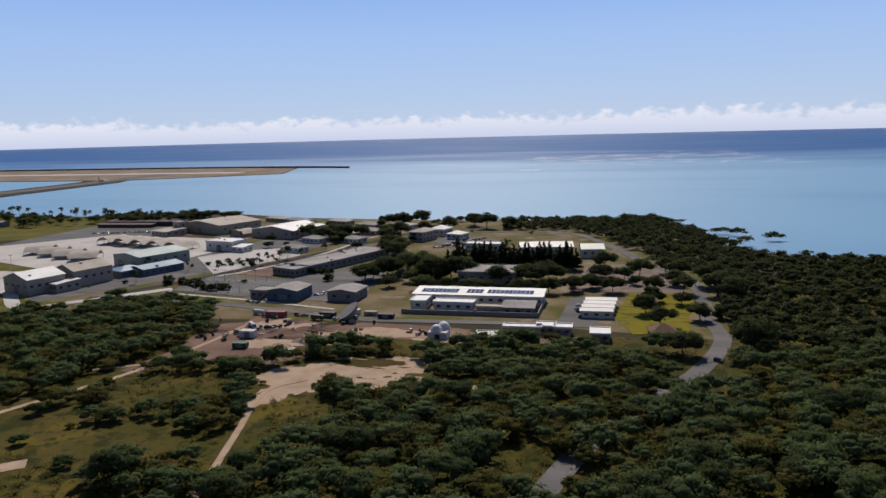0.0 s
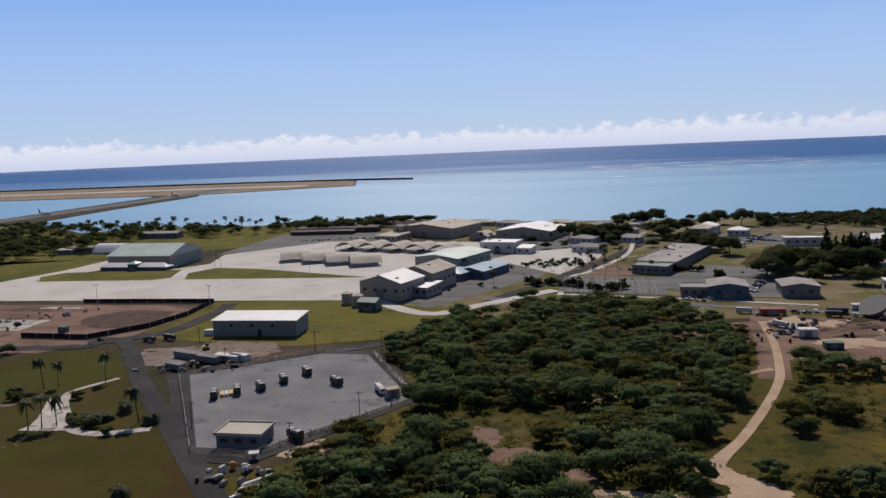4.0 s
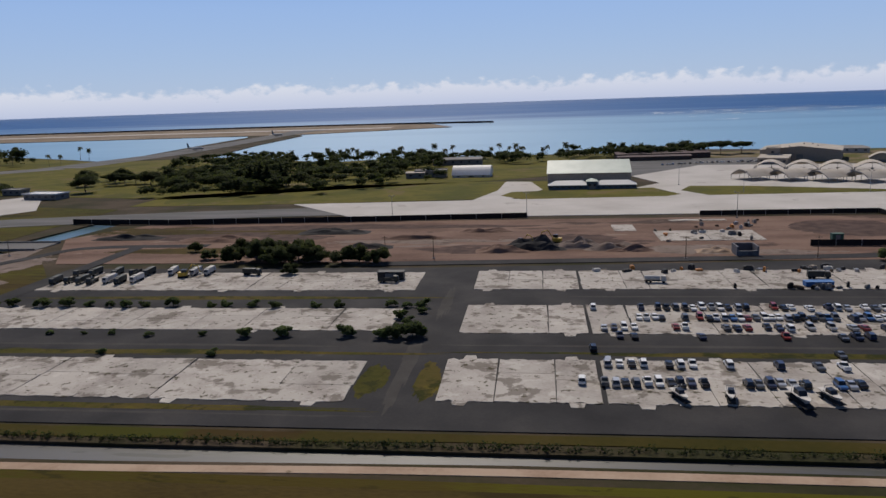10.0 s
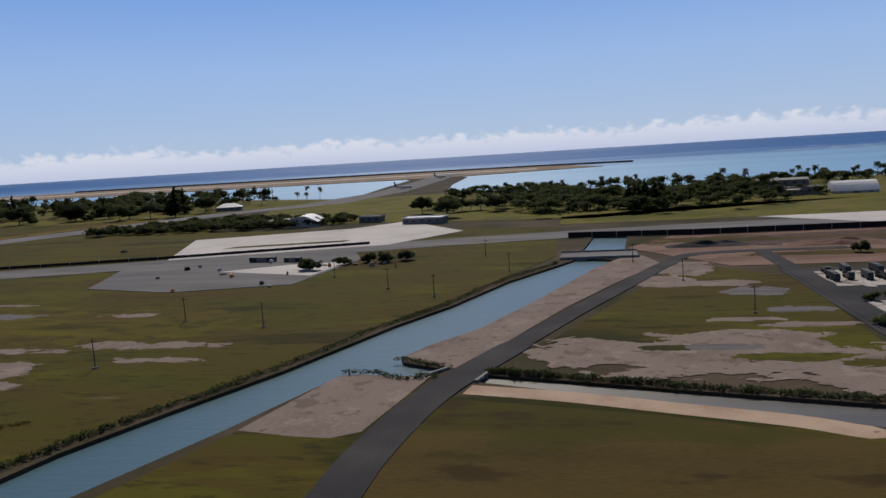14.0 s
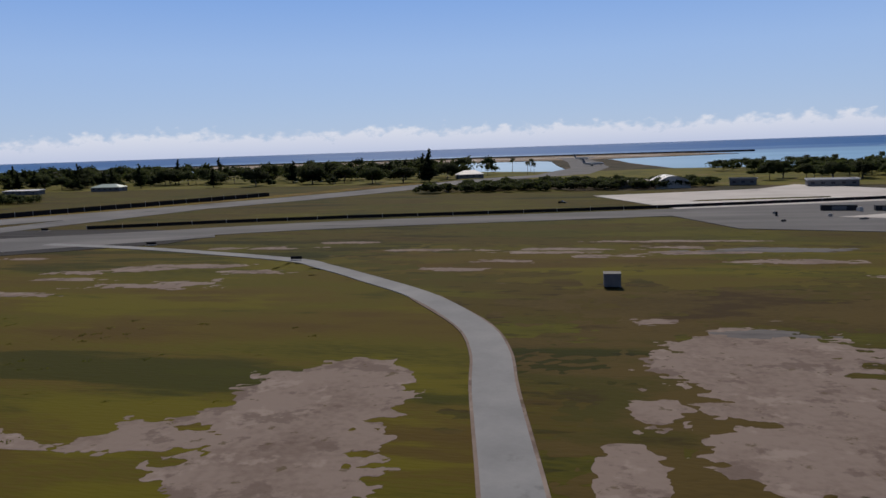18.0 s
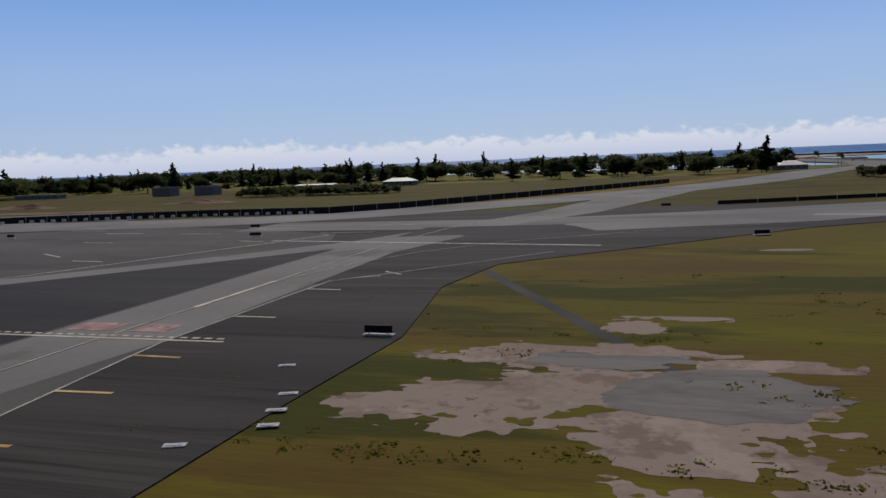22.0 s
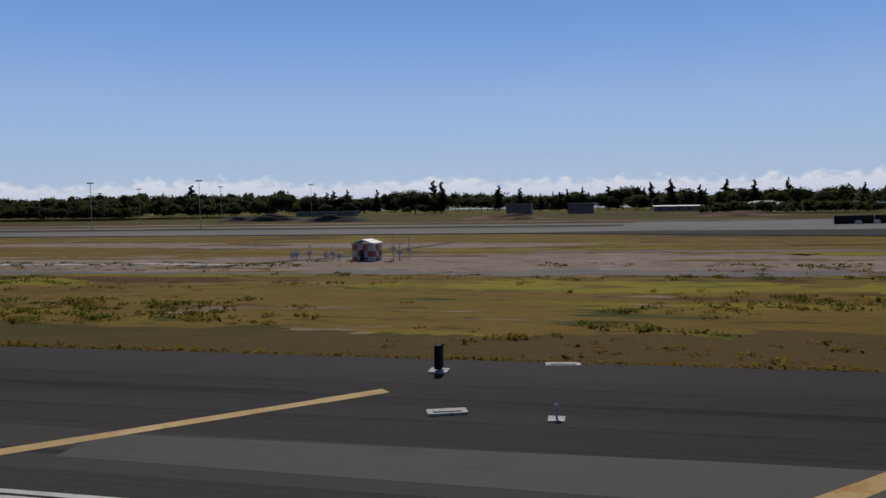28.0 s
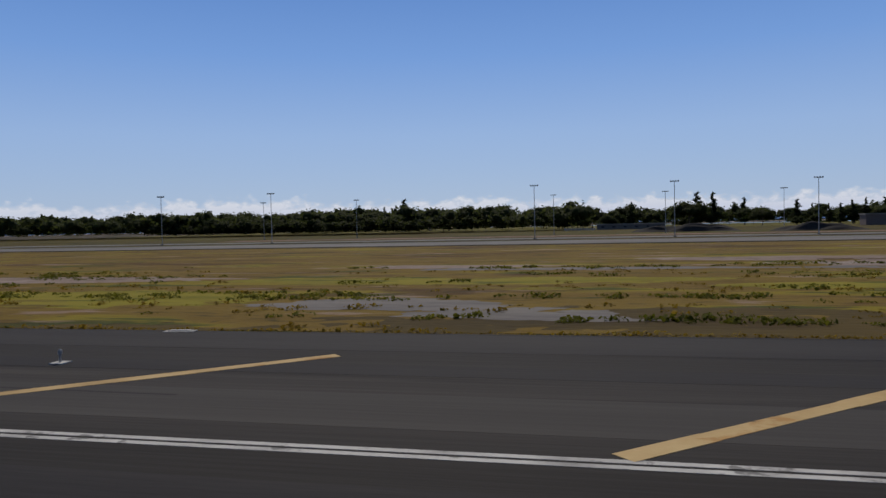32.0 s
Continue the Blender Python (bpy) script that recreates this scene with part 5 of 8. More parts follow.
DATE = [palm_tree("date_palm", "low bushy date palm with a round head of fronds", 90 + i, 1.3 + 0.4 * i, 2.1) for i in range(2)]
BUSH = [broad_tree("bush", "low dark green bush on the pad edge", 70 + i, 2.6, 1.7, 420, 0.14, M_LEAF, low=True) for i in range(2)]
CLUMP = [broad_tree("broad_shrub", "big dense dark tree with leaves down to the ground", 80 + i, 7.5, 5.4, 1500, 0.26, M_LEAF_BACKLIT, low=True) for i in range(3)]
rt = random.Random(11)


def plant(kinds, x, y, size=1.0, group="", z=0.0):
    ob = copy_thing(rt.choice(kinds), pose(x, y, z, 0, 0, rt.uniform(0, 360)) @ Matrix.Diagonal((size * rt.uniform(0.9, 1.1), size * rt.uniform(0.9, 1.1), size * rt.uniform(0.88, 1.12), 1)))
    return tagged(ob, group=group)


def thicket(name, label, places, w, h, n, size, leaf, seed, spire=False, cores=4):
    """Many trees too many to count, in one sheet of leaf clumps."""
    rnd = np.random.default_rng(seed)
    protos = []
    for k in range(5):
        if spire:
            b = [(0.1 * w * rnd.uniform(-1, 1), 0.1 * w * rnd.uniform(-1, 1), h * (0.15 + 0.8 * i / 7), w * 0.42 * (1 - 0.8 * i / 7), h * 0.1) for i in range(8)]
        else:
            b = broad_blobs(rnd, w, h, False)
            b += [(c[0] * 0.9, c[1] * 0.9, h * 0.3, c[3] * 0.8, h * 0.2) for c in b[:3]]
        protos.append(np.concatenate([leaf_cloud(rnd, b, n, size), crown_cores(rnd, b[:cores])]) if cores else leaf_cloud(rnd, b, n, size))
    out = []
    for x, y in places:
        v = protos[rnd.integers(5)]
        a, s = rnd.uniform(0, 6.28), rnd.uniform(0.62, 1.3)
        c, d = math.cos(a), math.sin(a)
        out.append(np.stack([x + s * (c * v[:, 0] - d * v[:, 1]), y + s * (d * v[:, 0] + c * v[:, 1]), s * v[:, 2] * rnd.uniform(0.85, 1.15),
                             c * v[:, 3] - d * v[:, 4], d * v[:, 3] + c * v[:, 4], v[:, 5]], 1))
    if not out:
        return None
    ob = new(name, quads_mesh(name, np.concatenate(out), leaf))
    return tagged(ob, label, "trees", kind="stuff")


def scatter(poly, step, seed, keep=lambda x, y: True, jitter=0.48):
    r = random.Random(seed)
    xs, ys = [p[0] for p in poly], [p[1] for p in poly]
    out, y = [], min(ys)
    while y < max(ys):
        x = min(xs)
        while x < max(xs):
            px, py = x + r.uniform(-1, 1) * step * jitter, y + r.uniform(-1, 1) * step * jitter
            if inside((px, py), poly) and keep(px, py):
                out.append((px, py))
            x += step
        y += step
    return out


# ---- woods and planting ----
def off_track(x, y):
    """Keeps trees off tracks and clearings in the scrub."""
    for line, w in ((TRACK, 4.6), (LINK, 3.0), (FOOT, 1.9), (MANGROVE_ROAD[:8], 3.4), (MANGROVE_ROAD[7:], 1.0), (BASE_ROAD, 4.0)):
        for (x0, y0), (x1, y1) in zip(line, line[1:]):
            dx, dy = x1 - x0, y1 - y0
            t = max(0, min(1, ((x - x0) * dx + (y - y0) * dy) / (dx * dx + dy * dy)))
            if (x - x0 - t * dx) ** 2 + (y - y0 - t * dy) ** 2 < w * w:
                return False
    return all(((x - cx) / rx) ** 2 + ((y - cy) / ry) ** 2 > 1 for cx, cy, rx, ry in CLEAR)


TRACK = [(-124, 90), (-137, 110), (-131, 124), (-118.5, 155), (-116, 166), (-111.5, 206)]
LINK = [(-137, 110), (-128, 100), (-112, 101), (-104, 106)]
FOOT = [(-66, 98), (-67.2, 104), (-72.5, 124.6), (-78, 148), (-72, 158)]
MANGROVE_ROAD = [(-29, 414), (11, 323), (25, 293), (27.5, 260), (26, 231), (27.5, 206), (20, 181), (11, 163), (-3, 136), (-9, 120), (-14, 100)]
BASE_ROAD = [(-219, 172), (-205, 186), (-190, 226), (-168, 250)]
CLEAR = [(-58, 160, 19, 9), (-38, 158, 12, 4), (-96, 195, 22, 22), (-60, 209, 26, 10), (-134, 195, 6, 7), (-104, 116, 12, 8), (-150, 98, 10, 4), (14, 245, 12, 16), (-25, 203, 24, 9), (-207, 102, 8, 9), (-173.5, 120, 4, 6), (-165, 112, 7, 5), (-155, 101, 6, 6), (-99, 178, 17, 14), (-74, 158, 12, 15), (-58, 169, 14, 8), (-116, 119, 12, 12), (-93, 120, 11, 10), (8, 226, 12, 20), (24, 175, 7, 12)]
open_ground = lambda x, y: off_track(x, y)  # noqa: E731

WOOD = [(-186, 140), (-196, 118), (-206, 98), (-200, 82), (-150, 82), (-60, 84), (60, 84), (150, 100), (150, 200), (40, 205), (30, 190), (-12, 196), (-60, 190), (-108, 186), (-126, 205), (-134, 224), (-150, 229), (-182, 229), (-196, 216), (-205, 190), (-205, 168)]
spots = scatter(WOOD, 4.1, 5, open_ground)
dense = [(x, y) for x, y in spots if noise.noise(Vector((x * 0.035, y * 0.05, 3))) > (-0.3 if x < -126 or x > -48 else -0.02)]
near = [p for i, p in enumerate(dense) if i % 5 == 0 and -190 < p[0] < 60 and p[1] > 95][:150]
rest = [p for p in dense if p not in set(near)]
for i, (x, y) in enumerate(near):
    plant(KIAWE if rt.random() < (0.8 if x < -122 else 0.45) else OLIVE, x, y, rt.uniform(0.75, 1.35), "trees of the scrub wood")
half = len(rest) // 2
thicket("woodland", "dense dark green kiawe woodland", [p for i, p in enumerate(rest) if i % 2], 7.4, 4.3, 330, 0.19, M_LEAF, 81, cores=7)
thicket("scrubland", "olive green scrub and low trees", [p for i, p in enumerate(rest) if i % 2 == 0], 6.0, 3.3, 260, 0.18, M_LEAFY, 82, cores=7)
for x, y, k in ((-112, 113, 0.55), (-101, 127, 0.7), (-88, 112, 0.5), (-121, 127, 0.6), (-96, 106, 0.6), (-84, 125, 0.65), (-108, 122, 0.4), (-91, 128, 0.55), (-64, 149, 0.6), (-56, 152, 0.55), (-50, 156, 0.5), (-81, 153, 0.35), (-68, 153, 0.35), (-118, 110, 0.4), (-106, 130, 0.6)):
    plant(KIAWE if k > 0.5 else OLIVE, x, y, k, "trees of the scrub wood")
low = [p for p in scatter(WOOD, 3.0, 6, open_ground) if p not in set(dense)]
thicket("low_bushes", "low olive bushes and weeds in the scrub", low, 2.6, 0.9, 38, 0.18, M_LEAFY, 83, cores=0)

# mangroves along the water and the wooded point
thicket("mangrove", "dense dark mangrove belt along the shore", scatter([(-70, 425), (-20, 418), (16, 330), (32, 300), (60, 330), (50, 366), (36, 438), (18, 476), (-60, 468)], 4.6, 7, open_ground), 6.5, 4.2, 120, 0.36, M_LEAF_BACKLIT, 84)
thicket("mangrove", "dense dark woodland beside the road", scatter([(33, 300), (32, 205), (60, 185), (120, 180), (200, 190), (210, 290), (106, 325), (77, 338), (58, 345)], 5.0, 8), 6.5, 4.4, 110, 0.36, M_LEAF_BACKLIT, 85)
for x, y, w in ((18.5, 470, 4), (32, 459, 5), (51.5, 417, 4), (61, 411, 4), (55.5, 376, 4.5), (75, 394, 4)):
    thicket("mangrove_islet", "round mangrove islet standing in shallow water", [(x + dx, y + dy) for dx, dy in ((0, 0), (w * 0.8, 0.6), (-w * 0.7, -0.5))], w * 1.5, 3.6, 150, 0.34, M_LEAF, int(90 + x))

# base trees
for x, y, k in ((-95, 277, 0.85), (-87, 297, 0.9), (-68, 281, 1.0), (-76, 286, 0.9), (-60, 284, 0.9), (-90, 286, 0.8), (-151, 377, 1.0), (-146, 372, 1.0), (-177, 410, 0.7), (-129, 436, 1.1), (-115, 368, 1.0), (-122, 380, 0.9), (-100, 325, 0.9), (-106, 335, 0.8), (-112, 271, 0.5), (-31, 281, 1.0), (-44, 272, 0.75), (-23, 282, 0.7), (-7, 285, 0.8), (-8, 270, 0.6), (-16, 269, 0.6),
                (11, 249, 0.8), (22, 263, 0.75), (20, 277, 0.7), (30, 229, 0.75), (37, 255, 0.9), (34, 240, 0.8), (35, 215, 0.8), (-164, 390, 0.7), (-140, 390, 0.8), (-112, 345, 0.6), (-160, 300, 0.35), (-84, 310, 0.7)):
    plant(BANYAN if rt.random() < 0.5 else CLUMP, x, y, k * rt.uniform(1.15, 1.45), "shade trees of the base")
for x, y, k in ((-96.5, 271, 1.15), (-90, 279, 1.1), (-85, 292, 1.05), (-78, 296, 1.0), (-70, 276, 1.25), (-64, 279, 1.1), (-74, 286, 1.1), (-32, 274, 1.2), (-26, 279, 1.1), (-36, 280, 1.0), (-104, 345, 0.9), (-112, 352, 0.9), (-118, 392, 1.2), (-126, 398, 1.1), (-108, 408, 1.0), (-96, 418, 1.0), (-160, 398, 1.0), (-168, 383, 1.1), (-158, 378, 1.0), (-149, 386, 1.1), (-140, 440, 1.1), (-120, 446, 1.1), (-76, 430, 1.1), (-64, 436, 1.0), (-86, 441, 1.0),
                (23.4, 226, 0.7), (33, 262, 1.1), (32, 276, 1.1), (22, 290, 1.0), (8, 292, 0.9), (34, 196, 1.0), (-6, 304, 0.9), (16, 190, 0.9)):
    plant(BANYAN, x, y, k * rt.uniform(1.0, 1.2), "shade trees of the base")
for i in range(16):
    plant(CLUMP, -178 + 2.1 * i + rt.uniform(-1, 1), 262 - 0.9 * i + rt.uniform(-3, 3), rt.uniform(0.4, 0.7), "shrubs between roads and lawns")
for i in range(10):
    plant(CLUMP, -137 + 2.2 * i, 286 + rt.uniform(-1.5, 2), rt.uniform(0.4, 0.6), "shrubs between roads and lawns")
for i in range(14):
    plant(PALM, -158 + rt.uniform(-8, 14), 300 + rt.uniform(-14, 24), rt.uniform(0.5, 0.8), "palms between base buildings")
for i in range(36):
    plant(BUSH, rt.uniform(-215, -20), rt.uniform(232, 420), rt.uniform(0.5, 1.2), "garden shrubs of the base")
for x, y in ((-46, 252), (-52, 258), (-34, 256), (-24, 258), (-62, 262), (-16, 262), (-28, 278), (-70, 258), (-10, 268), (-44, 276), (6, 276), (2, 284), (-6, 290), (12, 262), (18, 300), (8, 232), (12, 218), (-2, 262), (20, 246), (-84, 262), (-78, 272)):
    plant(BANYAN, x, y, rt.uniform(0.55, 0.95), "shade trees of the base")
for i in range(34):
    plant(SPIRE, -70 + 1.6 * i + rt.uniform(-0.6, 0.6), 304 + rt.uniform(-4, 5), rt.uniform(0.75, 1.15), "row of ironwoods")
for x, y in ((-275, 460), (-262, 464), (-283, 466)):
    plant(UMBRELLA, x, y, rt.uniform(0.9, 1.1), "monkeypods on the shore")
for x, y in ((-257.3, 116.7), (-255.2, 118.1), (-259.5, 115.8), (-263.6, 144.4), (-272.7, 140.4), (-275.6, 139.4), (-240, 121.5)):
    plant(PALM, x, y, rt.uniform(0.75, 0.95), "palms round the lawn")
for x, y in ((-248.5, 119.9), (-250.6, 120.6), (-247, 122), (-277.6, 133.8), (-237, 121), (-246, 126), (-223.5, 92.2)):
    plant(DATE, x, y, rt.uniform(0.85, 1.15), "date palms round the lawn")
for x, y, s in ((-255, 122, 1.0), (-252, 119, 1.5), (-276, 131, 1.5), (-262, 133, 1.3), (-248, 118, 1.4), (-242, 115, 1.2), (-308, 165, 1.9), (-300, 105, 1.0), (-301, 112, 0.8), (-304, 130, 0.8), (-303, 144, 0.7), (-297, 92, 0.7)):
    plant(BUSH, x, y, s, "bushes on the lawn")
for i in range(26):
    plant(PALM, rt.uniform(-215, -95), rt.uniform(255, 400), rt.uniform(0.45, 0.75), "palms between base buildings")
for i in range(30):
    x, y = rt.uniform(-190, -60), rt.uniform(350, 465)
    if not inside((x, y), [(-100, 400), (-55, 390), (-55, 345), (-100, 345)]):
        plant(BANYAN, x, y, rt.uniform(0.4, 0.75), "trees between base and shore")
for i in range(12):
    plant(BUSH, -182 + 1.9 * i, 300 + 5 * (i % 3), 1.2, "clipped orchard shrubs")

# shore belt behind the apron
thicket("shore_trees", "belt of dark shore trees behind the apron", scatter([(-345, 440), (-345, 470), (-285, 472), (-285, 440)], 5.0, 12), 7.5, 7.0, 150, 0.42, M_LEAF_BACKLIT, 95)
thicket("shore_trees", "dark trees along the lagoon shore", scatter([(-560, 330), (-400, 420), (-350, 440), (-345, 478), (-500, 462), (-600, 520), (-620, 470)], 7.6, 13, lambda x, y: noise.noise(Vector((x * 0.03, y * 0.04, 8))) > -0.12), 8.5, 6.2, 170, 0.42, M_LEAF_BACKLIT, 96)
thicket("shore_trees", "dense dark trees west of the apron", scatter([(-560, 285), (-470, 300), (-420, 345), (-440, 390), (-560, 380)], 7.4, 14, lambda x, y: noise.noise(Vector((x * 0.04, y * 0.05, 2))) > -0.05), 8.5, 5.8, 190, 0.38, M_LEAF_BACKLIT, 97)
for i in range(16):
    plant(SPIRE, -505 + rt.uniform(-9, 9), 325 + rt.uniform(-8, 10), rt.uniform(0.8, 1.35), "ironwoods by the apron")
for i in range(22):
    plant(PALM, rt.uniform(-470, -330), rt.uniform(455, 482), rt.uniform(0.7, 1.2), "shore palms")
for i in range(26):
    plant(PALM, rt.uniform(-590, -470), rt.uniform(440, 500), rt.uniform(0.6, 1.1), "shore palms")
for i in range(18):
    plant(BANYAN, -545 + rt.uniform(-70, 60), 345 + rt.uniform(-25, 40), rt.uniform(0.7, 1.25), "big trees by the old taxiway")
for x, y in ((-600, 360), (-585, 355), (-610, 372), (-572, 362), (-560, 372)):
    plant(UMBRELLA, x, y, rt.uniform(0.55, 0.8), "flat trees by the old taxiway")
for x, y, k in ((-453, 166, 1), (-448, 168, 1.1), (-443, 165, 1), (-438, 167, 1.15), (-433, 165, 1), (-427, 165, 0.95), (-423, 166, 0.9), (-418.5, 165, 0.85), (-456, 178, 0.9), (-450, 175, 1), (-436, 154, 0.55), (-437, 170, 1.1), (-470, 180, 0.6), (-445, 172, 1.0), (-462, 170, 0.6)):
    plant(CLUMP, x, y, k, "trees beside the work site")
for x in (-486, -482.5, -466.7, -458.7, -455.3, -449.8, -442.1, -439.4, -429.5, -422, -417.6, -405, -408, -402, -462, -471, -476, -434):
    plant(BUSH, x, 127.6 + rt.uniform(-0.6, 0.6), rt.uniform(0.8, 1.45), "bushes between the pads")
for x, k in ((-483.8, 1.2), (-477.6, 1.35), (-411.8, 1.45), (-422, 1.3), (-428.6, 1.1), (-403.8, 1.6), (-401, 1.7), (-406, 1.2), (-400.5, 1.3), (-445, 0.7), (-452, 0.6), (-463, 0.6), (-436, 0.6), (-457, 0.5)):
    plant(BUSH, x, 110.3 + rt.uniform(-0.5, 0.8), k, "bushes at the pad edge")
for x, y in ((-403, 118), (-405, 121), (-401.5, 124), (-490, 111), (-404, 115), (-448, 101.6), (-430, 101.2), (-470, 101.5)):
    plant(BUSH, x, y, rt.uniform(0.7, 1.4), "bushes at the pad edge")

for i in range(26):
    plant(BUSH, -303 + rt.uniform(-2.4, 1.8) + (0.05 * (130 - (86 + 3 * i))), 86 + 3 * i + rt.uniform(-1.2, 1.2), rt.uniform(0.4, 1.0), "weeds along the lawn fence")

# golf course trees behind the runways
tall = [(-939.3, 472, 1.5), (-1142.6, 428, 1.65), (-1178, 428, 1.35), (-1210, 428, 1.25), (-1322, 430, 1.4), (-1318, 434, 1.25), (-993, 430, 1.4), (-1023, 432, 1.2), (-1065, 430, 1.2), (-1092, 430, 1.25), (-1300, 432, 1.15)]
for x, y, s in tall:
    plant(SPIRE, x, y, s, "tall ironwoods of the golf course")
rg = random.Random(4)
for i in range(160):
    x = rg.uniform(-1420, -770)
    y = rg.uniform(400, 480) + max(0, (-760 - x)) * 0.02
    plant(rg.choice((SPIRE, SPIRE, CLUMP, CLUMP, BANYAN, BANYAN)), x, y, rg.choice((0.8, 0.95, 1.1, 1.25, 1.5)) * rg.uniform(1.0, 1.35), "golf course trees")
for i in range(55):
    plant(PALM, rg.uniform(-1250, -700), rg.uniform(440, 560), rg.uniform(0.8, 1.4), "golf course palms")
thicket("golf_course_wood", "dark trees along the golf course", scatter([(-1500, 440), (-800, 440), (-740, 500), (-900, 620), (-1500, 780)], 13.0, 15, lambda x, y: noise.noise(Vector((x * 0.012, y * 0.02, 5))) > -0.12), 11.5, 10.5, 150, 0.6, M_LEAF_BACKLIT, 98)
thicket("hedge_wood", "low dark thicket beside the taxiway", scatter([(-760, 300), (-640, 300), (-632, 330), (-700, 352), (-752, 326)], 4.6, 16), 6.0, 3.6, 170, 0.45, M_LEAF_BACKLIT, 99)
thicket("far_wood", "rounded dark thicket beside the far taxiway", [(x, y) for x, y in scatter([(-1420, 330), (-1268, 305), (-1262, 318), (-1275, 340), (-1420, 380)], 5.0, 27)], 9.0, 6.5, 150, 0.5, M_LEAF_BACKLIT, 127)
thicket("far_wood", "low dark wood at the far end of the airfield", scatter([(-1700, 330), (-1215, 330), (-1195, 350), (-1230, 400), (-1700, 420)], 6.5, 17), 12.0, 11.0, 130, 0.6, M_LEAF_BACKLIT, 100)
thicket("bushes", "dark bushes behind the fence", scatter([(-1010, 285), (-930, 280), (-930, 300), (-1010, 308)], 4.0, 18), 5.0, 3.6, 160, 0.42, M_LEAF_BACKLIT, 101)
bank = smooth_line([(-590, 48), (-584.6, 62.6), (-579.6, 74.7), (-572.4, 90.6), (-563.3, 116), (-556.5, 131), (-548.5, 155), (-537.3, 178)], 24)
rim = smooth_line([(-543, 89.6), (-533, 87), (-518, 83), (-501.5, 79), (-485, 75.6), (-468, 73.4), (-428, 73.2), (-384, 73.4), (-330, 73.6), (-300, 74)], 44)
ridge = smooth_line([(-652, 36), (-645, 43), (-639, 48), (-631, 52), (-619, 58), (-605, 63), (-594, 70)], 9)
inlet = smooth_line([(-561, 88.9), (-557, 88.6), (-553, 86.6), (-549.6, 87.4)], 5) + smooth_line([(-555.6, 95.2), (-552, 93.4), (-548.4, 91.6)], 5)
thicket("canal_reeds", "dark weeds along the ditch and canal banks", [(x + rt.uniform(-0.35, 0.35), y + rt.uniform(-0.35, 0.35)) for x, y in bank + rim + inlet], 1.7, 0.55, 40, 0.13, M_NEEDLE, 102, cores=0)
thicket("ridge_weeds", "low green weeds on a field ridge", ridge + [(x + 0.9, y + 0.5) for x, y in ridge], 1.3, 0.42, 50, 0.09, M_LEAFY, 103, cores=0)
for x, y, k in ((-600, 178, 0.8), (-583, 189, 0.7), (-578, 192, 0.75), (-588, 190, 0.7), (-594, 187, 0.5), (-602, 181, 0.6)):
    plant(CLUMP, x, y, k, "trees by the old pad")
M_STRAW = surface("straw_grass_blades", [(0.10, 0.068, 0.013), (0.145, 0.105, 0.016), (0.19, 0.145, 0.025)], 0.9, 0.12, 3.0, 0, per_island=0.2)
M_TUFT = surface("green_grass_blades", [(0.052, 0.060, 0.009), (0.080, 0.086, 0.012), (0.115, 0.115, 0.017)], 0.9, 0.15, 3.0, 0, per_island=0.2)
leafy(M_STRAW, 0.4, (1.2, 1.1, 0.8))
leafy(M_TUFT, 0.4, (1.2, 1.15, 0.8))


def drift(seed, n, area, level):
    """Places for weeds, gathered in drifts."""
    r, out = random.Random(seed), []
    (xa, xb), (ya, yb) = area
    while len(out) < n:
        x, y = r.uniform(xa, xb), ya + (yb - ya) * r.random() ** 1.4
        if noise.noise(Vector((x * 0.05, y * 0.2, seed))) + 0.6 * noise.noise(Vector((x * 0.2, y * 0.6, seed))) > level:
            out.append((x, y))
    return out


thicket("dry_grass_tufts", "straw-coloured grass tufts along the runway edge", [(x, 24.75 + 0.3 * abs(math.sin(7 * x))) for x in np.arange(-1250, -950, 0.45)] + drift(7, 1500, ((-1250, -945), (25, 60)), 0.12), 0.9, 0.2, 16, 0.075, M_STRAW, 104, cores=0)
thicket("green_grass_tufts", "low green weed tufts in the airfield grass", drift(9, 700, ((-850, -706), (26, 74)), 0.3), 1.0, 0.12, 14, 0.08, M_TUFT, 106, cores=0)
thicket("green_grass_tufts", "dark green weed tufts in the runway strip", drift(8, 1900, ((-1250, -955), (28, 66)), 0.3), 1.1, 0.24, 18, 0.085, M_TUFT, 105, cores=0)
for o in KIAWE + OLIVE + BANYAN + UMBRELLA + SPIRE + PALM + DATE + BUSH + CLUMP:
    for q in (*o.children_recursive, o):
        bpy.data.objects.remove(q)

# ---- buildings ----
def wall_box(w, d, h, t=0.25):
    """Four walls with thickness, closed by a slab under the roof."""
    g = Geo()
    a, b = w / 2, d / 2
    g.box(-a, a, -b, -b + t, 0, h).box(-a, a, b - t, b, 0, h).box(-a, -a + t, -b + t, b - t, 0, h).box(a - t, a, -b + t, b - t, 0, h).box(-a + t, a - t, -b + t, b - t, h - 0.2, h - 0.02)
    return g


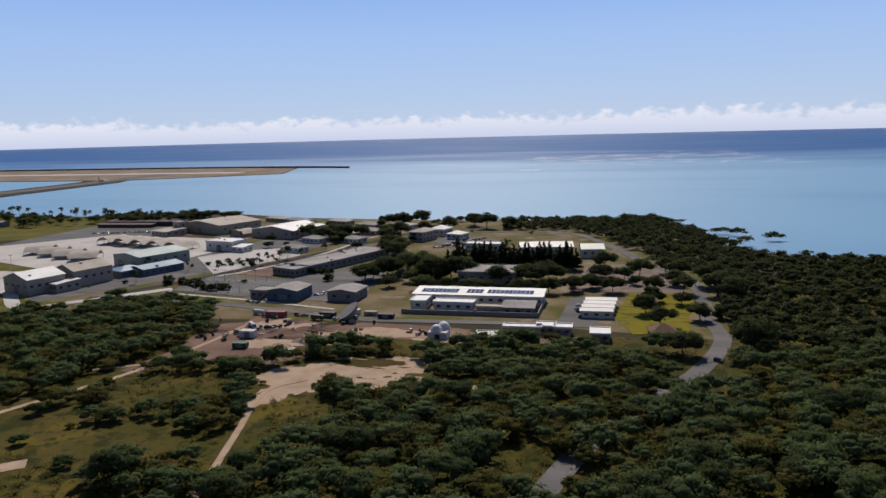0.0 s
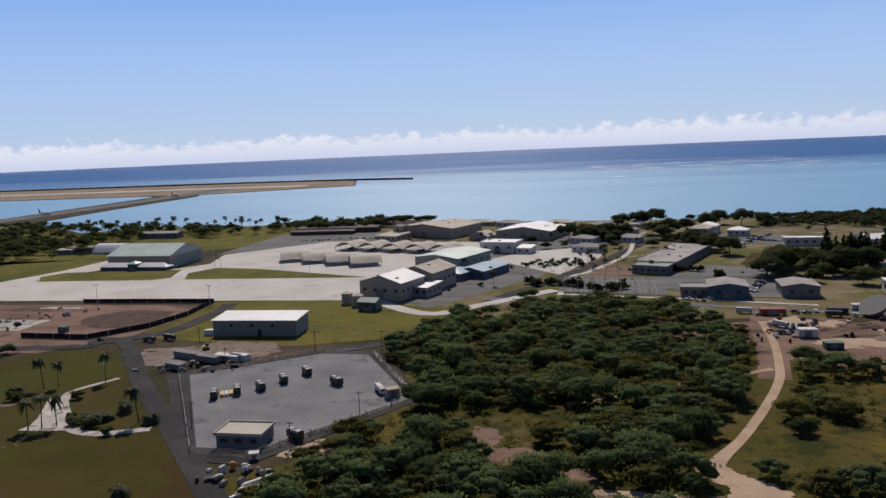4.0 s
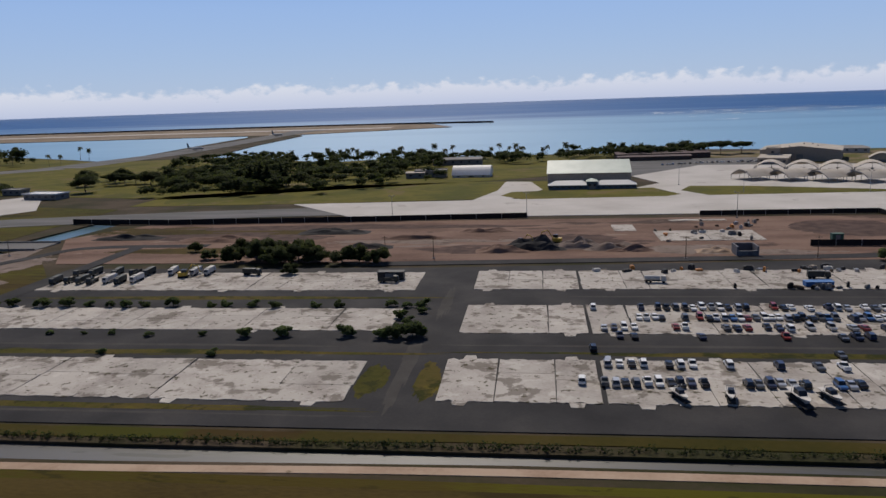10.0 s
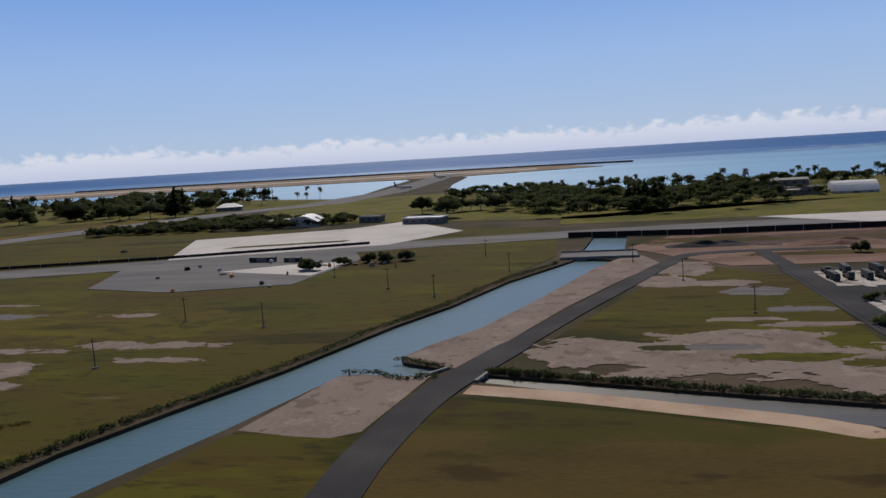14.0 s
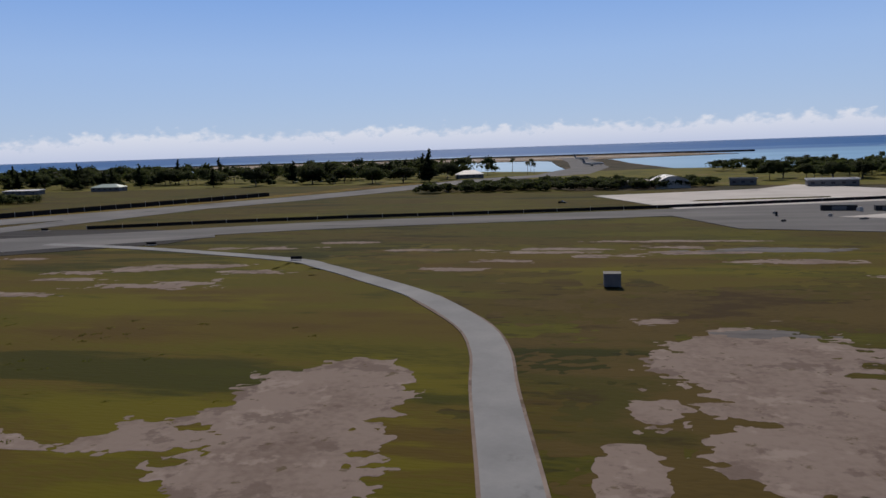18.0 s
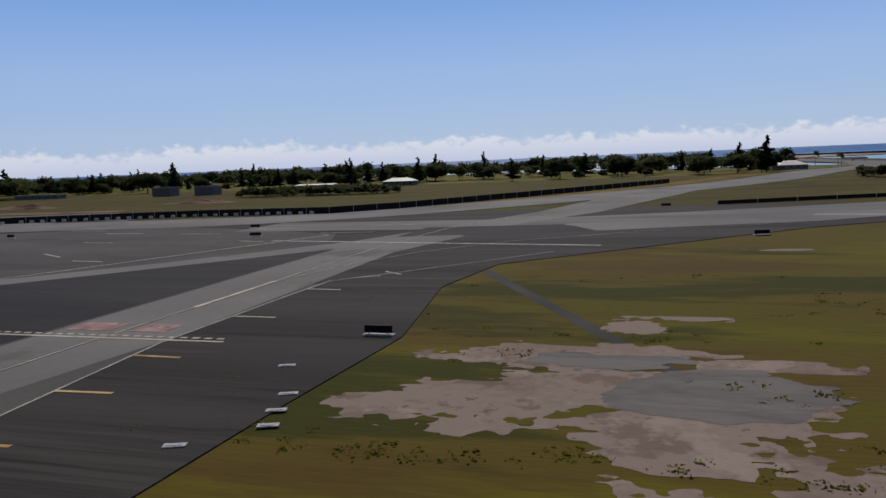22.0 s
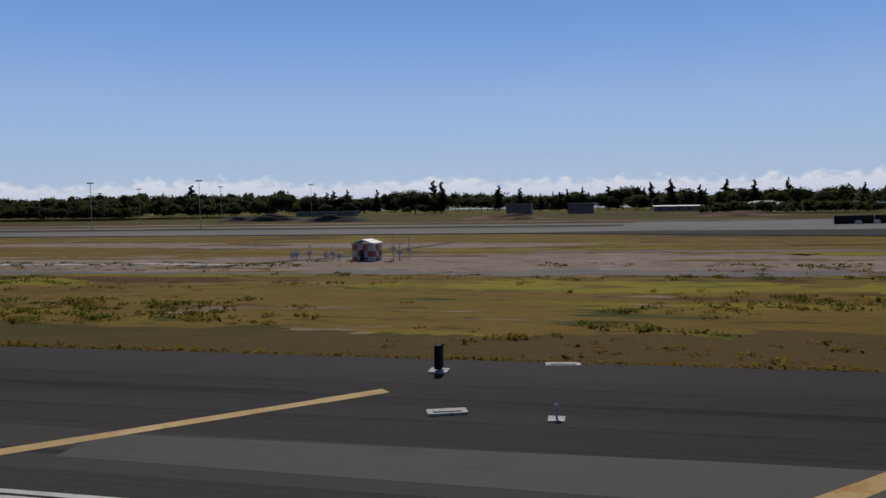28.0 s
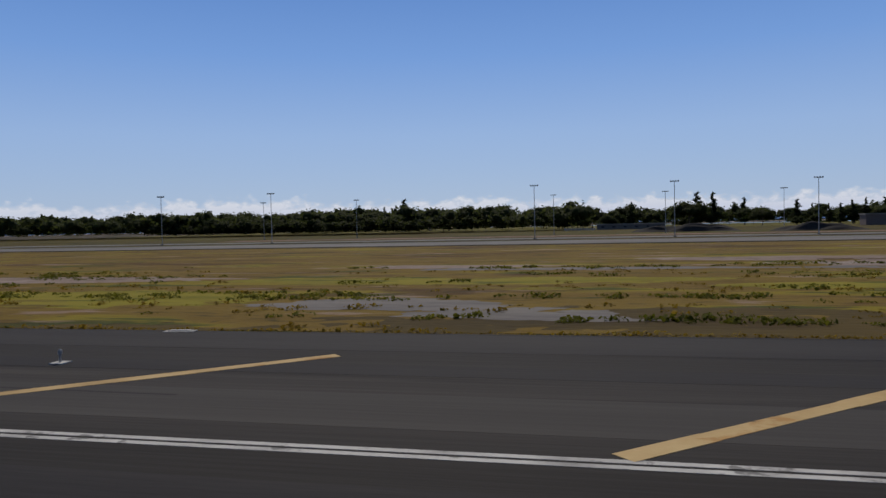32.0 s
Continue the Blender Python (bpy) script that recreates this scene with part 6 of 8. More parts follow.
def roof_geo(kind, w, d, h, rise, over=0.35):
    a, b, g, t = w / 2 + over, d / 2 + over, Geo(), 0.16
    if kind == "flat":
        g.box(-a, a, -b, b, h, h + 0.22).box(-a, a, -b, -b + 0.2, h + 0.22, h + 0.5).box(-a, a, b - 0.2, b, h + 0.22, h + 0.5).box(-a, -a + 0.2, -b + 0.2, b - 0.2, h + 0.22, h + 0.5).box(a - 0.2, a, -b + 0.2, b - 0.2, h + 0.22, h + 0.5)
    elif kind == "shed":
        g.extrude_x([(-b, h), (b, h + rise), (b, h + rise + t), (-b, h + t)], -a, a)
    elif kind == "gable_x":
        g.extrude_x([(-b, h), (0, h + rise), (b, h), (b, h + t), (0, h + rise + t), (-b, h + t)], -a, a)
        g.extrude_x([(-b + over, h), (b - over, h), (0, h + rise - 0.06)], -a + over + 0.03, a - over - 0.03)
    elif kind == "gable_y":
        g.extrude_y([(-a, h), (0, h + rise), (a, h), (a, h + t), (0, h + rise + t), (-a, h + t)], -b, b)
    elif kind == "hip":
        r = max(0.0, a - b) if a > b else 0.0
        s = max(0.0, b - a)
        v = [(-a, -b, h), (a, -b, h), (a, b, h), (-a, b, h), (-r, -s, h + rise), (r, s, h + rise)]
        g.add(v, [(0, 1, 5, 4), (1, 2, 5), (2, 3, 4, 5), (3, 0, 4), (3, 2, 1, 0)] if a > b else [(0, 1, 4), (1, 2, 5, 4), (2, 3, 5), (3, 0, 4, 5), (3, 2, 1, 0)])
        g.box(-a, a, -b, b, h - t, h)
    elif kind == "arch":
        n = 10
        out = [(-a + 2 * a * i / n, h + rise * math.sin(math.pi * i / n)) for i in range(n + 1)]
        inn = [(x * 0.985, z - 0.14) for x, z in out]
        g.extrude_y(out + inn[::-1], -b, b)
    elif kind == "arch_x":
        n = 10
        out = [(-b + 2 * b * i / n, h + rise * math.sin(math.pi * i / n)) for i in range(n + 1)]
        g.extrude_x(out, -a, a)
    return g


def building(name, label, cx, cy, w, d, h, roof, rise, wall_m, roof_m, turn=0.0, wins=(0, 0), rows=1, door=0, category="building", vents=0, glaze=None):
    """A house with walls, roof, and separate panes and doors on the faces that look to the runway."""
    t = thing(name, label, category, pose(cx, cy, 0, 0, 0, turn))
    part("wall", wall_box(w, d, h), wall_m, t)
    if roof == "gable_y":
        part("gable_wall", Geo().extrude_y([(-w / 2, h), (w / 2, h), (0, h + rise - 0.05)], -d / 2, -d / 2 + 0.25), wall_m, t)
    if roof == "arch":
        n = 10
        part("end_wall", Geo().extrude_y([(-w / 2 + w * i / n, h + (rise - 0.15) * math.sin(math.pi * i / n)) for i in range(n + 1)], -d / 2 + 0.1, -d / 2 + 0.3), wall_m, t)
    top = part("roof", roof_geo(roof, w, d, h, rise), roof_m, t)
    ww = Geo().box(-0.5, 0.5, -0.05, 0.05, -0.45, 0.45).mesh("window", glaze or M_GLASS)
    for r in range(rows):
        z = h * (0.58 if rows == 1 else (0.28 + 0.46 * r))
        for k in range(wins[0]):
            o = part("window", ww, None, t)
            o.matrix_basis = pose(-w / 2 + w * (k + 0.5) / wins[0], -d / 2 - 0.03, z) @ Matrix.Diagonal((min(1.3, w / wins[0] * 0.5), 1, min(1.1, h / rows * 0.35), 1))
        for k in range(wins[1]):
            for side in (1, -1):
                o = part("window", ww, None, t)
                o.matrix_basis = pose(side * (w / 2 + 0.03), -d / 2 + d * (k + 0.5) / wins[1], z, 0, 0, 90) @ Matrix.Diagonal((min(1.3, d / wins[1] * 0.5), 1, min(1.1, h / rows * 0.35), 1))
    for k in range(door):
        x = -w / 2 + w * (k + 0.5) / door
        part("door", Geo().box(x - min(1.6, w * 0.3 / door), x + min(1.6, w * 0.3 / door), -d / 2 - 0.06, -d / 2 + 0.02, 0.05, h * 0.62), M_WALL_GREY, t)
    rv = random.Random(int(cx * 7 + cy))
    for k in range(vents):
        x, y = rv.uniform(-w * 0.4, w * 0.4), rv.uniform(-d * 0.35, d * 0.35)
        zz = h + 0.2 if roof == "flat" else h + (rise * (1 - abs(2 * y / d)) if roof == "gable_x" else rise * (1 - abs(2 * x / w)) if roof == "gable_y" else 0.5 * rise)
        part("roof_vent", Geo().box(x - 0.45, x + 0.45, y - 0.4, y + 0.4, zz - 0.3, zz + 0.55), M_STEEL, top)
    return t


G22 = -22.0
# hangar and its office wing
hg = building("hangar", "large hangar with pale green metal roof and tan walls", -361, 318, 33, 27, 5.9, "gable_x", 4.2, M_WALL_TAN, M_ROOF_GREEN, -2, (0, 6), 1, 0, "hangar")
for k in range(6):
    part("hangar_door", Geo().box(16.52, 16.6, -11 + 3.7 * k, -7.6 + 3.7 * k, 0.1, 5.0), M_WALL_GREEN, hg)
building("hangar_office", "low office wing with pale hipped metal roof", -369.5, 301.5, 16, 5.6, 1.9, "hip", 1.6, M_WALL_BLUE, M_ROOF_WHITE, -2, (7, 1), 1, 0)
building("hangar_office", "low office wing with pale hipped metal roof", -351.5, 301, 16, 5.6, 1.9, "hip", 1.6, M_WALL_BLUE, M_ROOF_WHITE, -2, (7, 1), 1, 0)
building("entrance_tower", "small square entrance block with a pyramid roof", -360.5, 300.2, 4.2, 5.0, 3.4, "hip", 1.0, M_WALL_BLUE, M_ROOF_GREEN, -2, (2, 1), 1, 1)
building("quonset_hut", "white arched metal quonset hut", -413.5, 360, 18, 12, 1.2, "arch_x", 4.2, M_WALL_WHITE, M_ROOF_WHITE, -3, (3, 0), 1, 1, "hangar")
building("store", "low tan flat-roofed store", -434, 362, 15, 8, 3.2, "flat", 0, M_WALL_TAN, M_ROOF_GREY, 3, (4, 0), 1, 1)
building("store", "small brown store shed", -441, 357, 9, 4, 2.6, "shed", 0.5, M_WALL_GREY, M_ROOF_TAN, 3, (2, 0), 1, 1)
building("long_shed", "long low shed with a pale roof by the shore", -428, 428, 28, 7, 3.2, "gable_x", 1.0, M_WALL_GREY, M_ROOF_GREY, 0, (6, 0), 1, 0)
# warehouse, twin halls and tanks
wh = building("warehouse", "long grey-green metal warehouse with a white roof", -247, 190.3, 24.4, 9.4, 4.5, "shed", 0.6, plain("ribbed_grey_green_wall", (0.20, 0.205, 0.185), 0.7), M_ROOF_WHITE, 1.5, (0, 0), 1, 0, "warehouse")
for k in range(24):
    part("wall_rib", Geo().box(-11.7 + k, -11.6 + k, -4.78, -4.7, 0.1, 4.4), plain("wall_rib_steel", (0.23, 0.235, 0.21), 0.6) if k == 0 else bpy.data.materials["wall_rib_steel"], wh)
for k in range(3):
    part("wall_vent", Geo().box(-7 + 6 * k, -6.3 + 6 * k, -4.86, -4.7, 2.8, 3.6), M_DARK, wh)
part("door", Geo().box(1.0, 2.0, -4.86, -4.7, 0.05, 2.0), M_DARK, wh)
solid("white_container", Geo().box(-1.4, 1.4, -1, 1, 0, 1.4).box(-1.45, 1.45, -1.05, 1.05, 1.4, 1.48), M_WALL_WHITE, "small white box container beside the warehouse", "container", m=pose(-261, 187, 0.1))
building("workshop_hall", "pale gabled workshop hall with a light roof", -222.5, 241, 16.5, 15, 6.0, "gable_y", 2.4, M_WALL_TAN, M_ROOF_WHITE, -18, (4, 5), 1, 1, vents=2)
building("workshop_hall", "pale gabled workshop hall with a tan roof", -214, 258, 14, 17, 6.4, "gable_y", 2.4, M_WALL_TAN, M_ROOF_TAN, -18, (3, 5), 1, 0, vents=1)
building("porch_wing", "low lean-to wing with a pale roof", -210.5, 243, 5, 10, 3.4, "shed", 0.6, M_WALL_TAN, M_ROOF_WHITE, -18, (2, 3))
for x, y in ((-234.5, 228.5), (-229.8, 225)):
    t = thing("storage_tank", "tan cylindrical storage tank with a conical lid", "tank", pose(x, y, 0), "tan tanks")
    part("shell", Geo().tube([(0, 0, 0), (0, 0, 3.6)], [1.9, 1.9], 20), M_WALL_TAN, t)
    part("lid", Geo().tube([(0, 0, 3.6), (0, 0, 4.3)], [1.95, 0.2], 20), M_ROOF_TAN, t)
    part("ladder", Geo().box(-0.2, 0.2, -1.98, -1.9, 0, 3.7), M_STEEL, t)
building("pump_house", "small dark green gabled pump house", -224, 219.5, 6, 4.4, 2.8, "gable_x", 1.1, plain("dark_green_wall", (0.05, 0.09, 0.075), 0.7), plain("dark_green_roof", (0.07, 0.15, 0.12), 0.5), -10, (1, 1), 1, 1)
building("green_hangar", "tall hangar with pale green roof and walls", -213, 303, 21, 26, 5.4, "gable_y", 1.3, M_WALL_GREEN, M_ROOF_GREEN, G22, (0, 5), 1, 2, "hangar")
building("office_block", "low blue-grey office with a blue metal roof", -197.5, 283, 12, 20, 2.9, "gable_y", 1.2, M_WALL_BLUE, M_ROOF_BLUE, G22, (4, 6))
building("office_block", "low blue-grey office with a blue metal roof", -206, 275, 10, 12, 2.9, "hip", 1.4, M_WALL_BLUE, M_ROOF_BLUE, G22, (4, 4))
building("white_block", "white two-storey block with a flat roof", -198, 345, 17, 12, 4.8, "flat", 0, M_WALL_WHITE, M_ROOF_WHITE, -12, (3, 2), 1, 1, vents=2)
building("white_annex", "low white annex with a pale roof", -186, 339, 7, 8, 2.8, "shed", 0.5, M_WALL_WHITE, M_ROOF_WHITE, -12, (2, 2))
building("big_hangar", "huge tan hangar with a pale stained roof", -243, 418, 38, 32, 5.6, "gable_y", 2.0, M_WALL_TAN, M_ROOF_TAN, G22, (0, 4), 1, 1, "hangar", vents=5)
building("hangar_lean_to", "long low wing with a pale roof", -264, 394, 14, 14, 3.2, "shed", 0.7, M_WALL_TAN, M_ROOF_TAN, G22, (4, 3))
building("hangar_tower", "tall pale stair tower of the hangar", -262, 403, 6, 6, 7.0, "flat", 0, M_WALL_TAN, M_ROOF_TAN, G22, (1, 1), 2)
building("big_hangar", "large low hangar with white roof panels", -188, 399, 30, 30, 4.8, "gable_y", 2.2, M_WALL_TAN, M_ROOF_WHITE, -14, (3, 5), 1, 1, "hangar", vents=4)
building("arched_shed", "pale arched metal shed beside a hangar", -214, 392, 11, 10, 2.2, "arch", 2.4, M_WALL_TAN, M_ROOF_TAN, G22, (0, 0), 1, 1)
# school and office blocks
building("office_wing", "long low grey block with a flat gravel roof", -123, 312, 15.5, 52, 3.2, "flat", 0, M_WALL_GREY, M_ROOF_GREY, G22, (6, 14), 1, 1, vents=6)
building("office_wing", "low grey front block with a flat roof", -133, 285, 13, 12, 3.0, "flat", 0, M_WALL_GREY, M_ROOF_GREY, G22, (5, 4), 1, 0, vents=2)
building("office_hall", "pale gabled grey hall with blue-grey walls", -114.5, 241, 11.5, 11.5, 3.8, "gable_y", 1.0, M_WALL_BLUE, M_ROOF_GREY, -4, (2, 4), 1, 1)
building("office_hall", "low dark annex with a flat roof", -124.3, 241, 8, 7, 3.0, "flat", 0, M_WALL_GREY, M_ROOF_GREY, -4, (3, 2))
building("office_hall", "pale gabled grey hall beside the parking", -93.5, 243, 10.5, 11, 3.4, "gable_y", 0.9, M_WALL_GREY, M_ROOF_GREY, -3, (2, 3), 1, 1)
building("clinic", "brown block with a tan hipped roof", -103, 384, 9, 13, 5.2, "hip", 1.6, M_WALL_TAN, M_ROOF_TAN, G22, (3, 4), 2)
building("pavilion", "small white-roofed pavilion among trees", -97, 402, 9, 9, 4.2, "hip", 1.8, M_WALL_WHITE, M_ROOF_WHITE, -20, (3, 3))
building("pavilion", "small white-roofed pavilion among trees", -85, 389, 9, 8, 3.2, "hip", 1.5, M_WALL_WHITE, M_ROOF_WHITE, -20, (3, 3))
building("depot", "long white-roofed depot behind ironwoods", -64, 352, 17, 7, 3.4, "flat", 0, M_WALL_WHITE, M_ROOF_WHITE, -4, (5, 2))
building("depot", "long building with a bright white roof behind ironwoods", -33, 343, 24, 12, 4.2, "gable_x", 1.6, M_WALL_WHITE, M_ROOF_WHITE, 8, (6, 2))
building("depot", "white hall with a pale green gable roof", -12, 338, 10, 10, 4.0, "gable_x", 1.8, M_WALL_WHITE, M_ROOF_GREEN, 8, (3, 2))
building("hall", "broad low hall with a grey flat roof among trees", -48.5, 280, 22, 16, 4.4, "flat", 0, M_WALL_GREY, M_ROOF_GREY, -2, (6, 3), 1, 1)
# long white building with solar panels
lb = building("long_building", "long white-roofed building with rows of solar panels", -46, 243, 44, 10, 3.3, "shed", 0.6, M_WALL_WHITE, M_ROOF_WHITE, 0, (14, 2), 1, 0)
pm = Geo().box(-0.62, 0.62, -0.95, 0.95, -0.03, 0.03).mesh("solar_panel", M_SOLAR)
for k in range(27):
    for r in range(2):
        if k not in (9, 10, 15):
            o = part("solar_panel", pm, None, lb)
            o.matrix_basis = pose(-19 + 1.42 * k, -1.6 + 2.3 * r, 3.77 + 0.13 * r, 3.2)
building("wing", "flat white wing of the long building", -52, 231.5, 13, 5, 2.7, "flat", 0, M_WALL_WHITE, M_ROOF_WHITE, 0, (4, 1))
building("wing", "white end block of the long building", -64, 234, 5, 9, 2.8, "flat", 0, M_WALL_WHITE, M_ROOF_WHITE, 0, (1, 2))
building("wing", "grey gabled wing of the long building", -30.5, 230.5, 10, 10, 2.5, "gable_x", 0.9, M_WALL_GREY, M_ROOF_GREY, 0, (3, 2), 1, 1)
building("wing", "low tan store in the yard", -40, 229, 8, 3.5, 2.0, "flat", 0, M_WALL_TAN, M_ROOF_TAN, 0, (0, 0), 1, 2)
yard = thing("yard_wall", "long grey wall round the yard of the long building", "wall")
part("panel", Geo().box(-68, -24, 223.5, 223.9, 0, 1.5), M_WALL_GREY, yard)
part("panel", Geo().box(-24.3, -23.9, 223.9, 238, 0, 1.5), M_WALL_GREY, yard)
for k in range(4):
    building("storage_shed", "long narrow shed with a white roof", -6.5 + 0.35 * k, 226.5 + 5.0 * k, 9.5, 3.2, 2.3, "gable_x", 0.6, M_WALL_WHITE, M_ROOF_WHITE, 2, (3, 1))
for x, y, w, d in ((-35.2, 194.5, 5.4, 6.5), (-26.5, 205.2, 10.5, 3.2), (-20.0, 207.6, 5.0, 4.6), (-15.2, 206.5, 4.8, 4.2), (-4.8, 202.5, 5.0, 6.5)):
    building("portable_cabin", "white flat-roofed portable cabin", x, y, w, d, 2.2, "flat", 0, M_WALL_TAN, M_ROOF_WHITE, 2, (2, 1), 1, 1)
building("rest_house", "small house with a brown hipped roof on a bright lawn", 9.5, 243.5, 5, 6, 2.2, "hip", 1.3, M_WALL_TAN, plain("brown_roof", (0.16, 0.10, 0.07), 0.8), 0, (2, 2))
building("rest_house", "small shelter with a brown hipped roof", 12, 207, 7, 6, 2.0, "hip", 2.0, M_WALL_TAN, bpy.data.materials["brown_roof"], 10, (2, 2))
t = thing("dome_tank", "white domed tank on a low base", "tank", pose(-49.3, 198, 0))
part("base", Geo().box(-2.8, 2.8, -2.2, 2.2, 0, 2.0), M_WALL_WHITE, t)
for yy, kk in ((-1.0, 1.0), (1.6, 1.12)):
    part("dome", Geo().tube([(0.6 * yy, yy + 0.4, 1.8 + 2.2 * kk * math.sin(a)) for a in (0, 0.3, 0.6, 0.9, 1.2, 1.5)], [1.7 * kk * math.cos(a) for a in (0, 0.3, 0.6, 0.9, 1.2, 1.5)], 18), M_ROOF_WHITE, t, smooth=True)
part("door", Geo().box(-0.7, 0.7, -2.28, -2.18, 0.05, 1.5), M_DARK, t)
t = thing("dish", "dark dish antenna tilted on a low mount", "antenna", pose(-80.5, 214, 0))
part("mount", Geo().box(-1, 1, -1, 1, 0, 1.4), M_WALL_GREY, t)
part("reflector", Geo().tube([(0, 0, 1.4), (-0.8, -0.5, 2.0), (-1.6, -1.0, 3.2)], [0.5, 3.0, 3.8], 16), M_WALL_GREY, t)

# equipment lot hut, airfield hangar and low buildings
t = building("hut", "small hut with a cream flat roof in the equipment lot", -214.5, 114.5, 8.2, 5.4, 2.3, "flat", 0, M_WALL_GREY, M_ROOF_TAN, 1, (3, 2), 1, 1)
building("arched_hangar", "white arched hangar on the side apron", -653, 313, 13.5, 16, 2.0, "arch", 2.9, M_WALL_WHITE, M_ROOF_WHITE, 8, (0, 0), 1, 0, "hangar")
building("hangar_shed", "low grey shed beside the arched hangar", -667, 316, 12, 8, 2.6, "shed", 0.4, M_WALL_GREY, M_ROOF_GREY, 8, (4, 1))
building("terminal_shed", "low grey shed with a white roof", -596, 300, 17, 8, 2.4, "flat", 0, M_WALL_GREY, M_ROOF_WHITE, -8, (5, 1))
building("terminal_shed", "low shed with a grey roof", -624, 318, 10, 6, 2.4, "flat", 0, M_WALL_GREY, M_ROOF_GREY, -8, (3, 1))
building("golf_shelter", "white-roofed clubhouse among trees", -760, 452, 16, 9, 2.6, "hip", 2.4, M_WALL_GREY, M_ROOF_WHITE, 20, (4, 2))
for x, y in ((-1081.8, 338), (-1054.3, 336)):
    building("blockhouse", "plain pinkish-grey windowless blockhouse", x, y, 11, 8, 4.4, "flat", 0, plain("pink_grey_wall", (0.20, 0.165, 0.155), 0.85), M_ROOF_GREY, 0)
building("low_shed", "low shed with a pale roof behind the taxiway", -1010, 372, 22, 7, 2.4, "shed", 0.4, M_WALL_GREY, M_ROOF_WHITE, 4, (5, 1))
building("low_shed", "low green-roofed shed among trees", -968, 392, 18, 9, 2.6, "hip", 1.8, M_WALL_GREY, M_ROOF_GREEN, 4, (5, 1))
building("low_shed", "long low shed beside the golf course", -1180, 352, 30, 7, 2.2, "flat", 0, M_WALL_GREY, M_ROOF_GREY, 3, (6, 1))
building("brick_store", "long low brown store", -312, 440, 52, 9, 3.0, "shed", 0.8, plain("brown_store_wall", (0.09, 0.065, 0.06), 0.85), plain("brown_store_roof", (0.13, 0.10, 0.10), 0.8), 2, (12, 1))
building("brick_store", "long low brown store", -318, 428, 40, 5, 2.2, "shed", 0.5, bpy.data.materials["brown_store_wall"], bpy.data.materials["brown_store_roof"], 2, (10, 1))
building("shore_house", "low house with a pale roof by the water", -298, 480, 22, 7, 2.6, "hip", 1.6, M_WALL_TAN, M_ROOF_TAN, -8, (5, 1))
for i, (x, y, w, d, rm) in enumerate(((-160, 372, 12, 9, M_ROOF_GREY), (-150, 392, 14, 9, M_ROOF_TAN), (-138, 372, 11, 8, M_ROOF_GREY), (-140, 405, 14, 9, M_ROOF_GREY), (-128, 430, 16, 9, M_ROOF_TAN), (-150, 432, 15, 9, M_ROOF_GREY), (-205, 452, 18, 8, M_ROOF_GREY), (-175, 449, 16, 8, M_ROOF_TAN), (-158, 340, 13, 7, M_ROOF_GREY), (-225, 462, 18, 7, M_ROOF_TAN))):
    building("base_house", "low base house with a shallow roof among trees", x, y, w, d, 2.7, "hip", 1.4, M_WALL_TAN if i % 2 else M_WALL_WHITE, rm, G22, (4, 2))

# ---- aircraft shade shelters ----
def shelter(x, y, turn):
    t = thing("aircraft_shelter", "arched tan membrane aircraft shelter on steel posts", "shelter", pose(x, y, 0.2, 0, 0, turn), "aircraft shelters on the apron")
    w, d, n = 13.0, 13.5, 12
    out = [(-w / 2 + w * i / n, 1.9 + 2.5 * math.sin(math.pi * i / n)) for i in range(n + 1)]
    part("roof", Geo().extrude_y(out + [(a * 0.985, z - 0.12) for a, z in out[::-1]], -d / 2, d / 2), M_ROOF_TAN, t)
    for yy in (-d / 2 + 0.15, d / 2 - 0.15):
        part("truss", Geo().tube([(a * 0.975, yy, z - 0.35) for a, z in out], [0.09] * len(out), 5), M_STEEL, t)
    for sx in (-1, 1):
        for yy in (-d / 2 + 0.3, -d / 6, d / 6, d / 2 - 0.3):
            part("post", Geo().tube([(sx * (w / 2 - 0.2), yy, 0), (sx * (w / 2 - 0.2), yy, 1.9)], [0.12, 0.12], 6), M_STEEL, t)
    return t


for k in range(4):
    shelter(-292.5 + 13.0 * k, 323.5 - 5.1 * k, -66)
for k in range(5):
    shelter(-276 + 13.0 * k, 359.5 - 3.9 * k, -20)

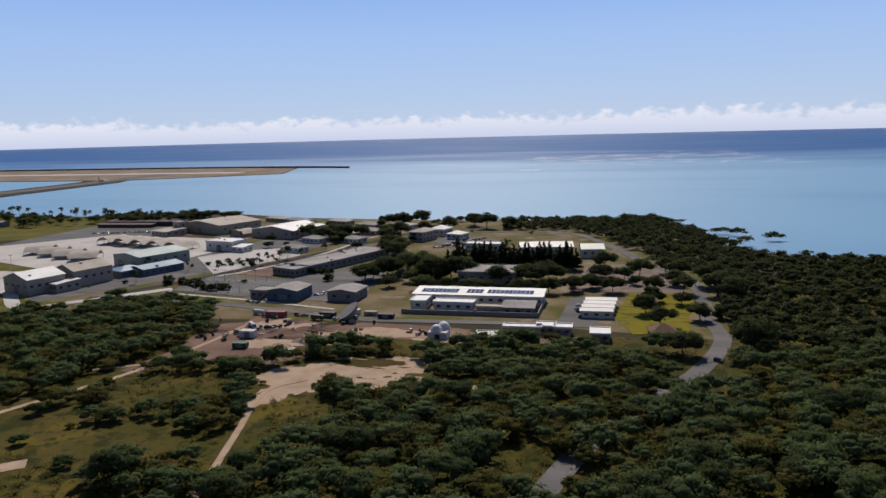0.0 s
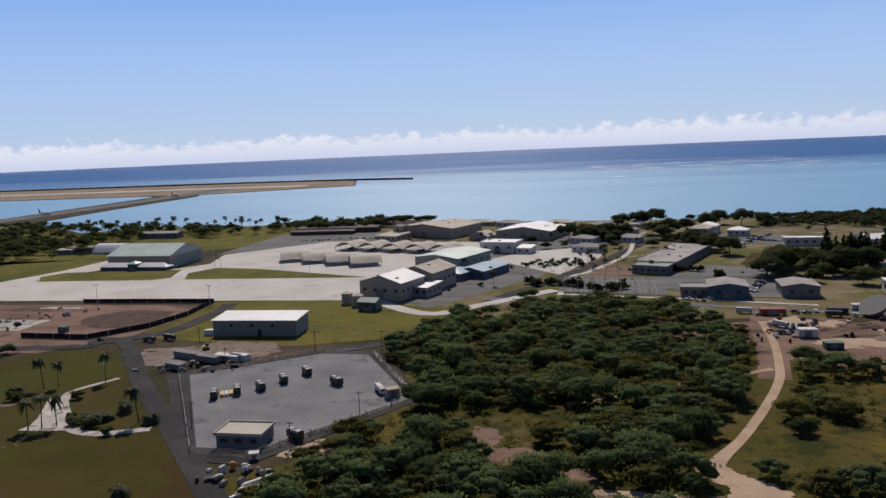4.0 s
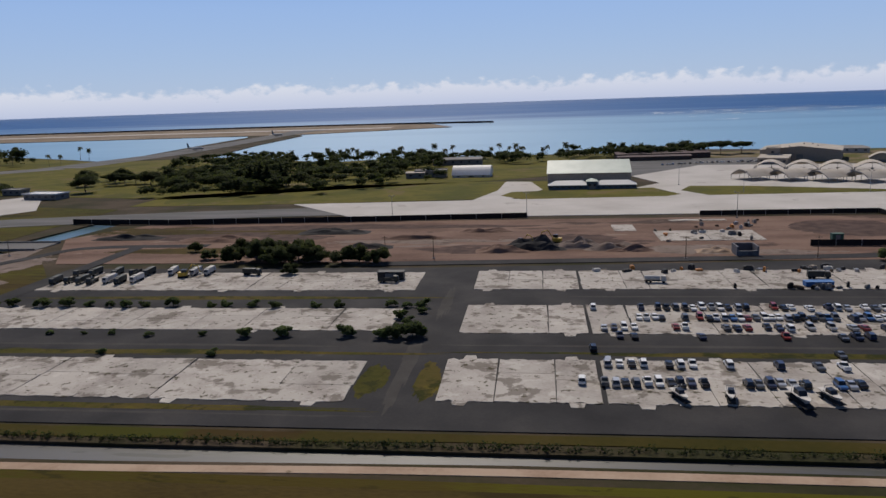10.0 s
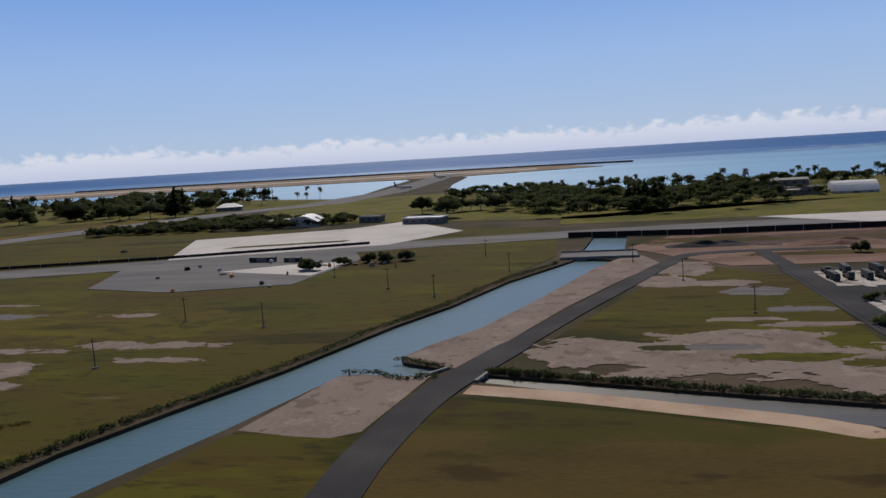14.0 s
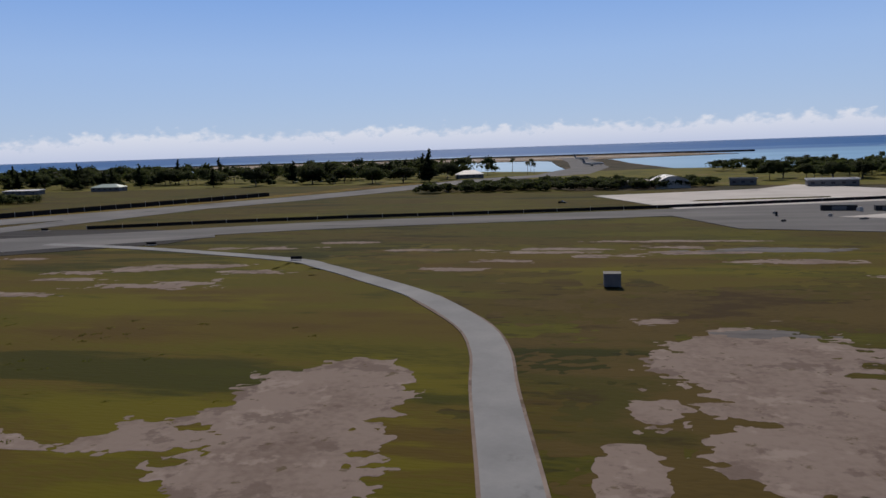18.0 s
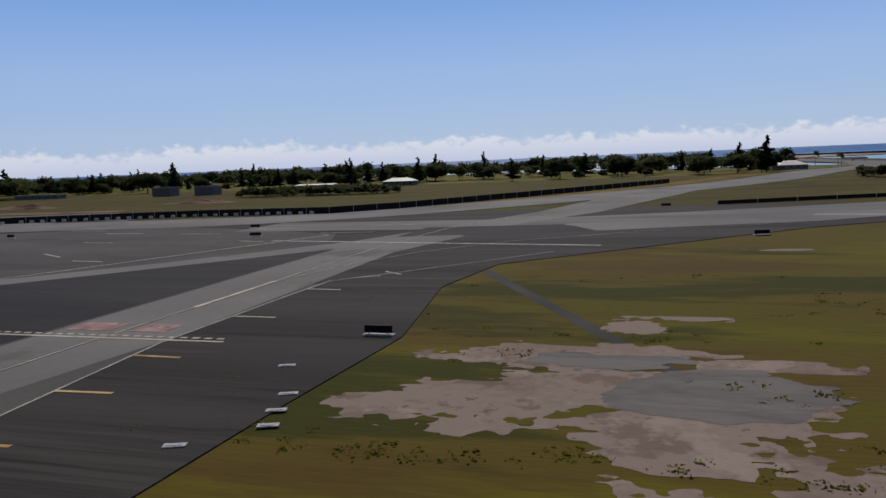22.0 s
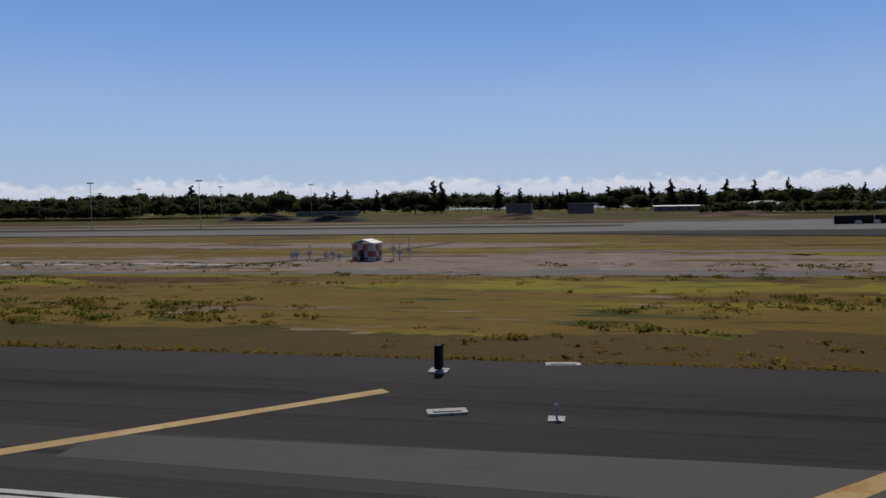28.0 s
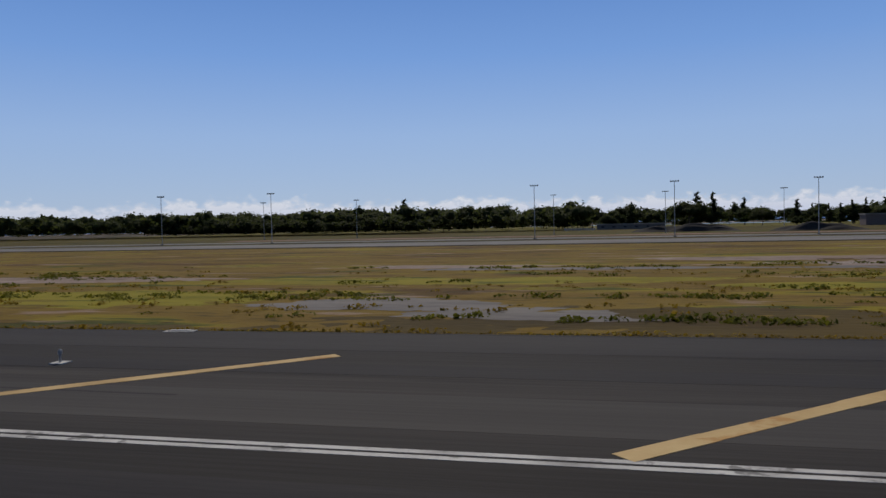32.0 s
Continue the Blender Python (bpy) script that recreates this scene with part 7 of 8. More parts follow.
# ---- parked jets under the shelters and airliners on the reef ----
def jet(x, y, z, turn, s, paint, label, group, name="jet"):
    t = thing(name, label, "aircraft", pose(x, y, z, 0, 0, turn) @ Matrix.Scale(s, 4), group)
    part("fuselage", Geo().tube([(0, -9, 1.8), (0, -8, 1.9), (0, -5, 2.1), (0, 4, 2.1), (0, 8, 2.3), (0, 9.5, 2.5)], [0.15, 0.7, 1.05, 1.05, 0.6, 0.2], 12), paint, t, smooth=True)
    for sx in (1, -1):
        part("wing", Geo().prism([(sx * 0.6, -2), (sx * 9, 3.2), (sx * 9, 4.4), (sx * 0.6, 2.2)], 1.6, 1.8), paint, t)
        part("tailplane", Geo().prism([(sx * 0.3, 6.8), (sx * 3.4, 8.8), (sx * 3.4, 9.5), (sx * 0.3, 8.8)], 2.6, 2.72), paint, t)
        part("engine", Geo().tube([(sx * 3, -0.8, 1.15), (sx * 3, 1.6, 1.15)], [0.5, 0.4], 10), M_STEEL, t)
        part("main_wheel", Geo().tube([(sx * 1.3 - 0.2, 1.4, 0.45), (sx * 1.3 + 0.2, 1.4, 0.45)], [0.45, 0.45], 10), M_BLACK, t)
    part("tail_fin", Geo().extrude_x([(6.6, 2.8), (8.9, 6.6), (9.9, 6.6), (9.3, 2.8)], -0.12, 0.12), M_WALL_BLUE, t)
    part("nose_wheel", Geo().tube([(-0.15, -6.4, 0.4), (0.15, -6.4, 0.4)], [0.4, 0.4], 10), M_BLACK, t)
    return t


for k in range(5):
    jet(-276 + 13.0 * k, 358 - 3.9 * k, 0.2, -20, 0.42, M_WALL_GREY, "small grey jet parked under a shelter", "parked jets")
jet(-706, 905, 0.2, 60, 1.1, M_WALL_WHITE, "white airliner with a dark tail on the causeway", "airliners on the reef", "airliner")
jet(-688, 640, 0.2, 75, 1.0, M_WALL_WHITE, "white airliner with a dark tail on the causeway", "airliners on the reef", "airliner")

# ---- concrete pads: rows of panels ----
def pad(x0, x1, y0, y1, n, label, stubs=0):
    """A slab row cast in uneven bays with thin broken joints and crumbled rims."""
    t = thing("concrete_pad", label, "pad", kind="structure")
    r = random.Random(int(x0 * 3 + y0))
    cuts = [x0 + (x1 - x0) * (k + (r.uniform(-0.22, 0.22) if 0 < k < n else 0)) / n for k in range(n + 1)]
    for k in range(n):
        a, b = cuts[k] + r.uniform(0.02, 0.06), cuts[k + 1] - r.uniform(0.02, 0.06)
        lean = r.uniform(-0.25, 0.25)
        rows = [y0, y1] if r.random() < 0.3 else [y0, y0 + (y1 - y0) * r.uniform(0.35, 0.65), y1]
        for ya, yb in zip(rows, rows[1:]):
            lo, hi = (0.3 if ya == y0 else 0.03), (0.3 if yb == y1 else 0.03)
            m = 9
            low = [(a + (b - a) * i / m, ya + 0.03 + abs(r.gauss(0, lo))) for i in range(m + 1)]
            top = [(a + lean + (b - a) * i / m, yb - 0.03 - abs(r.gauss(0, hi))) for i in range(m, -1, -1)]
            part("panel", Geo().prism(low + top, -0.1, 0.2 + r.uniform(-0.008, 0.012)), M_CONC, t)
        if stubs and k % 2 == 0:
            x = (a + b) / 2 + r.uniform(-1, 1)
            for yy, s in ((y0, -1), (y1, 1)):
                if r.random() < 0.75:
                    part("stub", Geo().prism([(x - 1.0, yy - s * 0.3), (x + 1.0, yy - s * 0.3), (x + 0.7, yy + s * 1.2), (x - 0.8, yy + s * r.uniform(0.8, 1.3))], -0.1, 0.19), M_CONC, t)
    return t


for y0, y1 in ((85.3, 101), (112.6, 129.3), (140.2, 156.3)):
    pad(-394, -373.6, y0, y1, 3, "old stained pale concrete pad with weedy joints", 1)
    pad(-373, -311, y0, y1, 9, "old stained pale concrete pad used as parking", 1)
for y0, y1 in ((84.4, 99.6), (113.4, 126.9), (139.6, 155.4)):
    pad(-487, -405.5, y0, y1, 9, "old cracked white concrete pad with weedy joints", 1)
pad(-351, -325.5, 188.8, 203.4, 6, "new white concrete slab on the building site")
pad(-361, -355, 203.5, 214, 1, "small white slab on the building site")
pad(-344, -328, 219, 222, 2, "narrow white slab on the building site")
t = thing("concrete_pit", "open concrete box structure on the building site", "structure", pose(-335, 172.5, 0.1))
for gg in (Geo().box(-2.4, -2.0, -2.4, 2.4, 0, 2.2), Geo().box(2.0, 2.4, -2.4, 2.4, 0, 2.2), Geo().box(-2.0, 2.0, 2.0, 2.4, 0, 2.2), Geo().box(-2.0, 2.0, -2.4, -2.0, 0, 1.2)):
    part("wall", gg, M_LOT, t)
# spoil heaps
def heap(x, y, w, d, h, seed, material, label):
    n, g = 14, Geo()
    v = []
    for j in range(n + 1):
        for i in range(n + 1):
            u, q = i / n * 2 - 1, j / n * 2 - 1
            r = max(0.0, 1 - u * u) * max(0.0, 1 - q * q)
            v.append((x + u * w / 2, y + q * d / 2, 0.05 + h * r * (0.7 + 0.9 * noise.noise(Vector((u * 2.2, q * 2.2, seed)))) - 0.02))
    g.add(v, [(j * (n + 1) + i, j * (n + 1) + i + 1, (j + 1) * (n + 1) + i + 1, (j + 1) * (n + 1) + i) for j in range(n) for i in range(n)])
    return solid("soil_mound", g, material, label, "mound", group="soil mounds")


for i, (x, y, w, d, h, m) in enumerate(((-382, 182, 16, 9, 3.2, M_ASPH), (-372, 183, 12, 8, 2.6, M_EARTH), (-364, 181, 14, 8, 2.0, M_EARTH), (-390, 178, 14, 6, 1.8, M_DIRT), (-341, 176, 9, 5, 1.2, M_SAND), (-95, 194, 22, 9, 1.6, M_DIRT), (-82, 190, 16, 7, 1.4, M_EARTH), (-88, 201, 14, 6, 1.0, M_DIRT), (-1130, 232, 26, 8, 2.6, M_ASPH), (-1075, 240, 30, 8, 1.8, M_DIRT), (-1165, 250, 34, 9, 3.4, M_ASPH), (-1000, 250, 30, 9, 1.6, M_DIRT), (-415, 196, 18, 6, 1.2, M_DIRT), (-440, 206, 22, 7, 1.6, M_ASPH), (-470, 196, 26, 8, 1.5, M_DIRT), (-425, 184, 14, 5, 1.4, M_ASPH), (-396, 206, 16, 5, 1.2, M_DIRT), (-500, 200, 22, 7, 1.4, M_ASPH), (-360, 178, 12, 5, 1.6, M_DIRT))):
    heap(x, y, w, d, h, i * 3.3, m, "rough heap of excavated soil and rubble")

# ---- fences and poles ----
def fence(name, label, pts, h, step, material, category="fence", thick=0.06, wires=0):
    t = thing(name, label, category)
    post = Geo().box(-0.06, 0.06, -0.06, 0.06, 0, h + 0.08).mesh("post", M_STEEL)
    for (x0, y0), (x1, y1) in zip(pts, pts[1:]):
        L, a = math.hypot(x1 - x0, y1 - y0), math.degrees(math.atan2(y1 - y0, x1 - x0))
        n = max(1, round(L / step))
        pane = Geo().box(0.04, L / n - 0.04, -thick / 2, thick / 2, 0.03, h).mesh("panel", material)
        if wires:
            w = Geo()
            for i in range(wires):
                zz = 0.1 + (h - 0.12) * i / (wires - 1)
                w.box(0, L / n, -thick / 2, thick / 2, zz, zz + thick)
            pane = w.mesh("panel", material)
        for k in range(n):
            m = pose(x0 + (x1 - x0) * k / n, y0 + (y1 - y0) * k / n, 0.1, 0, 0, a)
            part("post", post, None, t).matrix_basis = m
            part("panel", pane, None, t).matrix_basis = m
    return t


fence("site_fence", "black fabric fence round the building site", [(-385, 228.6), (-440, 225.5), (-500, 224), (-536, 228)], 1.7, 8, M_FENCE)
fence("site_fence", "black fabric fence round the building site", [(-333.5, 229), (-283, 229.4), (-281.5, 210), (-284.8, 194.3), (-295.6, 180.4), (-318, 181.4)], 1.5, 6, M_FENCE)
fence("lot_fence", "wire mesh fence round the equipment lot", [(-248, 149), (-222, 170.5), (-208, 170), (-190, 139), (-211, 108), (-222, 109), (-248, 149)], 1.2, 6, M_STEEL, thick=0.02, wires=5)
fence("field_fence", "low dark barrier along the taxiway", [(-814, 173), (-780, 186), (-748, 195), (-700, 204), (-664, 212), (-600, 232)], 0.9, 9, M_FENCE)
fence("barrier", "dark barrier with pale blocks beside the taxiway", [(-1000, 157), (-992, 160), (-945, 171), (-907, 172), (-893, 186), (-860, 240), (-824, 306)], 1.7, 6, M_FENCE)
fence("lawn_fence", "wire fence and weeds along the lawn", [(-304.5, 165), (-301, 120), (-296.5, 84)], 0.9, 6, M_FENCE, thick=0.02, wires=4)
blk = Geo().box(-0.5, 0.5, -0.3, 0.3, 0, 0.6).box(-0.4, 0.4, -0.2, 0.2, 0.6, 0.75).mesh("barrier_block", M_WALL_WHITE)
line = [(-996, 156), (-992, 158.4), (-945, 169.4), (-908, 170.4)]
for (x0, y0), (x1, y1) in zip(line, line[1:]):
    n = max(1, int(math.hypot(x1 - x0, y1 - y0) / 3))
    for k in range(n):
        o = new("barrier_block", blk)
        o.matrix_basis = pose(x0 + (x1 - x0) * k / n, y0 + (y1 - y0) * k / n, 0.19, 0, 0, math.degrees(math.atan2(y1 - y0, x1 - x0)))
        tagged(o, "pale concrete block in front of the barrier", "barrier", "barrier blocks")


def mast(x, y, h, label, arms=2, name="light_mast", mat=None, group="light masts"):
    t = thing(name, label, "mast", pose(x, y, 0), group)
    part("pole", Geo().tube([(0, 0, 0), (0, 0, h)], [0.10, 0.06], 7), mat or M_STEEL, t)
    part("base", Geo().box(-0.3, 0.3, -0.3, 0.3, 0, 0.3), M_LOT, t)
    if arms:
        arm = part("crossarm", Geo().box(-0.9, 0.9, -0.05, 0.05, h - 0.1, h + 0.02), M_STEEL, t)
        for k in range(arms * 2):
            xx = -0.8 + 1.6 * k / (arms * 2 - 1)
            part("lamp", Geo().box(xx - 0.14, xx + 0.14, -0.2, 0.12, h + 0.02, h + 0.22), M_WALL_GREY, arm)
    return t


for x, y in ((-1204.6, 170), (-1174.1, 170.1), (-1144.5, 172.9), (-1268.5, 168), (-1298, 167)):
    mast(x, y, 12.2, "tall floodlight mast beside the taxiway")
for x, y in ((-1302, 231), (-1269, 231), (-1205.5, 236), (-1172, 233), (-1139, 233)):
    mast(x, y, 12.4, "slim distant floodlight mast")
for x, y in ((-324, 224), (-280.3, 222), (-307.6, 281), (-266.4, 276), (-325.6, 308.6), (-385.2, 231.5), (-427.4, 229)):
    mast(x, y, 7.6, "slim grey apron light pole", 1, "light_pole", None, "apron light poles")
for x, y in ((-348.8, 168.1), (-321, 167.8), (-406, 170), (-418, 172), (-224.2, 172.9), (-207, 174), (-240, 156), (-258, 176), (-198, 128), (-205, 112), (-228, 120)):
    t = mast(x, y, 5.2, "weathered wooden utility pole", 0, "utility_pole", M_WOOD, "utility poles")
    part("crossarm", Geo().box(-0.7, 0.7, -0.06, 0.06, 4.7, 4.82), M_WOOD, t)
for x, y in ((-603, 122), (-585, 116), (-560, 140), (-572, 150), (-590, 168), (-578, 180), (-548, 168), (-557, 195), (-512, 150), (-520, 176), (-505, 120), (-600, 92)):
    t = mast(x, y, 4.6, "wooden utility pole in the grass", 0, "utility_pole", M_WOOD, "utility poles")
    part("crossarm", Geo().box(-0.7, 0.7, -0.05, 0.05, 4.1, 4.2), M_WOOD, t)
for i in range(14):
    mast(-165 + 4.6 * (i % 7), 246 + 22 * (i // 7), 4.4, "slim parking lot light pole", 1, "light_pole", None, "parking lot lights")

# ---- vehicles ----
WHEEL = Geo().tube([(-0.09, 0, 0), (0.09, 0, 0)], [0.17, 0.17], 10).mesh("wheel", M_BLACK)


def car_proto(kind, paint, k):
    """A parked car about 2.4 m long at this scale: nose towards -y."""
    t = thing("car", k + " " + {"sedan": "saloon car parked on concrete", "suv": "tall wagon car parked on concrete", "pickup": "pickup truck parked on concrete"}[kind], "car", None, "parked cars")
    L, W = 1.22, 0.47
    top = {"sedan": 0.74, "suv": 0.93, "pickup": 0.92}[kind]
    body = part("body", Geo().extrude_x([(-L, 0.2), (-L, 0.42), (-L * 0.92, 0.5), (-0.45, 0.54), (0.9, 0.55), (L * 0.95, 0.52), (L, 0.42), (L, 0.2)], -W, W), paint, t)
    a, b, c, d = {"sedan": (-0.5, -0.15, 0.55, 0.92), "suv": (-0.55, -0.25, 1.0, 1.15), "pickup": (-0.5, -0.25, 0.2, 0.3)}[kind]
    g = Geo()
    g.add([(-W * 0.95, a, 0.54), (W * 0.95, a, 0.54), (W * 0.95, d, 0.54), (-W * 0.95, d, 0.54), (-W * 0.78, b, top), (W * 0.78, b, top), (W * 0.78, c, top), (-W * 0.78, c, top)],
          [(0, 1, 5, 4), (1, 2, 6, 5), (2, 3, 7, 6), (3, 0, 4, 7), (4, 5, 6, 7)])
    part("glasshouse", g, M_GLASS, body)
    part("roof", Geo().box(-W * 0.78, W * 0.78, b, c, top - 0.01, top + 0.03), paint, body)
    if kind == "pickup":
        part("bed", Geo().box(-W * 0.96, -W * 0.84, 0.35, 1.18, 0.54, 0.66).box(W * 0.84, W * 0.96, 0.35, 1.18, 0.54, 0.66).box(-W * 0.84, W * 0.84, 1.1, 1.18, 0.54, 0.66), paint, t)
    for sx in (-1, 1):
        for yy in (-0.78, 0.76):
            part("wheel", WHEEL, None, t).matrix_basis = pose(sx * (W - 0.06), yy, 0.17)
    return t


names = ("white", "silver", "black", "dark grey", "navy blue", "red", "blue")
CARS = [[car_proto(kd, CAR_PAINTS[i], names[i]) for kd in ("sedan", "suv", "pickup")] for i in range(7)]
rc = random.Random(21)


def park(x, y, turn, z=0.21):
    i = rc.choices(range(7), (26, 10, 28, 12, 12, 6, 6))[0]
    return copy_thing(CARS[i][rc.choices(range(3), (5, 4, 2))[0]], pose(x, y, z, 0, 0, turn + rc.uniform(-4, 4)))


for y, x0, x1, step, p, z in ((126.6, -364, -311, 1.45, 0.84, 0.21), (120.7, -365, -311, 1.22, 0.93, 0.21), (115.4, -371, -311, 1.55, 0.55, 0.21), (111.2, -369, -310, 2.0, 0.26, 0.13),
                              (103.2, -346, -309, 1.9, 0.4, 0.16), (98.6, -372, -311, 1.6, 0.42, 0.21), (92.0, -377, -341, 1.35, 0.66, 0.21)):
    x = x0
    while x < x1:
        if rc.random() < p:
            park(x + rc.uniform(-0.15, 0.15), y + rc.uniform(-0.35, 0.35), rc.choice((0, 180)), z)
        x += step
for x, y in ((-372, 98.8), (-370.4, 98.8), (-368.8, 98.7), (-367.2, 98.9), (-373.5, 105), (-336, 90), (-372, 126.8), (-309.8, 112), (-326, 91.5)):
    park(x, y, 180)
for x0, y0, x1, y1, n in ((-104, 252, -100, 262, 9), (-108, 246, -104, 246, 3), (-90, 355, -70, 390, 24), (-64, 360, -84, 372, 14), (-128, 233, -120, 233, 4), (-13, 244, -11, 222, 4), (-290, 404, -262, 402, 12), (-320, 395, -290, 404, 10), (-60, 226, -38, 227, 8), (-175, 296, -166, 318, 9), (-112, 214, -90, 218, 7), (-112, 190, -98, 205, 9)):
    for k in range(n):
        u = (k + 0.5) / n
        park(x0 + (x1 - x0) * u + rc.uniform(-0.5, 0.5), y0 + (y1 - y0) * u + rc.uniform(-1.5, 1.5), rc.choice((0, 70, 110, 180)), 0.19)
for x, y, a in ((24, 186, 60), (14, 168, 55), (11.5, 164, 235), (-119.5, 193, 10), (-691.2, 234.9, 80)):
    park(x, y, a, 0.17)


def box_thing(name, label, cat, x, y, z, w, d, h, turn, mat, group=""):
    t = thing(name, label, cat, pose(x, y, z, 0, 0, turn), group)
    part("shell", Geo().box(-w / 2, w / 2, -d / 2, d / 2, 0.08, h), mat, t)
    part("lid", Geo().box(-w / 2 - 0.05, w / 2 + 0.05, -d / 2 - 0.05, d / 2 + 0.05, h, h + 0.08), mat, t)
    part("skid", Geo().box(-w / 2 + 0.1, w / 2 - 0.1, -d / 2 + 0.1, d / 2 - 0.1, 0, 0.08), M_BLACK, t)
    part("door", Geo().box(-w * 0.2, w * 0.2, -d / 2 - 0.04, -d / 2, 0.1, h * 0.85), M_WALL_GREY, t)
    return t


def truck_proto(paint, label, load, name="truck"):
    """A heavy lorry about 5 m long at this scale."""
    t = thing(name, label, "truck", None, "trucks and machines")
    part("chassis", Geo().box(-0.45, 0.45, -2.6, 2.6, 0.42, 0.6), M_BLACK, t)
    cab = part("cab", Geo().extrude_x([(-2.65, 0.5), (-2.65, 1.0), (-2.45, 1.75), (-1.35, 1.8), (-1.35, 0.5)], -0.62, 0.62), paint, t)
    part("windscreen", Geo().extrude_x([(-2.66, 1.08), (-2.49, 1.62), (-2.44, 1.6), (-2.6, 1.08)], -0.55, 0.55), M_GLASS, cab)
    if load == "box":
        part("cargo_box", Geo().box(-0.64, 0.64, -1.15, 2.6, 0.6, 1.9), paint, t)
    elif load == "bed":
        part("cargo_bed", Geo().box(-0.64, 0.64, -1.15, 2.6, 0.6, 0.74).box(-0.64, -0.58, -1.15, 2.6, 0.74, 1.15).box(0.58, 0.64, -1.15, 2.6, 0.74, 1.15), paint, t)
    else:
        part("tank", Geo().tube([(0, -1.1, 1.2), (0, 2.5, 1.2)], [0.6, 0.6], 12), paint, t)
    for sx in (-1, 1):
        for yy in (-2.0, 1.1, 2.0):
            part("wheel", WHEEL, None, t).matrix_basis = pose(sx * 0.52, yy, 0.3) @ Matrix.Scale(1.75, 4)
    return t


M_OLIVE = plain("dark_olive_paint", (0.028, 0.03, 0.024), 0.6)
TR = [truck_proto(M_OLIVE, "dark olive covered army truck", "box"), truck_proto(M_OLIVE, "dark olive flatbed army truck", "bed"), truck_proto(M_WALL_WHITE, "white box truck parked in a yard", "box"), truck_proto(M_WALL_WHITE, "white tank truck parked on concrete", "tank"), truck_proto(M_YEL, "yellow flatbed work truck", "bed")]


def digger(x, y, turn, s=1.0):
    t = thing("excavator", "excavator with a raised jointed arm", "excavator", pose(x, y, 0.1, 0, 0, turn) @ Matrix.Scale(s, 4), "trucks and machines")
    for sx in (-1, 1):
        part("track", Geo().box(sx * 0.55 - 0.18, sx * 0.55 + 0.18, -1.1, 1.1, 0, 0.5), M_BLACK, t)
    part("body", Geo().box(-0.7, 0.7, -0.7, 1.1, 0.55, 1.3), M_YEL, t)
    part("cab", Geo().box(-0.7, -0.05, -0.75, 0.25, 1.3, 1.95), M_GLASS, t)
    boom = part("boom", Geo().tube([(0.2, -0.6, 1.1), (0.2, -1.9, 2.9), (0.2, -3.2, 2.5)], [0.16, 0.16, 0.12], 6), M_YEL, t)
    part("stick", Geo().tube([(0.2, -3.2, 2.5), (0.2, -3.6, 1.0)], [0.12, 0.09], 6), M_YEL, boom)
    part("bucket", Geo().extrude_x([(-3.9, 1.0), (-3.3, 1.05), (-3.4, 0.5), (-3.9, 0.6)], -0.1, 0.5), M_STEEL, boom)
    return t


for x, y, a, k in ((-198, 141.5, 30, 2), (-486, 146, 5, 0), (-483, 147, 0, 1), (-480, 146.5, -4, 0), (-477.5, 146, 8, 1), (-474, 147, 0, 2), (-471, 146, 5, 0), (-468, 147.5, 0, 2), (-485, 153.5, 0, 1), (-481.5, 153.8, 0, 0), (-476, 153.5, 0, 0), (-472, 154, 0, 1), (-468.5, 153.8, 0, 0), (-463, 154.2, 6, 2), (-457.5, 154, 0, 2), (-454.5, 154.4, 0, 2), (-444, 153, 85, 0),
                   (-412, 146, 88, 1), (-275, 179, 70, 1), (-270, 181, 70, 0), (-327.5, 148.5, 85, 0), (-358.8, 145.5, 88, 3), (-114, 216, 80, 2), (-92, 212, 80, 0), (-108, 200, 40, 2)):
    copy_thing(TR[k], pose(x, y, 0.21, 0, 0, a + rc.uniform(-5, 5)) @ Matrix.Scale(0.8, 4))
def covered_trailer(x, y, turn, pale=2):
    """A dark tarpaulined trailer with pale hatches on its roof."""
    t = thing("trailer", "dark covered trailer with pale roof hatches on the lot", "trailer", pose(x, y, 0.2, 0, 0, turn), "covered trailers on the lot")
    part("chassis", Geo().box(-0.62, 0.62, -1.5, 1.5, 0.34, 0.46), M_BLACK, t)
    cover = part("cover", Geo().extrude_y([(-0.72, 0.46), (0.72, 0.46), (0.72, 1.55), (0.5, 1.72), (-0.5, 1.72), (-0.72, 1.55)], -1.55, 1.55), M_OLIVE, t)
    for k in range(pale):
        yy = -0.95 + 1.9 * k / max(1, pale - 1)
        part("hatch", Geo().box(-0.46, 0.46, yy - 0.3, yy + 0.3, 1.72, 1.8), M_WALL_WHITE, cover, "pale roof hatch")
    for sx in (-1, 1):
        for yy in (-0.9, 0.9):
            part("wheel", WHEEL, None, t).matrix_basis = pose(sx * 0.6, yy, 0.26) @ Matrix.Scale(1.5, 4)
    part("drawbar", Geo().box(-0.06, 0.06, -2.3, -1.5, 0.34, 0.42), M_BLACK, t)
    return t


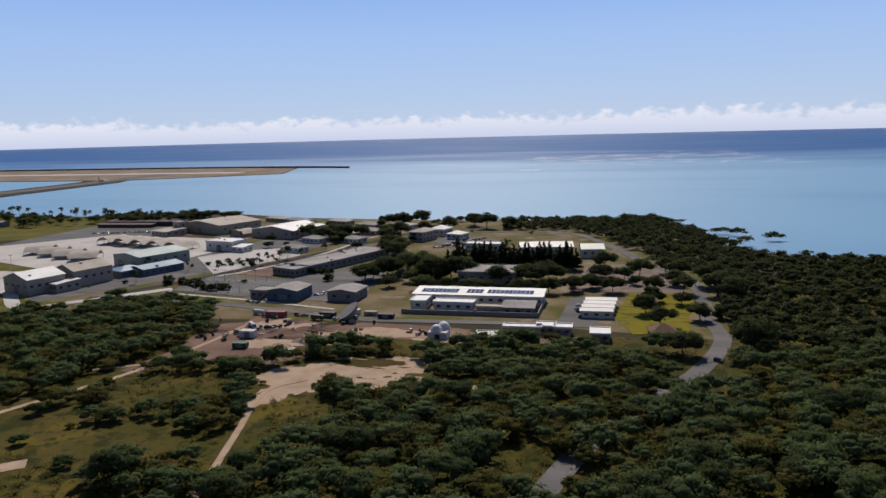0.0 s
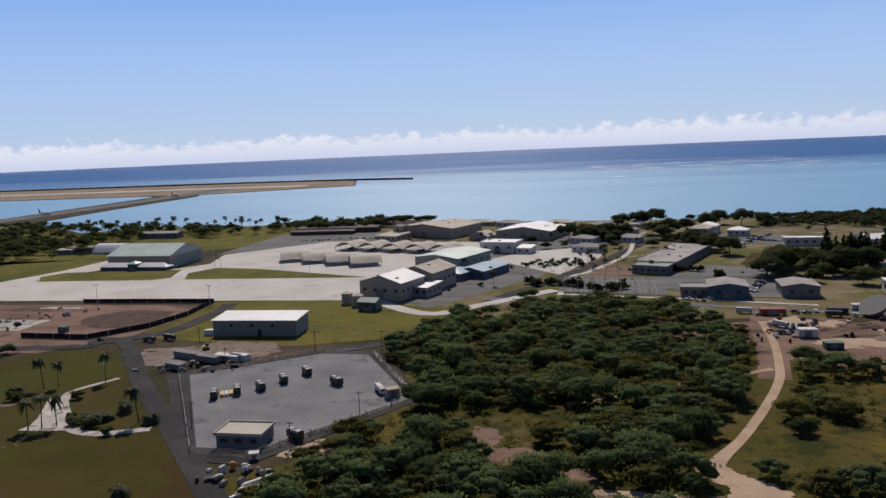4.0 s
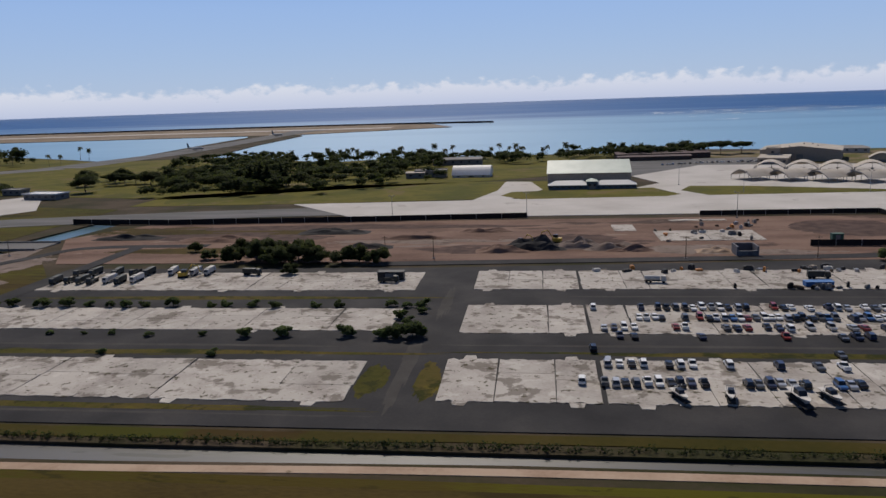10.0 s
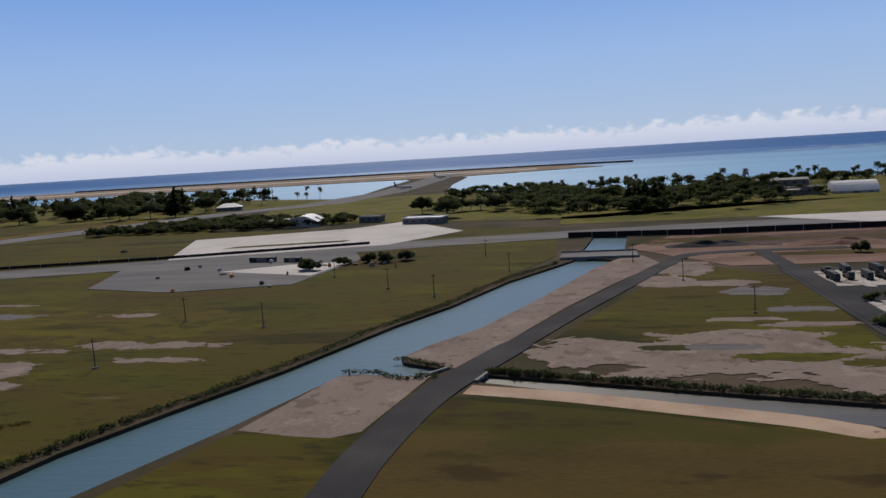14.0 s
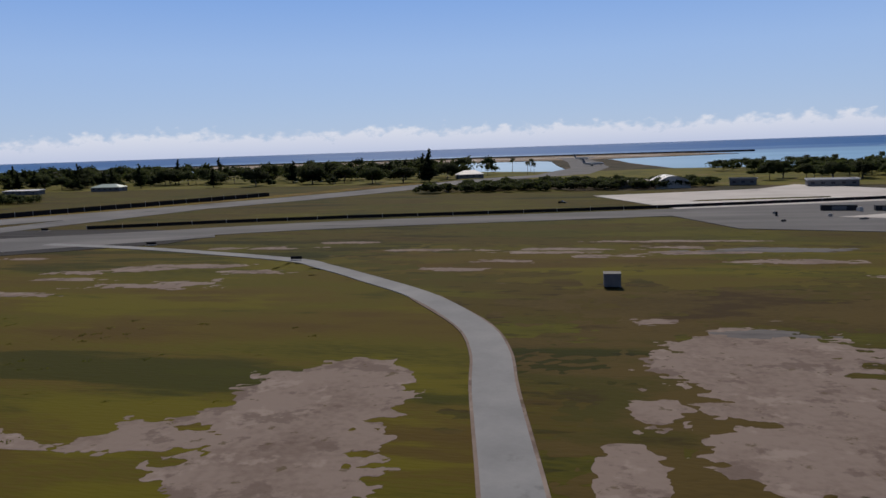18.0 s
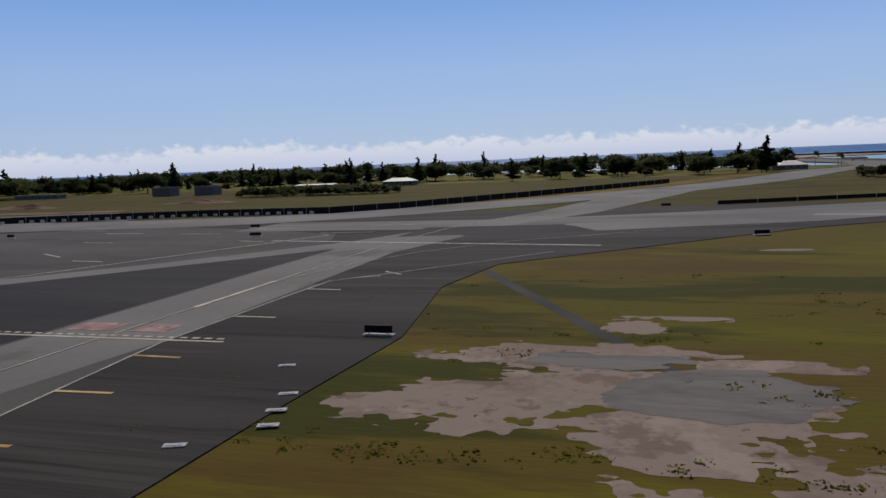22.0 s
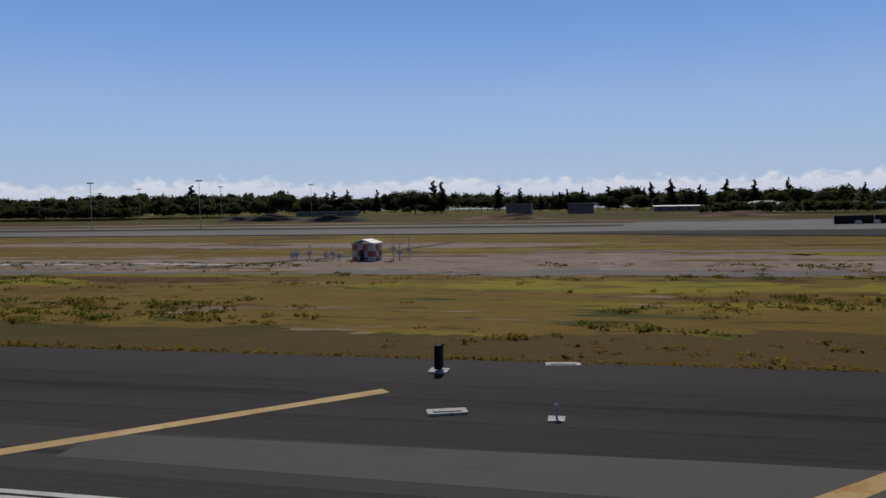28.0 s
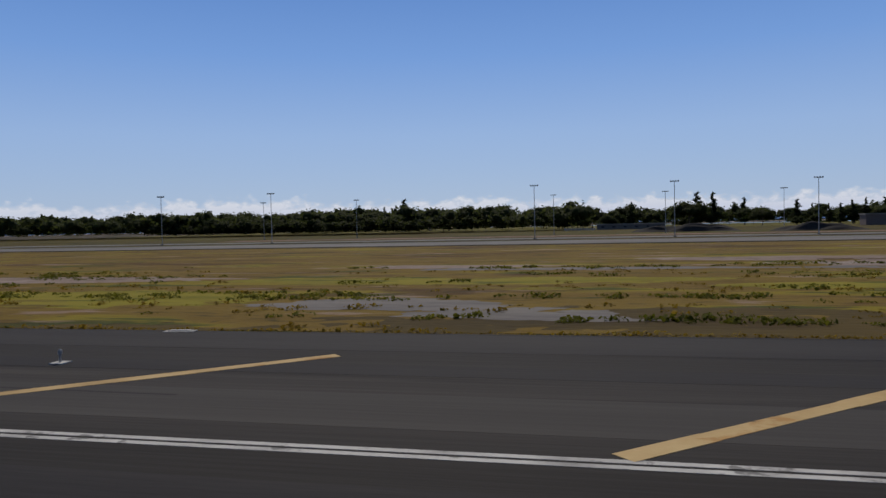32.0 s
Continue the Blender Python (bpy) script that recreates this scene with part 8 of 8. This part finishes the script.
for x, y, a in ((-231.9, 135.6, 24), (-228.2, 138.5, 26), (-224.3, 141.4, 40), (-221.3, 146.5, 34), (-218.2, 152.2, 40), (-208.9, 145.8, 52), (-206, 116.3, 60)):
    covered_trailer(x, y, a, 2)
for k in range(5):
    solid("pallet_stack", Geo().box(-0.35, 0.35, -1.3, 1.3, 0, 0.5).box(-0.3, 0.3, -1.2, 1.2, 0.5, 0.62), (M_YEL, M_WALL_WHITE)[k % 2], "striped yellow and white stack of boards on the lot", "stack", group="stacks on the lot", m=pose(-231 + 0.75 * k, 137.2 + 0.45 * k, 0.2, 0, 0, 26))
for k in range(7):
    solid("timber_bundle", Geo().box(-2.6, 2.6, -0.24, 0.24, 0, 0.3).box(-2.4, 2.5, -0.18, 0.18, 0.3, 0.5), (M_ROOF_WHITE, M_WALL_WHITE, M_ROOF_TAN)[k % 3], "long pale bundle of timber and pipes by the road", "timber", group="timber bundles", m=pose(-205.2 + 0.5 * (k % 2), 95.4 + 0.72 * k, 0.1, 0, 0, 52 + 3 * (k % 3)))
box_thing("container", "tan covered load beside the lot fence", "container", -194.7, 139, 0.2, 2.6, 2.0, 1.9, 30, M_WALL_TAN)
box_thing("container", "small white booth beside the hut", "container", -209.6, 107.6, 0.15, 1.6, 1.2, 1.1, 20, M_WALL_WHITE)
digger(-386, 185, 60, 1.0), digger(-377, 187, -110, 1.15), digger(-254, 172, 120, 0.8), digger(-459, 151, 100, 1.0)


def boat(x, y, turn, s):
    t = thing("boat", "white motor boat on a trailer", "boat", pose(x, y, 0.21, 0, 0, turn) @ Matrix.Scale(s, 4), "boats on trailers")
    g = Geo()
    sec = [(-1.9, 0.02, 1.0), (-1.3, 0.35, 0.5), (-0.4, 0.55, 0.42), (0.8, 0.6, 0.42), (1.6, 0.55, 0.45)]
    v = []
    for yy, w, z in sec:
        v += [(-w, yy, 0.95), (0, yy, z), (w, yy, 0.95)]
    f = []
    for i in range(4):
        f += [(3 * i, 3 * i + 1, 3 * i + 4, 3 * i + 3), (3 * i + 1, 3 * i + 2, 3 * i + 5, 3 * i + 4), (3 * i, 3 * i + 3, 3 * i + 5, 3 * i + 2)]
    part("hull", g.add(v, f + [(12, 13, 14)]), M_WALL_WHITE, t)
    part("cabin", Geo().extrude_x([(-0.7, 0.9), (-0.4, 1.35), (0.4, 1.4), (0.4, 0.9)], -0.36, 0.36), M_GLASS, t)
    part("rail", Geo().tube([(-0.5, 0.5, 0.95), (-0.5, 0.3, 1.7), (0.5, 0.3, 1.7), (0.5, 0.5, 0.95)], [0.04] * 4, 4), M_STEEL, t)
    part("trailer", Geo().box(-0.5, 0.5, -2.0, 1.7, 0.28, 0.36), M_BLACK, t)
    for sx in (-1, 1):
        part("wheel", WHEEL, None, t).matrix_basis = pose(sx * 0.5, 0.6, 0.18)
    return t


for x, y, a, s in ((-364.5, 87.2, 20, 1.0), (-358.5, 87.5, -10, 1.0), (-351, 86.6, 8, 1.35), (-347.2, 87.6, 15, 1.1), (-335.6, 87.5, 25, 1.0), (-326.2, 88, 40, 0.9), (-319.6, 87.5, 50, 1.15), (-310.6, 86.8, 60, 0.9), (-309.2, 86.6, 70, 0.8)):
    boat(x, y, a, s)


M_BLUETARP = plain("blue_tarpaulin", (0.03, 0.13, 0.34), 0.6)
for x, y, w, d, h, a, m, lab in ((-254, 164, 9, 2.4, 1.5, -18, M_WALL_GREY, "grey freight container in a clutter yard"), (-247, 161, 6, 2.2, 1.5, -15, M_WALL_GREY, "grey freight container in a clutter yard"), (-243, 162.5, 7, 2.2, 1.4, -12, M_WALL_WHITE, "white site cabin in a clutter yard"), (-240, 163, 5, 2, 1.4, -10, M_WALL_WHITE, "white site cabin in a clutter yard"), (-252.4, 155, 5, 2, 1.3, -20, M_WALL_GREY, "grey container beside the road"), (-107, 214, 6.6, 2.2, 1.7, 0, plain("rust_red_paint", (0.22, 0.05, 0.04), 0.7), "rust red freight container in the dirt yard"),
                                  (-104.3, 190.3, 4.4, 2.4, 2.0, 3, M_WALL_WHITE, "small white site hut on brown dirt"), (-101.3, 180, 4, 2, 1.4, 5, plain("green_container_paint", (0.03, 0.09, 0.06), 0.7), "dark green skip container in the yard"), (-309.5, 188.5, 2.6, 1.6, 1.5, 0, bpy.data.materials["green_container_paint"], "dark green container on the building site"), (-329.5, 142.8, 5, 1.8, 0.9, 2, M_BLUETARP, "blue tarpaulin stack on a concrete pad"), (-677, 95.4, 2.1, 1.8, 1.7, 3, M_WALL_GREY, "grey equipment box in the grass"), (-412, 149, 5.5, 2, 1.7, 0, M_DARK, "dark container on the pad"), (-86, 176, 5, 2, 1.4, 20, M_WALL_WHITE, "white trailer in the yard"), (-622, 198, 8, 1.6, 1.3, -5, M_DARK, "dark container row on the pad"), (-612, 196, 5, 1.6, 1.2, -5, M_DARK, "dark container row on the pad"), (-305.5, 138, 1.6, 1.6, 1.6, 0, M_WALL_WHITE, "small white booth beside the road"), (-302.5, 128, 2.2, 4, 1.5, 0, M_WALL_WHITE, "white cabin beside the road"), (-300.8, 124.5, 2, 2.6, 1.6, 0, M_WALL_TAN, "tan cabin beside the road fence"),
                                  (-83, 221, 4, 2, 1.4, 0, M_WALL_WHITE, "white van body in the yard"), (-77, 220, 4, 2, 1.2, 0, M_WALL_TAN, "tan box in the yard"), (-71, 217, 5, 2, 1.3, 0, M_DARK, "dark container in the yard"), (-90, 216, 5, 2, 1.5, 0, M_DARK, "dark container in the yard")):
    box_thing("container", lab, "container", x, y, 0.17, w, d, h, a, m)
# loose clutter in the yards
rj = random.Random(31)
M_JUNK = [M_WALL_WHITE, M_STEEL, M_WOOD, M_DARK, M_WALL_GREY, M_DARK, M_WALL_TAN, M_BLACK, M_ORANGE]
for region, n in ((((-125, 185), (-80, 208)), 34), (((-150, 185), (-130, 200)), 10), (((-262, 152), (-236, 160)), 22), (((-372, 153), (-312, 157.5)), 26), (((-345, 140.5), (-314, 142)), 14), (((-352, 188), (-325, 206)), 16), (((-215, 98), (-200, 104)), 22), (((-190, 104), (-175, 112)), 10), (((-340, 206), (-318, 226)), 12), (((-60, 196), (-38, 206)), 12), (((-112, 186), (-70, 216)), 20), (((-605, 176), (-580, 194)), 14), (((-640, 150), (-600, 196)), 12)):
    (xa, ya), (xb, yb) = region
    for _ in range(n):
        w, d, h = rj.uniform(0.4, 2.0), rj.uniform(0.3, 1.0), rj.uniform(0.25, 0.9)
        g = Geo().box(-w / 2, w / 2, -d / 2, d / 2, 0, h).box(-w / 2 * 0.8, w / 2 * 0.5, -d / 2 * 0.7, d / 2 * 0.7, h, h * 1.25)
        solid("crate", g, rj.choice(M_JUNK), "heaped building material and scrap in a yard", "clutter", group="yard clutter", m=pose(rj.uniform(xa, xb), rj.uniform(ya, yb), 0.2, 0, 0, rj.uniform(0, 180)))
for o in [c for r in CARS for c in r] + TR:
    for q in (*o.children_recursive, o):
        bpy.data.objects.remove(q)

# ---- paint, signs and lights of the runway ----
def bar(x0, y0, x1, y1, w, z=0.18):
    return Geo().prism(ribbon([(x0, y0), (x1, y1)], w), z - 0.02, z)


def marking(name, geo, material, label, group=""):
    return solid(name, geo, material, label, "marking", "structure", group)


for i in range(-1, 22):
    x = -983.85 - 16.2 * i
    g = Geo()
    r = random.Random(i + 50)
    for k in range(6):
        u, v = k / 6, (k + 1) / 6
        g.add(*(lambda q: (q.v, q.f))(bar(x - 8.5 * u, 20.1 - 8.05 * u, x - 8.5 * v, 20.1 - 8.05 * v, 0.46 + r.uniform(-0.05, 0.03), 0.158)))
    marking("shoulder_stripe", g, M_YELLP, "slanted worn yellow shoulder stripe on dark asphalt", "yellow shoulder stripes")
marking("edge_line", Geo().prism(ribbon([(-945, 11.6), (-1600, 11.6)], 0.17), 0.13, 0.157), M_WHITEP, "white runway edge line")
marking("edge_line", Geo().prism(ribbon([(-945, 11.87), (-1600, 11.87)], 0.17), 0.13, 0.157), M_WHITEP, "white runway edge line")
g = Geo()
rs = random.Random(5)
for k in range(46):
    x, y = rs.uniform(-1420, -955), rs.uniform(3, 20)
    g.add(*(lambda q: (q.v, q.f))(Geo().prism(ribbon([(x, y), (x - rs.uniform(8, 50), y + rs.uniform(-0.3, 0.3))], rs.uniform(0.1, 0.4)), 0.14, 0.1535 + 0.00003 * k)))
marking("tyre_marks", g, M_ASPHD, "black rubber streaks along the runway")

# taxiway paint
g = Geo().prism(ribbon([(-928, 43.1), (-853.6, 42.9)], 0.34), 0.15, 0.18)
for k in range(74):
    x = -927.6 + k * 1.0
    g.prism([(x, 43.5), (x + 0.55, 43.5), (x + 0.55, 43.85), (x, 43.85)], 0.15, 0.18)
marking("hold_line", g, M_CREAMP, "cream double hold line with dashes across the taxiway")
for k, x in enumerate((-916, -907.6, -897.9, -867.0, -861.6)):
    w = 2.0 if k != 4 else 1.5
    marking("hold_panel", Geo().prism([(x - w, 45), (x + w, 45), (x + w, 47.6), (x - w, 47.6)], 0.15, 0.177), M_PINKP, "faded red holding position panel with worn pale numerals", "red holding panels")
M_BORDER = plain("black_border_paint", (0.013, 0.013, 0.014), 0.85)
for pts, w in (([(-863.6, 10), (-863.8, 43), (-863.8, 54)], 0.16), ([(-863.8, 54), (-863.8, 68)], 0.55), ([(-863.8, 68), (-864, 100), (-862, 125), (-854, 150)], 0.18),
               ([(-863.8, 66), (-861.5, 78), (-856, 92), (-846, 104), (-825, 118), (-800, 130)], 0.16),
               ([(-982.6, 126.4), (-954.3, 99), (-920, 64), (-908.7, 53), (-901, 45), (-888, 32.3), (-874.5, 19.2), (-862, 6)], 0.36),
               ([(-931, 12), (-924.2, 24.9), (-912.8, 44.2), (-908.7, 53.1), (-901.2, 66.8), (-880.5, 116)], 0.36)):
    strip_sheet("line_border", pts, w + 0.14, 0.176, M_BORDER, "black border under a taxiway line")
    strip_sheet("taxi_line", pts, w, 0.181, M_CREAMP, "pale yellow taxiway centre line")
for pts in ([(-854.6, 14), (-855.5, 22), (-858.1, 42), (-858, 61), (-857.7, 68.6), (-855, 71.5), (-846, 82), (-838, 92)], [(-939, 12), (-934.3, 18.8), (-930.4, 25.6), (-925.9, 32.3), (-920.2, 42.7)], [(-936, 54), (-925, 49.5), (-919, 51.3), (-918, 49.6), (-922, 47.9), (-926, 48.5)]):
    strip_sheet("edge_stripe", pts, 0.13, 0.179, M_CREAMP, "faded cream taxiway edge line")
for x0, y0, x1, y1 in ((-857.7, 63.7, -854.2, 63.5), (-857.9, 51, -854.1, 50.9), (-857.6, 38.8, -854, 38.7), (-856.7, 31.3, -853, 31.5), (-855.6, 23.8, -852, 24), (-856, 70.5, -853.5, 72), (-854, 75, -851.5, 73), (-932.5, 29.7, -929, 27.8), (-926.9, 38.9, -923.5, 37.2), (-938.2, 19.6, -934.3, 18.6), (-926, 54.5, -922.5, 56.5)):
    marking("shoulder_bar", bar(x0, y0, x1, y1, 0.3), M_YELLP if y0 < 40 else M_CREAMP, "short yellow shoulder bar", "taxiway shoulder bars")
strip_sheet("white_bar", [(-886.8, 107.9), (-860, 103), (-832.7, 98.2)], 0.6, 0.177, M_WHITEP, "white bar across the taxiway")
strip_sheet("white_bar", [(-962, 116), (-948, 106), (-940, 102)], 0.7, 0.177, M_WHITEP, "white bar across the taxiway")
for x0, y0, x1, y1 in ((-935, 125, -925, 124), (-915, 122, -905, 121), (-918, 92, -911, 88), (-905, 84, -899, 83), (-893, 108, -888, 107), (-884, 120, -874, 121), (-925, 108, -918, 107), (-905, 131, -895, 131), (-880, 134, -870, 135), (-950, 132, -940, 131)):
    marking("dash", bar(x0, y0, x1, y1, 0.35), M_CREAMP, "short pale taxiway dash", "taxiway dashes")
marking("blue_arrow", Geo().prism([(-922.6, 33.9), (-920.9, 34.6), (-919.9, 36), (-918.4, 38.4), (-919.5, 35.6), (-918.9, 34.6), (-919.4, 33.4), (-919.8, 32.4), (-920.6, 33.3), (-921.6, 33.3)], 0.15, 0.177), M_BLUEP, "ragged blue paint patch with a white outline")
strip_sheet("blue_outline", [(-923.5, 33.7), (-920.7, 34.8), (-919.5, 37.2), (-918.5, 38.7)], 0.14, 0.182, M_WHITEP, "white outline of a blue patch")
marking("white_ring", Geo().prism(blob(-915.6, 29.2, 1.75, 1.15, 301, 0.3, 40), 0.15, 0.177), M_WHITEP, "white painted ragged ring")
marking("blue_spot", Geo().prism(blob(-915.7, 29.3, 1.15, 0.7, 302, 0.4, 40), 0.15, 0.181), M_BLUEP, "blue painted spot in a white ring")


def sign(x, y, turn, w=2.0, h=0.7, label="low black taxiway sign on a white base"):
    t = thing("taxiway_sign", label, "sign", pose(x, y, 0.15, 0, 0, turn), "taxiway signs")
    part("base", Geo().box(-w / 2 - 0.1, w / 2 + 0.1, -0.35, 0.35, 0, 0.07), M_WHITEP, t)
    part("panel", Geo().box(-w / 2, w / 2, -0.1, 0.1, 0.18, h), M_BLACK, t)
    for sx in (-1, 1):
        part("leg", Geo().box(sx * w * 0.35 - 0.04, sx * w * 0.35 + 0.04, -0.05, 0.05, 0.06, 0.2), M_STEEL, t)
    return t


for x, y, a in ((-930.7, 48.4, -10), (-913.8, 77.9, 0), (-894.7, 115.8, 10), (-952.6, 118.2, -10), (-843.4, 46.2, 0), (-812, 109, 15), (-824.8, 170.3, 5), (-772, 139, 10), (-730, 118, 0), (-905, 133, 0)):
    sign(x, y, a)
t = thing("marker_post", "dark distance marker post on a white base", "sign", pose(-1047.7, 22.6, 0.15))
part("base", Geo().box(-0.3, 0.3, -0.3, 0.3, 0, 0.06), M_WHITEP, t)
part("panel", Geo().box(-0.1, 0.1, -0.2, 0.2, 0.12, 0.85), M_BLACK, t)
part("leg", Geo().box(-0.05, 0.05, -0.05, 0.05, 0.05, 0.14), M_STEEL, t)


def edge_light(x, y):
    t = thing("runway_light", "small raised runway edge light on a white plate", "light", pose(x, y, 0.15), "runway edge lights")
    part("plate", Geo().box(-0.2, 0.2, -0.22, 0.22, 0, 0.035), M_WHITEP, t)
    stem = part("stem", Geo().tube([(0, 0, 0.03), (0, 0, 0.26)], [0.035, 0.03], 6), M_STEEL, t)
    part("lens", Geo().tube([(0, 0, 0.26), (0, 0, 0.36), (0, 0, 0.4)], [0.06, 0.06, 0.02], 8), M_WHITEP, stem)
    return t


for k in range(-1, 9):
    edge_light(-1043.8 - 31.6 * k, 18.05)
    solid("white_plate", Geo().box(-0.55, 0.55, -0.22, 0.22, 0, 0.05).box(-0.4, 0.4, -0.12, 0.12, 0.05, 0.08), M_WHITEP, "white concrete plate at the asphalt edge", "plate", group="white edge plates", m=pose(-1044 - 31.6 * k, 24.2, 0.12, 0, 0, 8))
for x, y in ((-842.5, 30.5), (-843.2, 33), (-841.8, 28.5), (-1046.5, 18.2), (-946, 20.5), (-937, 27), (-931.5, 35.5), (-846, 38), (-844.6, 25.5)):
    solid("white_plate", Geo().box(-0.5, 0.5, -0.22, 0.22, 0, 0.05).box(-0.35, 0.35, -0.12, 0.12, 0.05, 0.08), M_WHITEP, "white concrete plate at the asphalt edge", "plate", group="white edge plates", m=pose(x, y, 0.16, 0, 0, 20))

# chequered equipment hut
t = thing("chequered_hut", "red and white chequered equipment hut with a white roof", "hut", pose(-1065.1, 68.2, -0.1, 0, 0, -12) @ Matrix.Scale(0.86, 4))
part("core", Geo().box(-1.3, 1.3, -1.0, 1.0, 0, 2.0), M_WALL_WHITE, t)
part("roof", roof_geo("gable_y", 2.6, 2.0, 2.0, 0.42, 0.15), M_ROOF_WHITE, t)
for r in range(3):
    for c in range(4):
        if (r + c) % 2 == 0:
            part("check", Geo().box(-1.3 + 0.65 * c, -0.65 + 0.65 * c, -1.04, -1.0, 0.05 + 0.65 * r, 0.65 + 0.65 * r), M_RED, t)
    for c in range(3):
        if (r + c) % 2:
            part("check", Geo().box(1.3, 1.34, -1.0 + 0.66 * c, -0.34 + 0.66 * c, 0.05 + 0.65 * r, 0.65 + 0.65 * r), M_RED, t)
            part("check", Geo().box(-1.34, -1.3, -1.0 + 0.66 * c, -0.34 + 0.66 * c, 0.05 + 0.65 * r, 0.65 + 0.65 * r), M_RED, t)
part("door", Geo().box(-0.35, 0.25, -1.07, -1.04, 0.05, 1.4), M_DARK, t)
for x, y, h in ((-1062.9, 69.6, 2.6), (-1067.7, 67.6, 0.8), (-1068.9, 69, 1.2), (-1071.5, 69.4, 1.4), (-1072.7, 69, 1.1), (-1062.1, 69, 1.6), (-1069.5, 68.8, 0.8), (-1073.2, 69.2, 0.8), (-1061.6, 70.6, 2.2)):
    t = thing("antenna", "thin white instrument mast near the hut", "antenna", pose(x, y, 0.1), "instrument masts")
    part("pole", Geo().tube([(0, 0, 0), (0, 0, h)], [0.06, 0.04], 6), M_WALL_WHITE, t)
    part("box", Geo().box(-0.2, 0.2, -0.15, 0.15, h * 0.3, h * 0.3 + 0.4), M_WALL_WHITE, t)
    part("crossbar", Geo().box(-0.35, 0.35, -0.03, 0.03, h * 0.92, h * 0.92 + 0.05), M_WALL_WHITE, t)
strip_sheet("white_track", [(-1116, 62.2), (-1105, 63.4), (-1098, 62.2), (-1089, 62.4)], [0.6, 1.8, 1.5, 0.5], 0.112, M_WHITEP, "pale gravel streak in the bare earth")
strip_sheet("white_track", [(-1091, 62), (-1084, 63.4), (-1079, 62.6), (-1073, 62.6)], [0.5, 1.6, 1.2, 0.4], 0.113, M_WHITEP, "pale gravel streak in the bare earth")
strip_sheet("white_track", [(-1176, 65.8), (-1164, 64.4), (-1151, 63)], [0.2, 0.45, 0.2], 0.1, M_WHITEP, "pale gravel streak in the bare earth")
strip_sheet("white_track", [(-1017, 66), (-1010, 66.4), (-1004, 66.2)], [0.2, 0.7, 0.2], 0.1, M_WHITEP, "pale gravel streak in the bare earth")
strip_sheet("dark_track", [(-1078, 58), (-1068, 74), (-1063, 100)], 1.1, 0.102, M_ASPHD, "dark narrow track across bare earth")
strip_sheet("dark_track", [(-1140, 56), (-1090, 54), (-1050, 55), (-1010, 58)], 1.2, 0.101, M_GREYSOIL, "grey old track along the runway strip")
t = thing("white_boom", "long low white notched barrier", "barrier", pose(-1200.5, 300, 0.1))
part("beam", Geo().box(-6, 6, -0.3, 0.3, 0.5, 1.0), M_WALL_WHITE, t)
for k in range(9):
    part("tooth", Geo().box(-6 + 1.45 * k, -5.4 + 1.45 * k, -0.3, 0.3, 1.0, 1.35), M_WALL_WHITE, t)
for k in range(3):
    part("leg", Geo().box(-5 + 5 * k - 0.15, -5 + 5 * k + 0.15, -0.2, 0.2, 0, 0.5), M_STEEL, t)
# canal bridge and culvert
t = thing("canal_bridge", "low concrete road bridge over the canal", "bridge", kind="structure")
part("deck", Geo().box(-537, -518, 183.4, 194.6, -0.25, 0.25), M_ASPHM, t)
for yy in (183.2, 194.2):
    part("parapet", Geo().box(-537, -518, yy, yy + 0.4, -0.5, 0.65), M_WALL_GREY, t)
for x, y, a in ((-543.4, 87, 75), (-549.3, 89.6, 55)):
    t = thing("culvert", "small dark concrete culvert head at the road", "culvert", pose(x, y, 0, 0, 0, a), kind="structure")
    part("head_wall", Geo().box(-1.8, 1.8, -0.2, 0.2, -0.8, 0.35), M_WALL_GREY, t)
    part("pipe", Geo().tube([(0, -0.35, -0.3), (0, -0.19, -0.3)], [0.5, 0.5], 14), M_DARK, t)
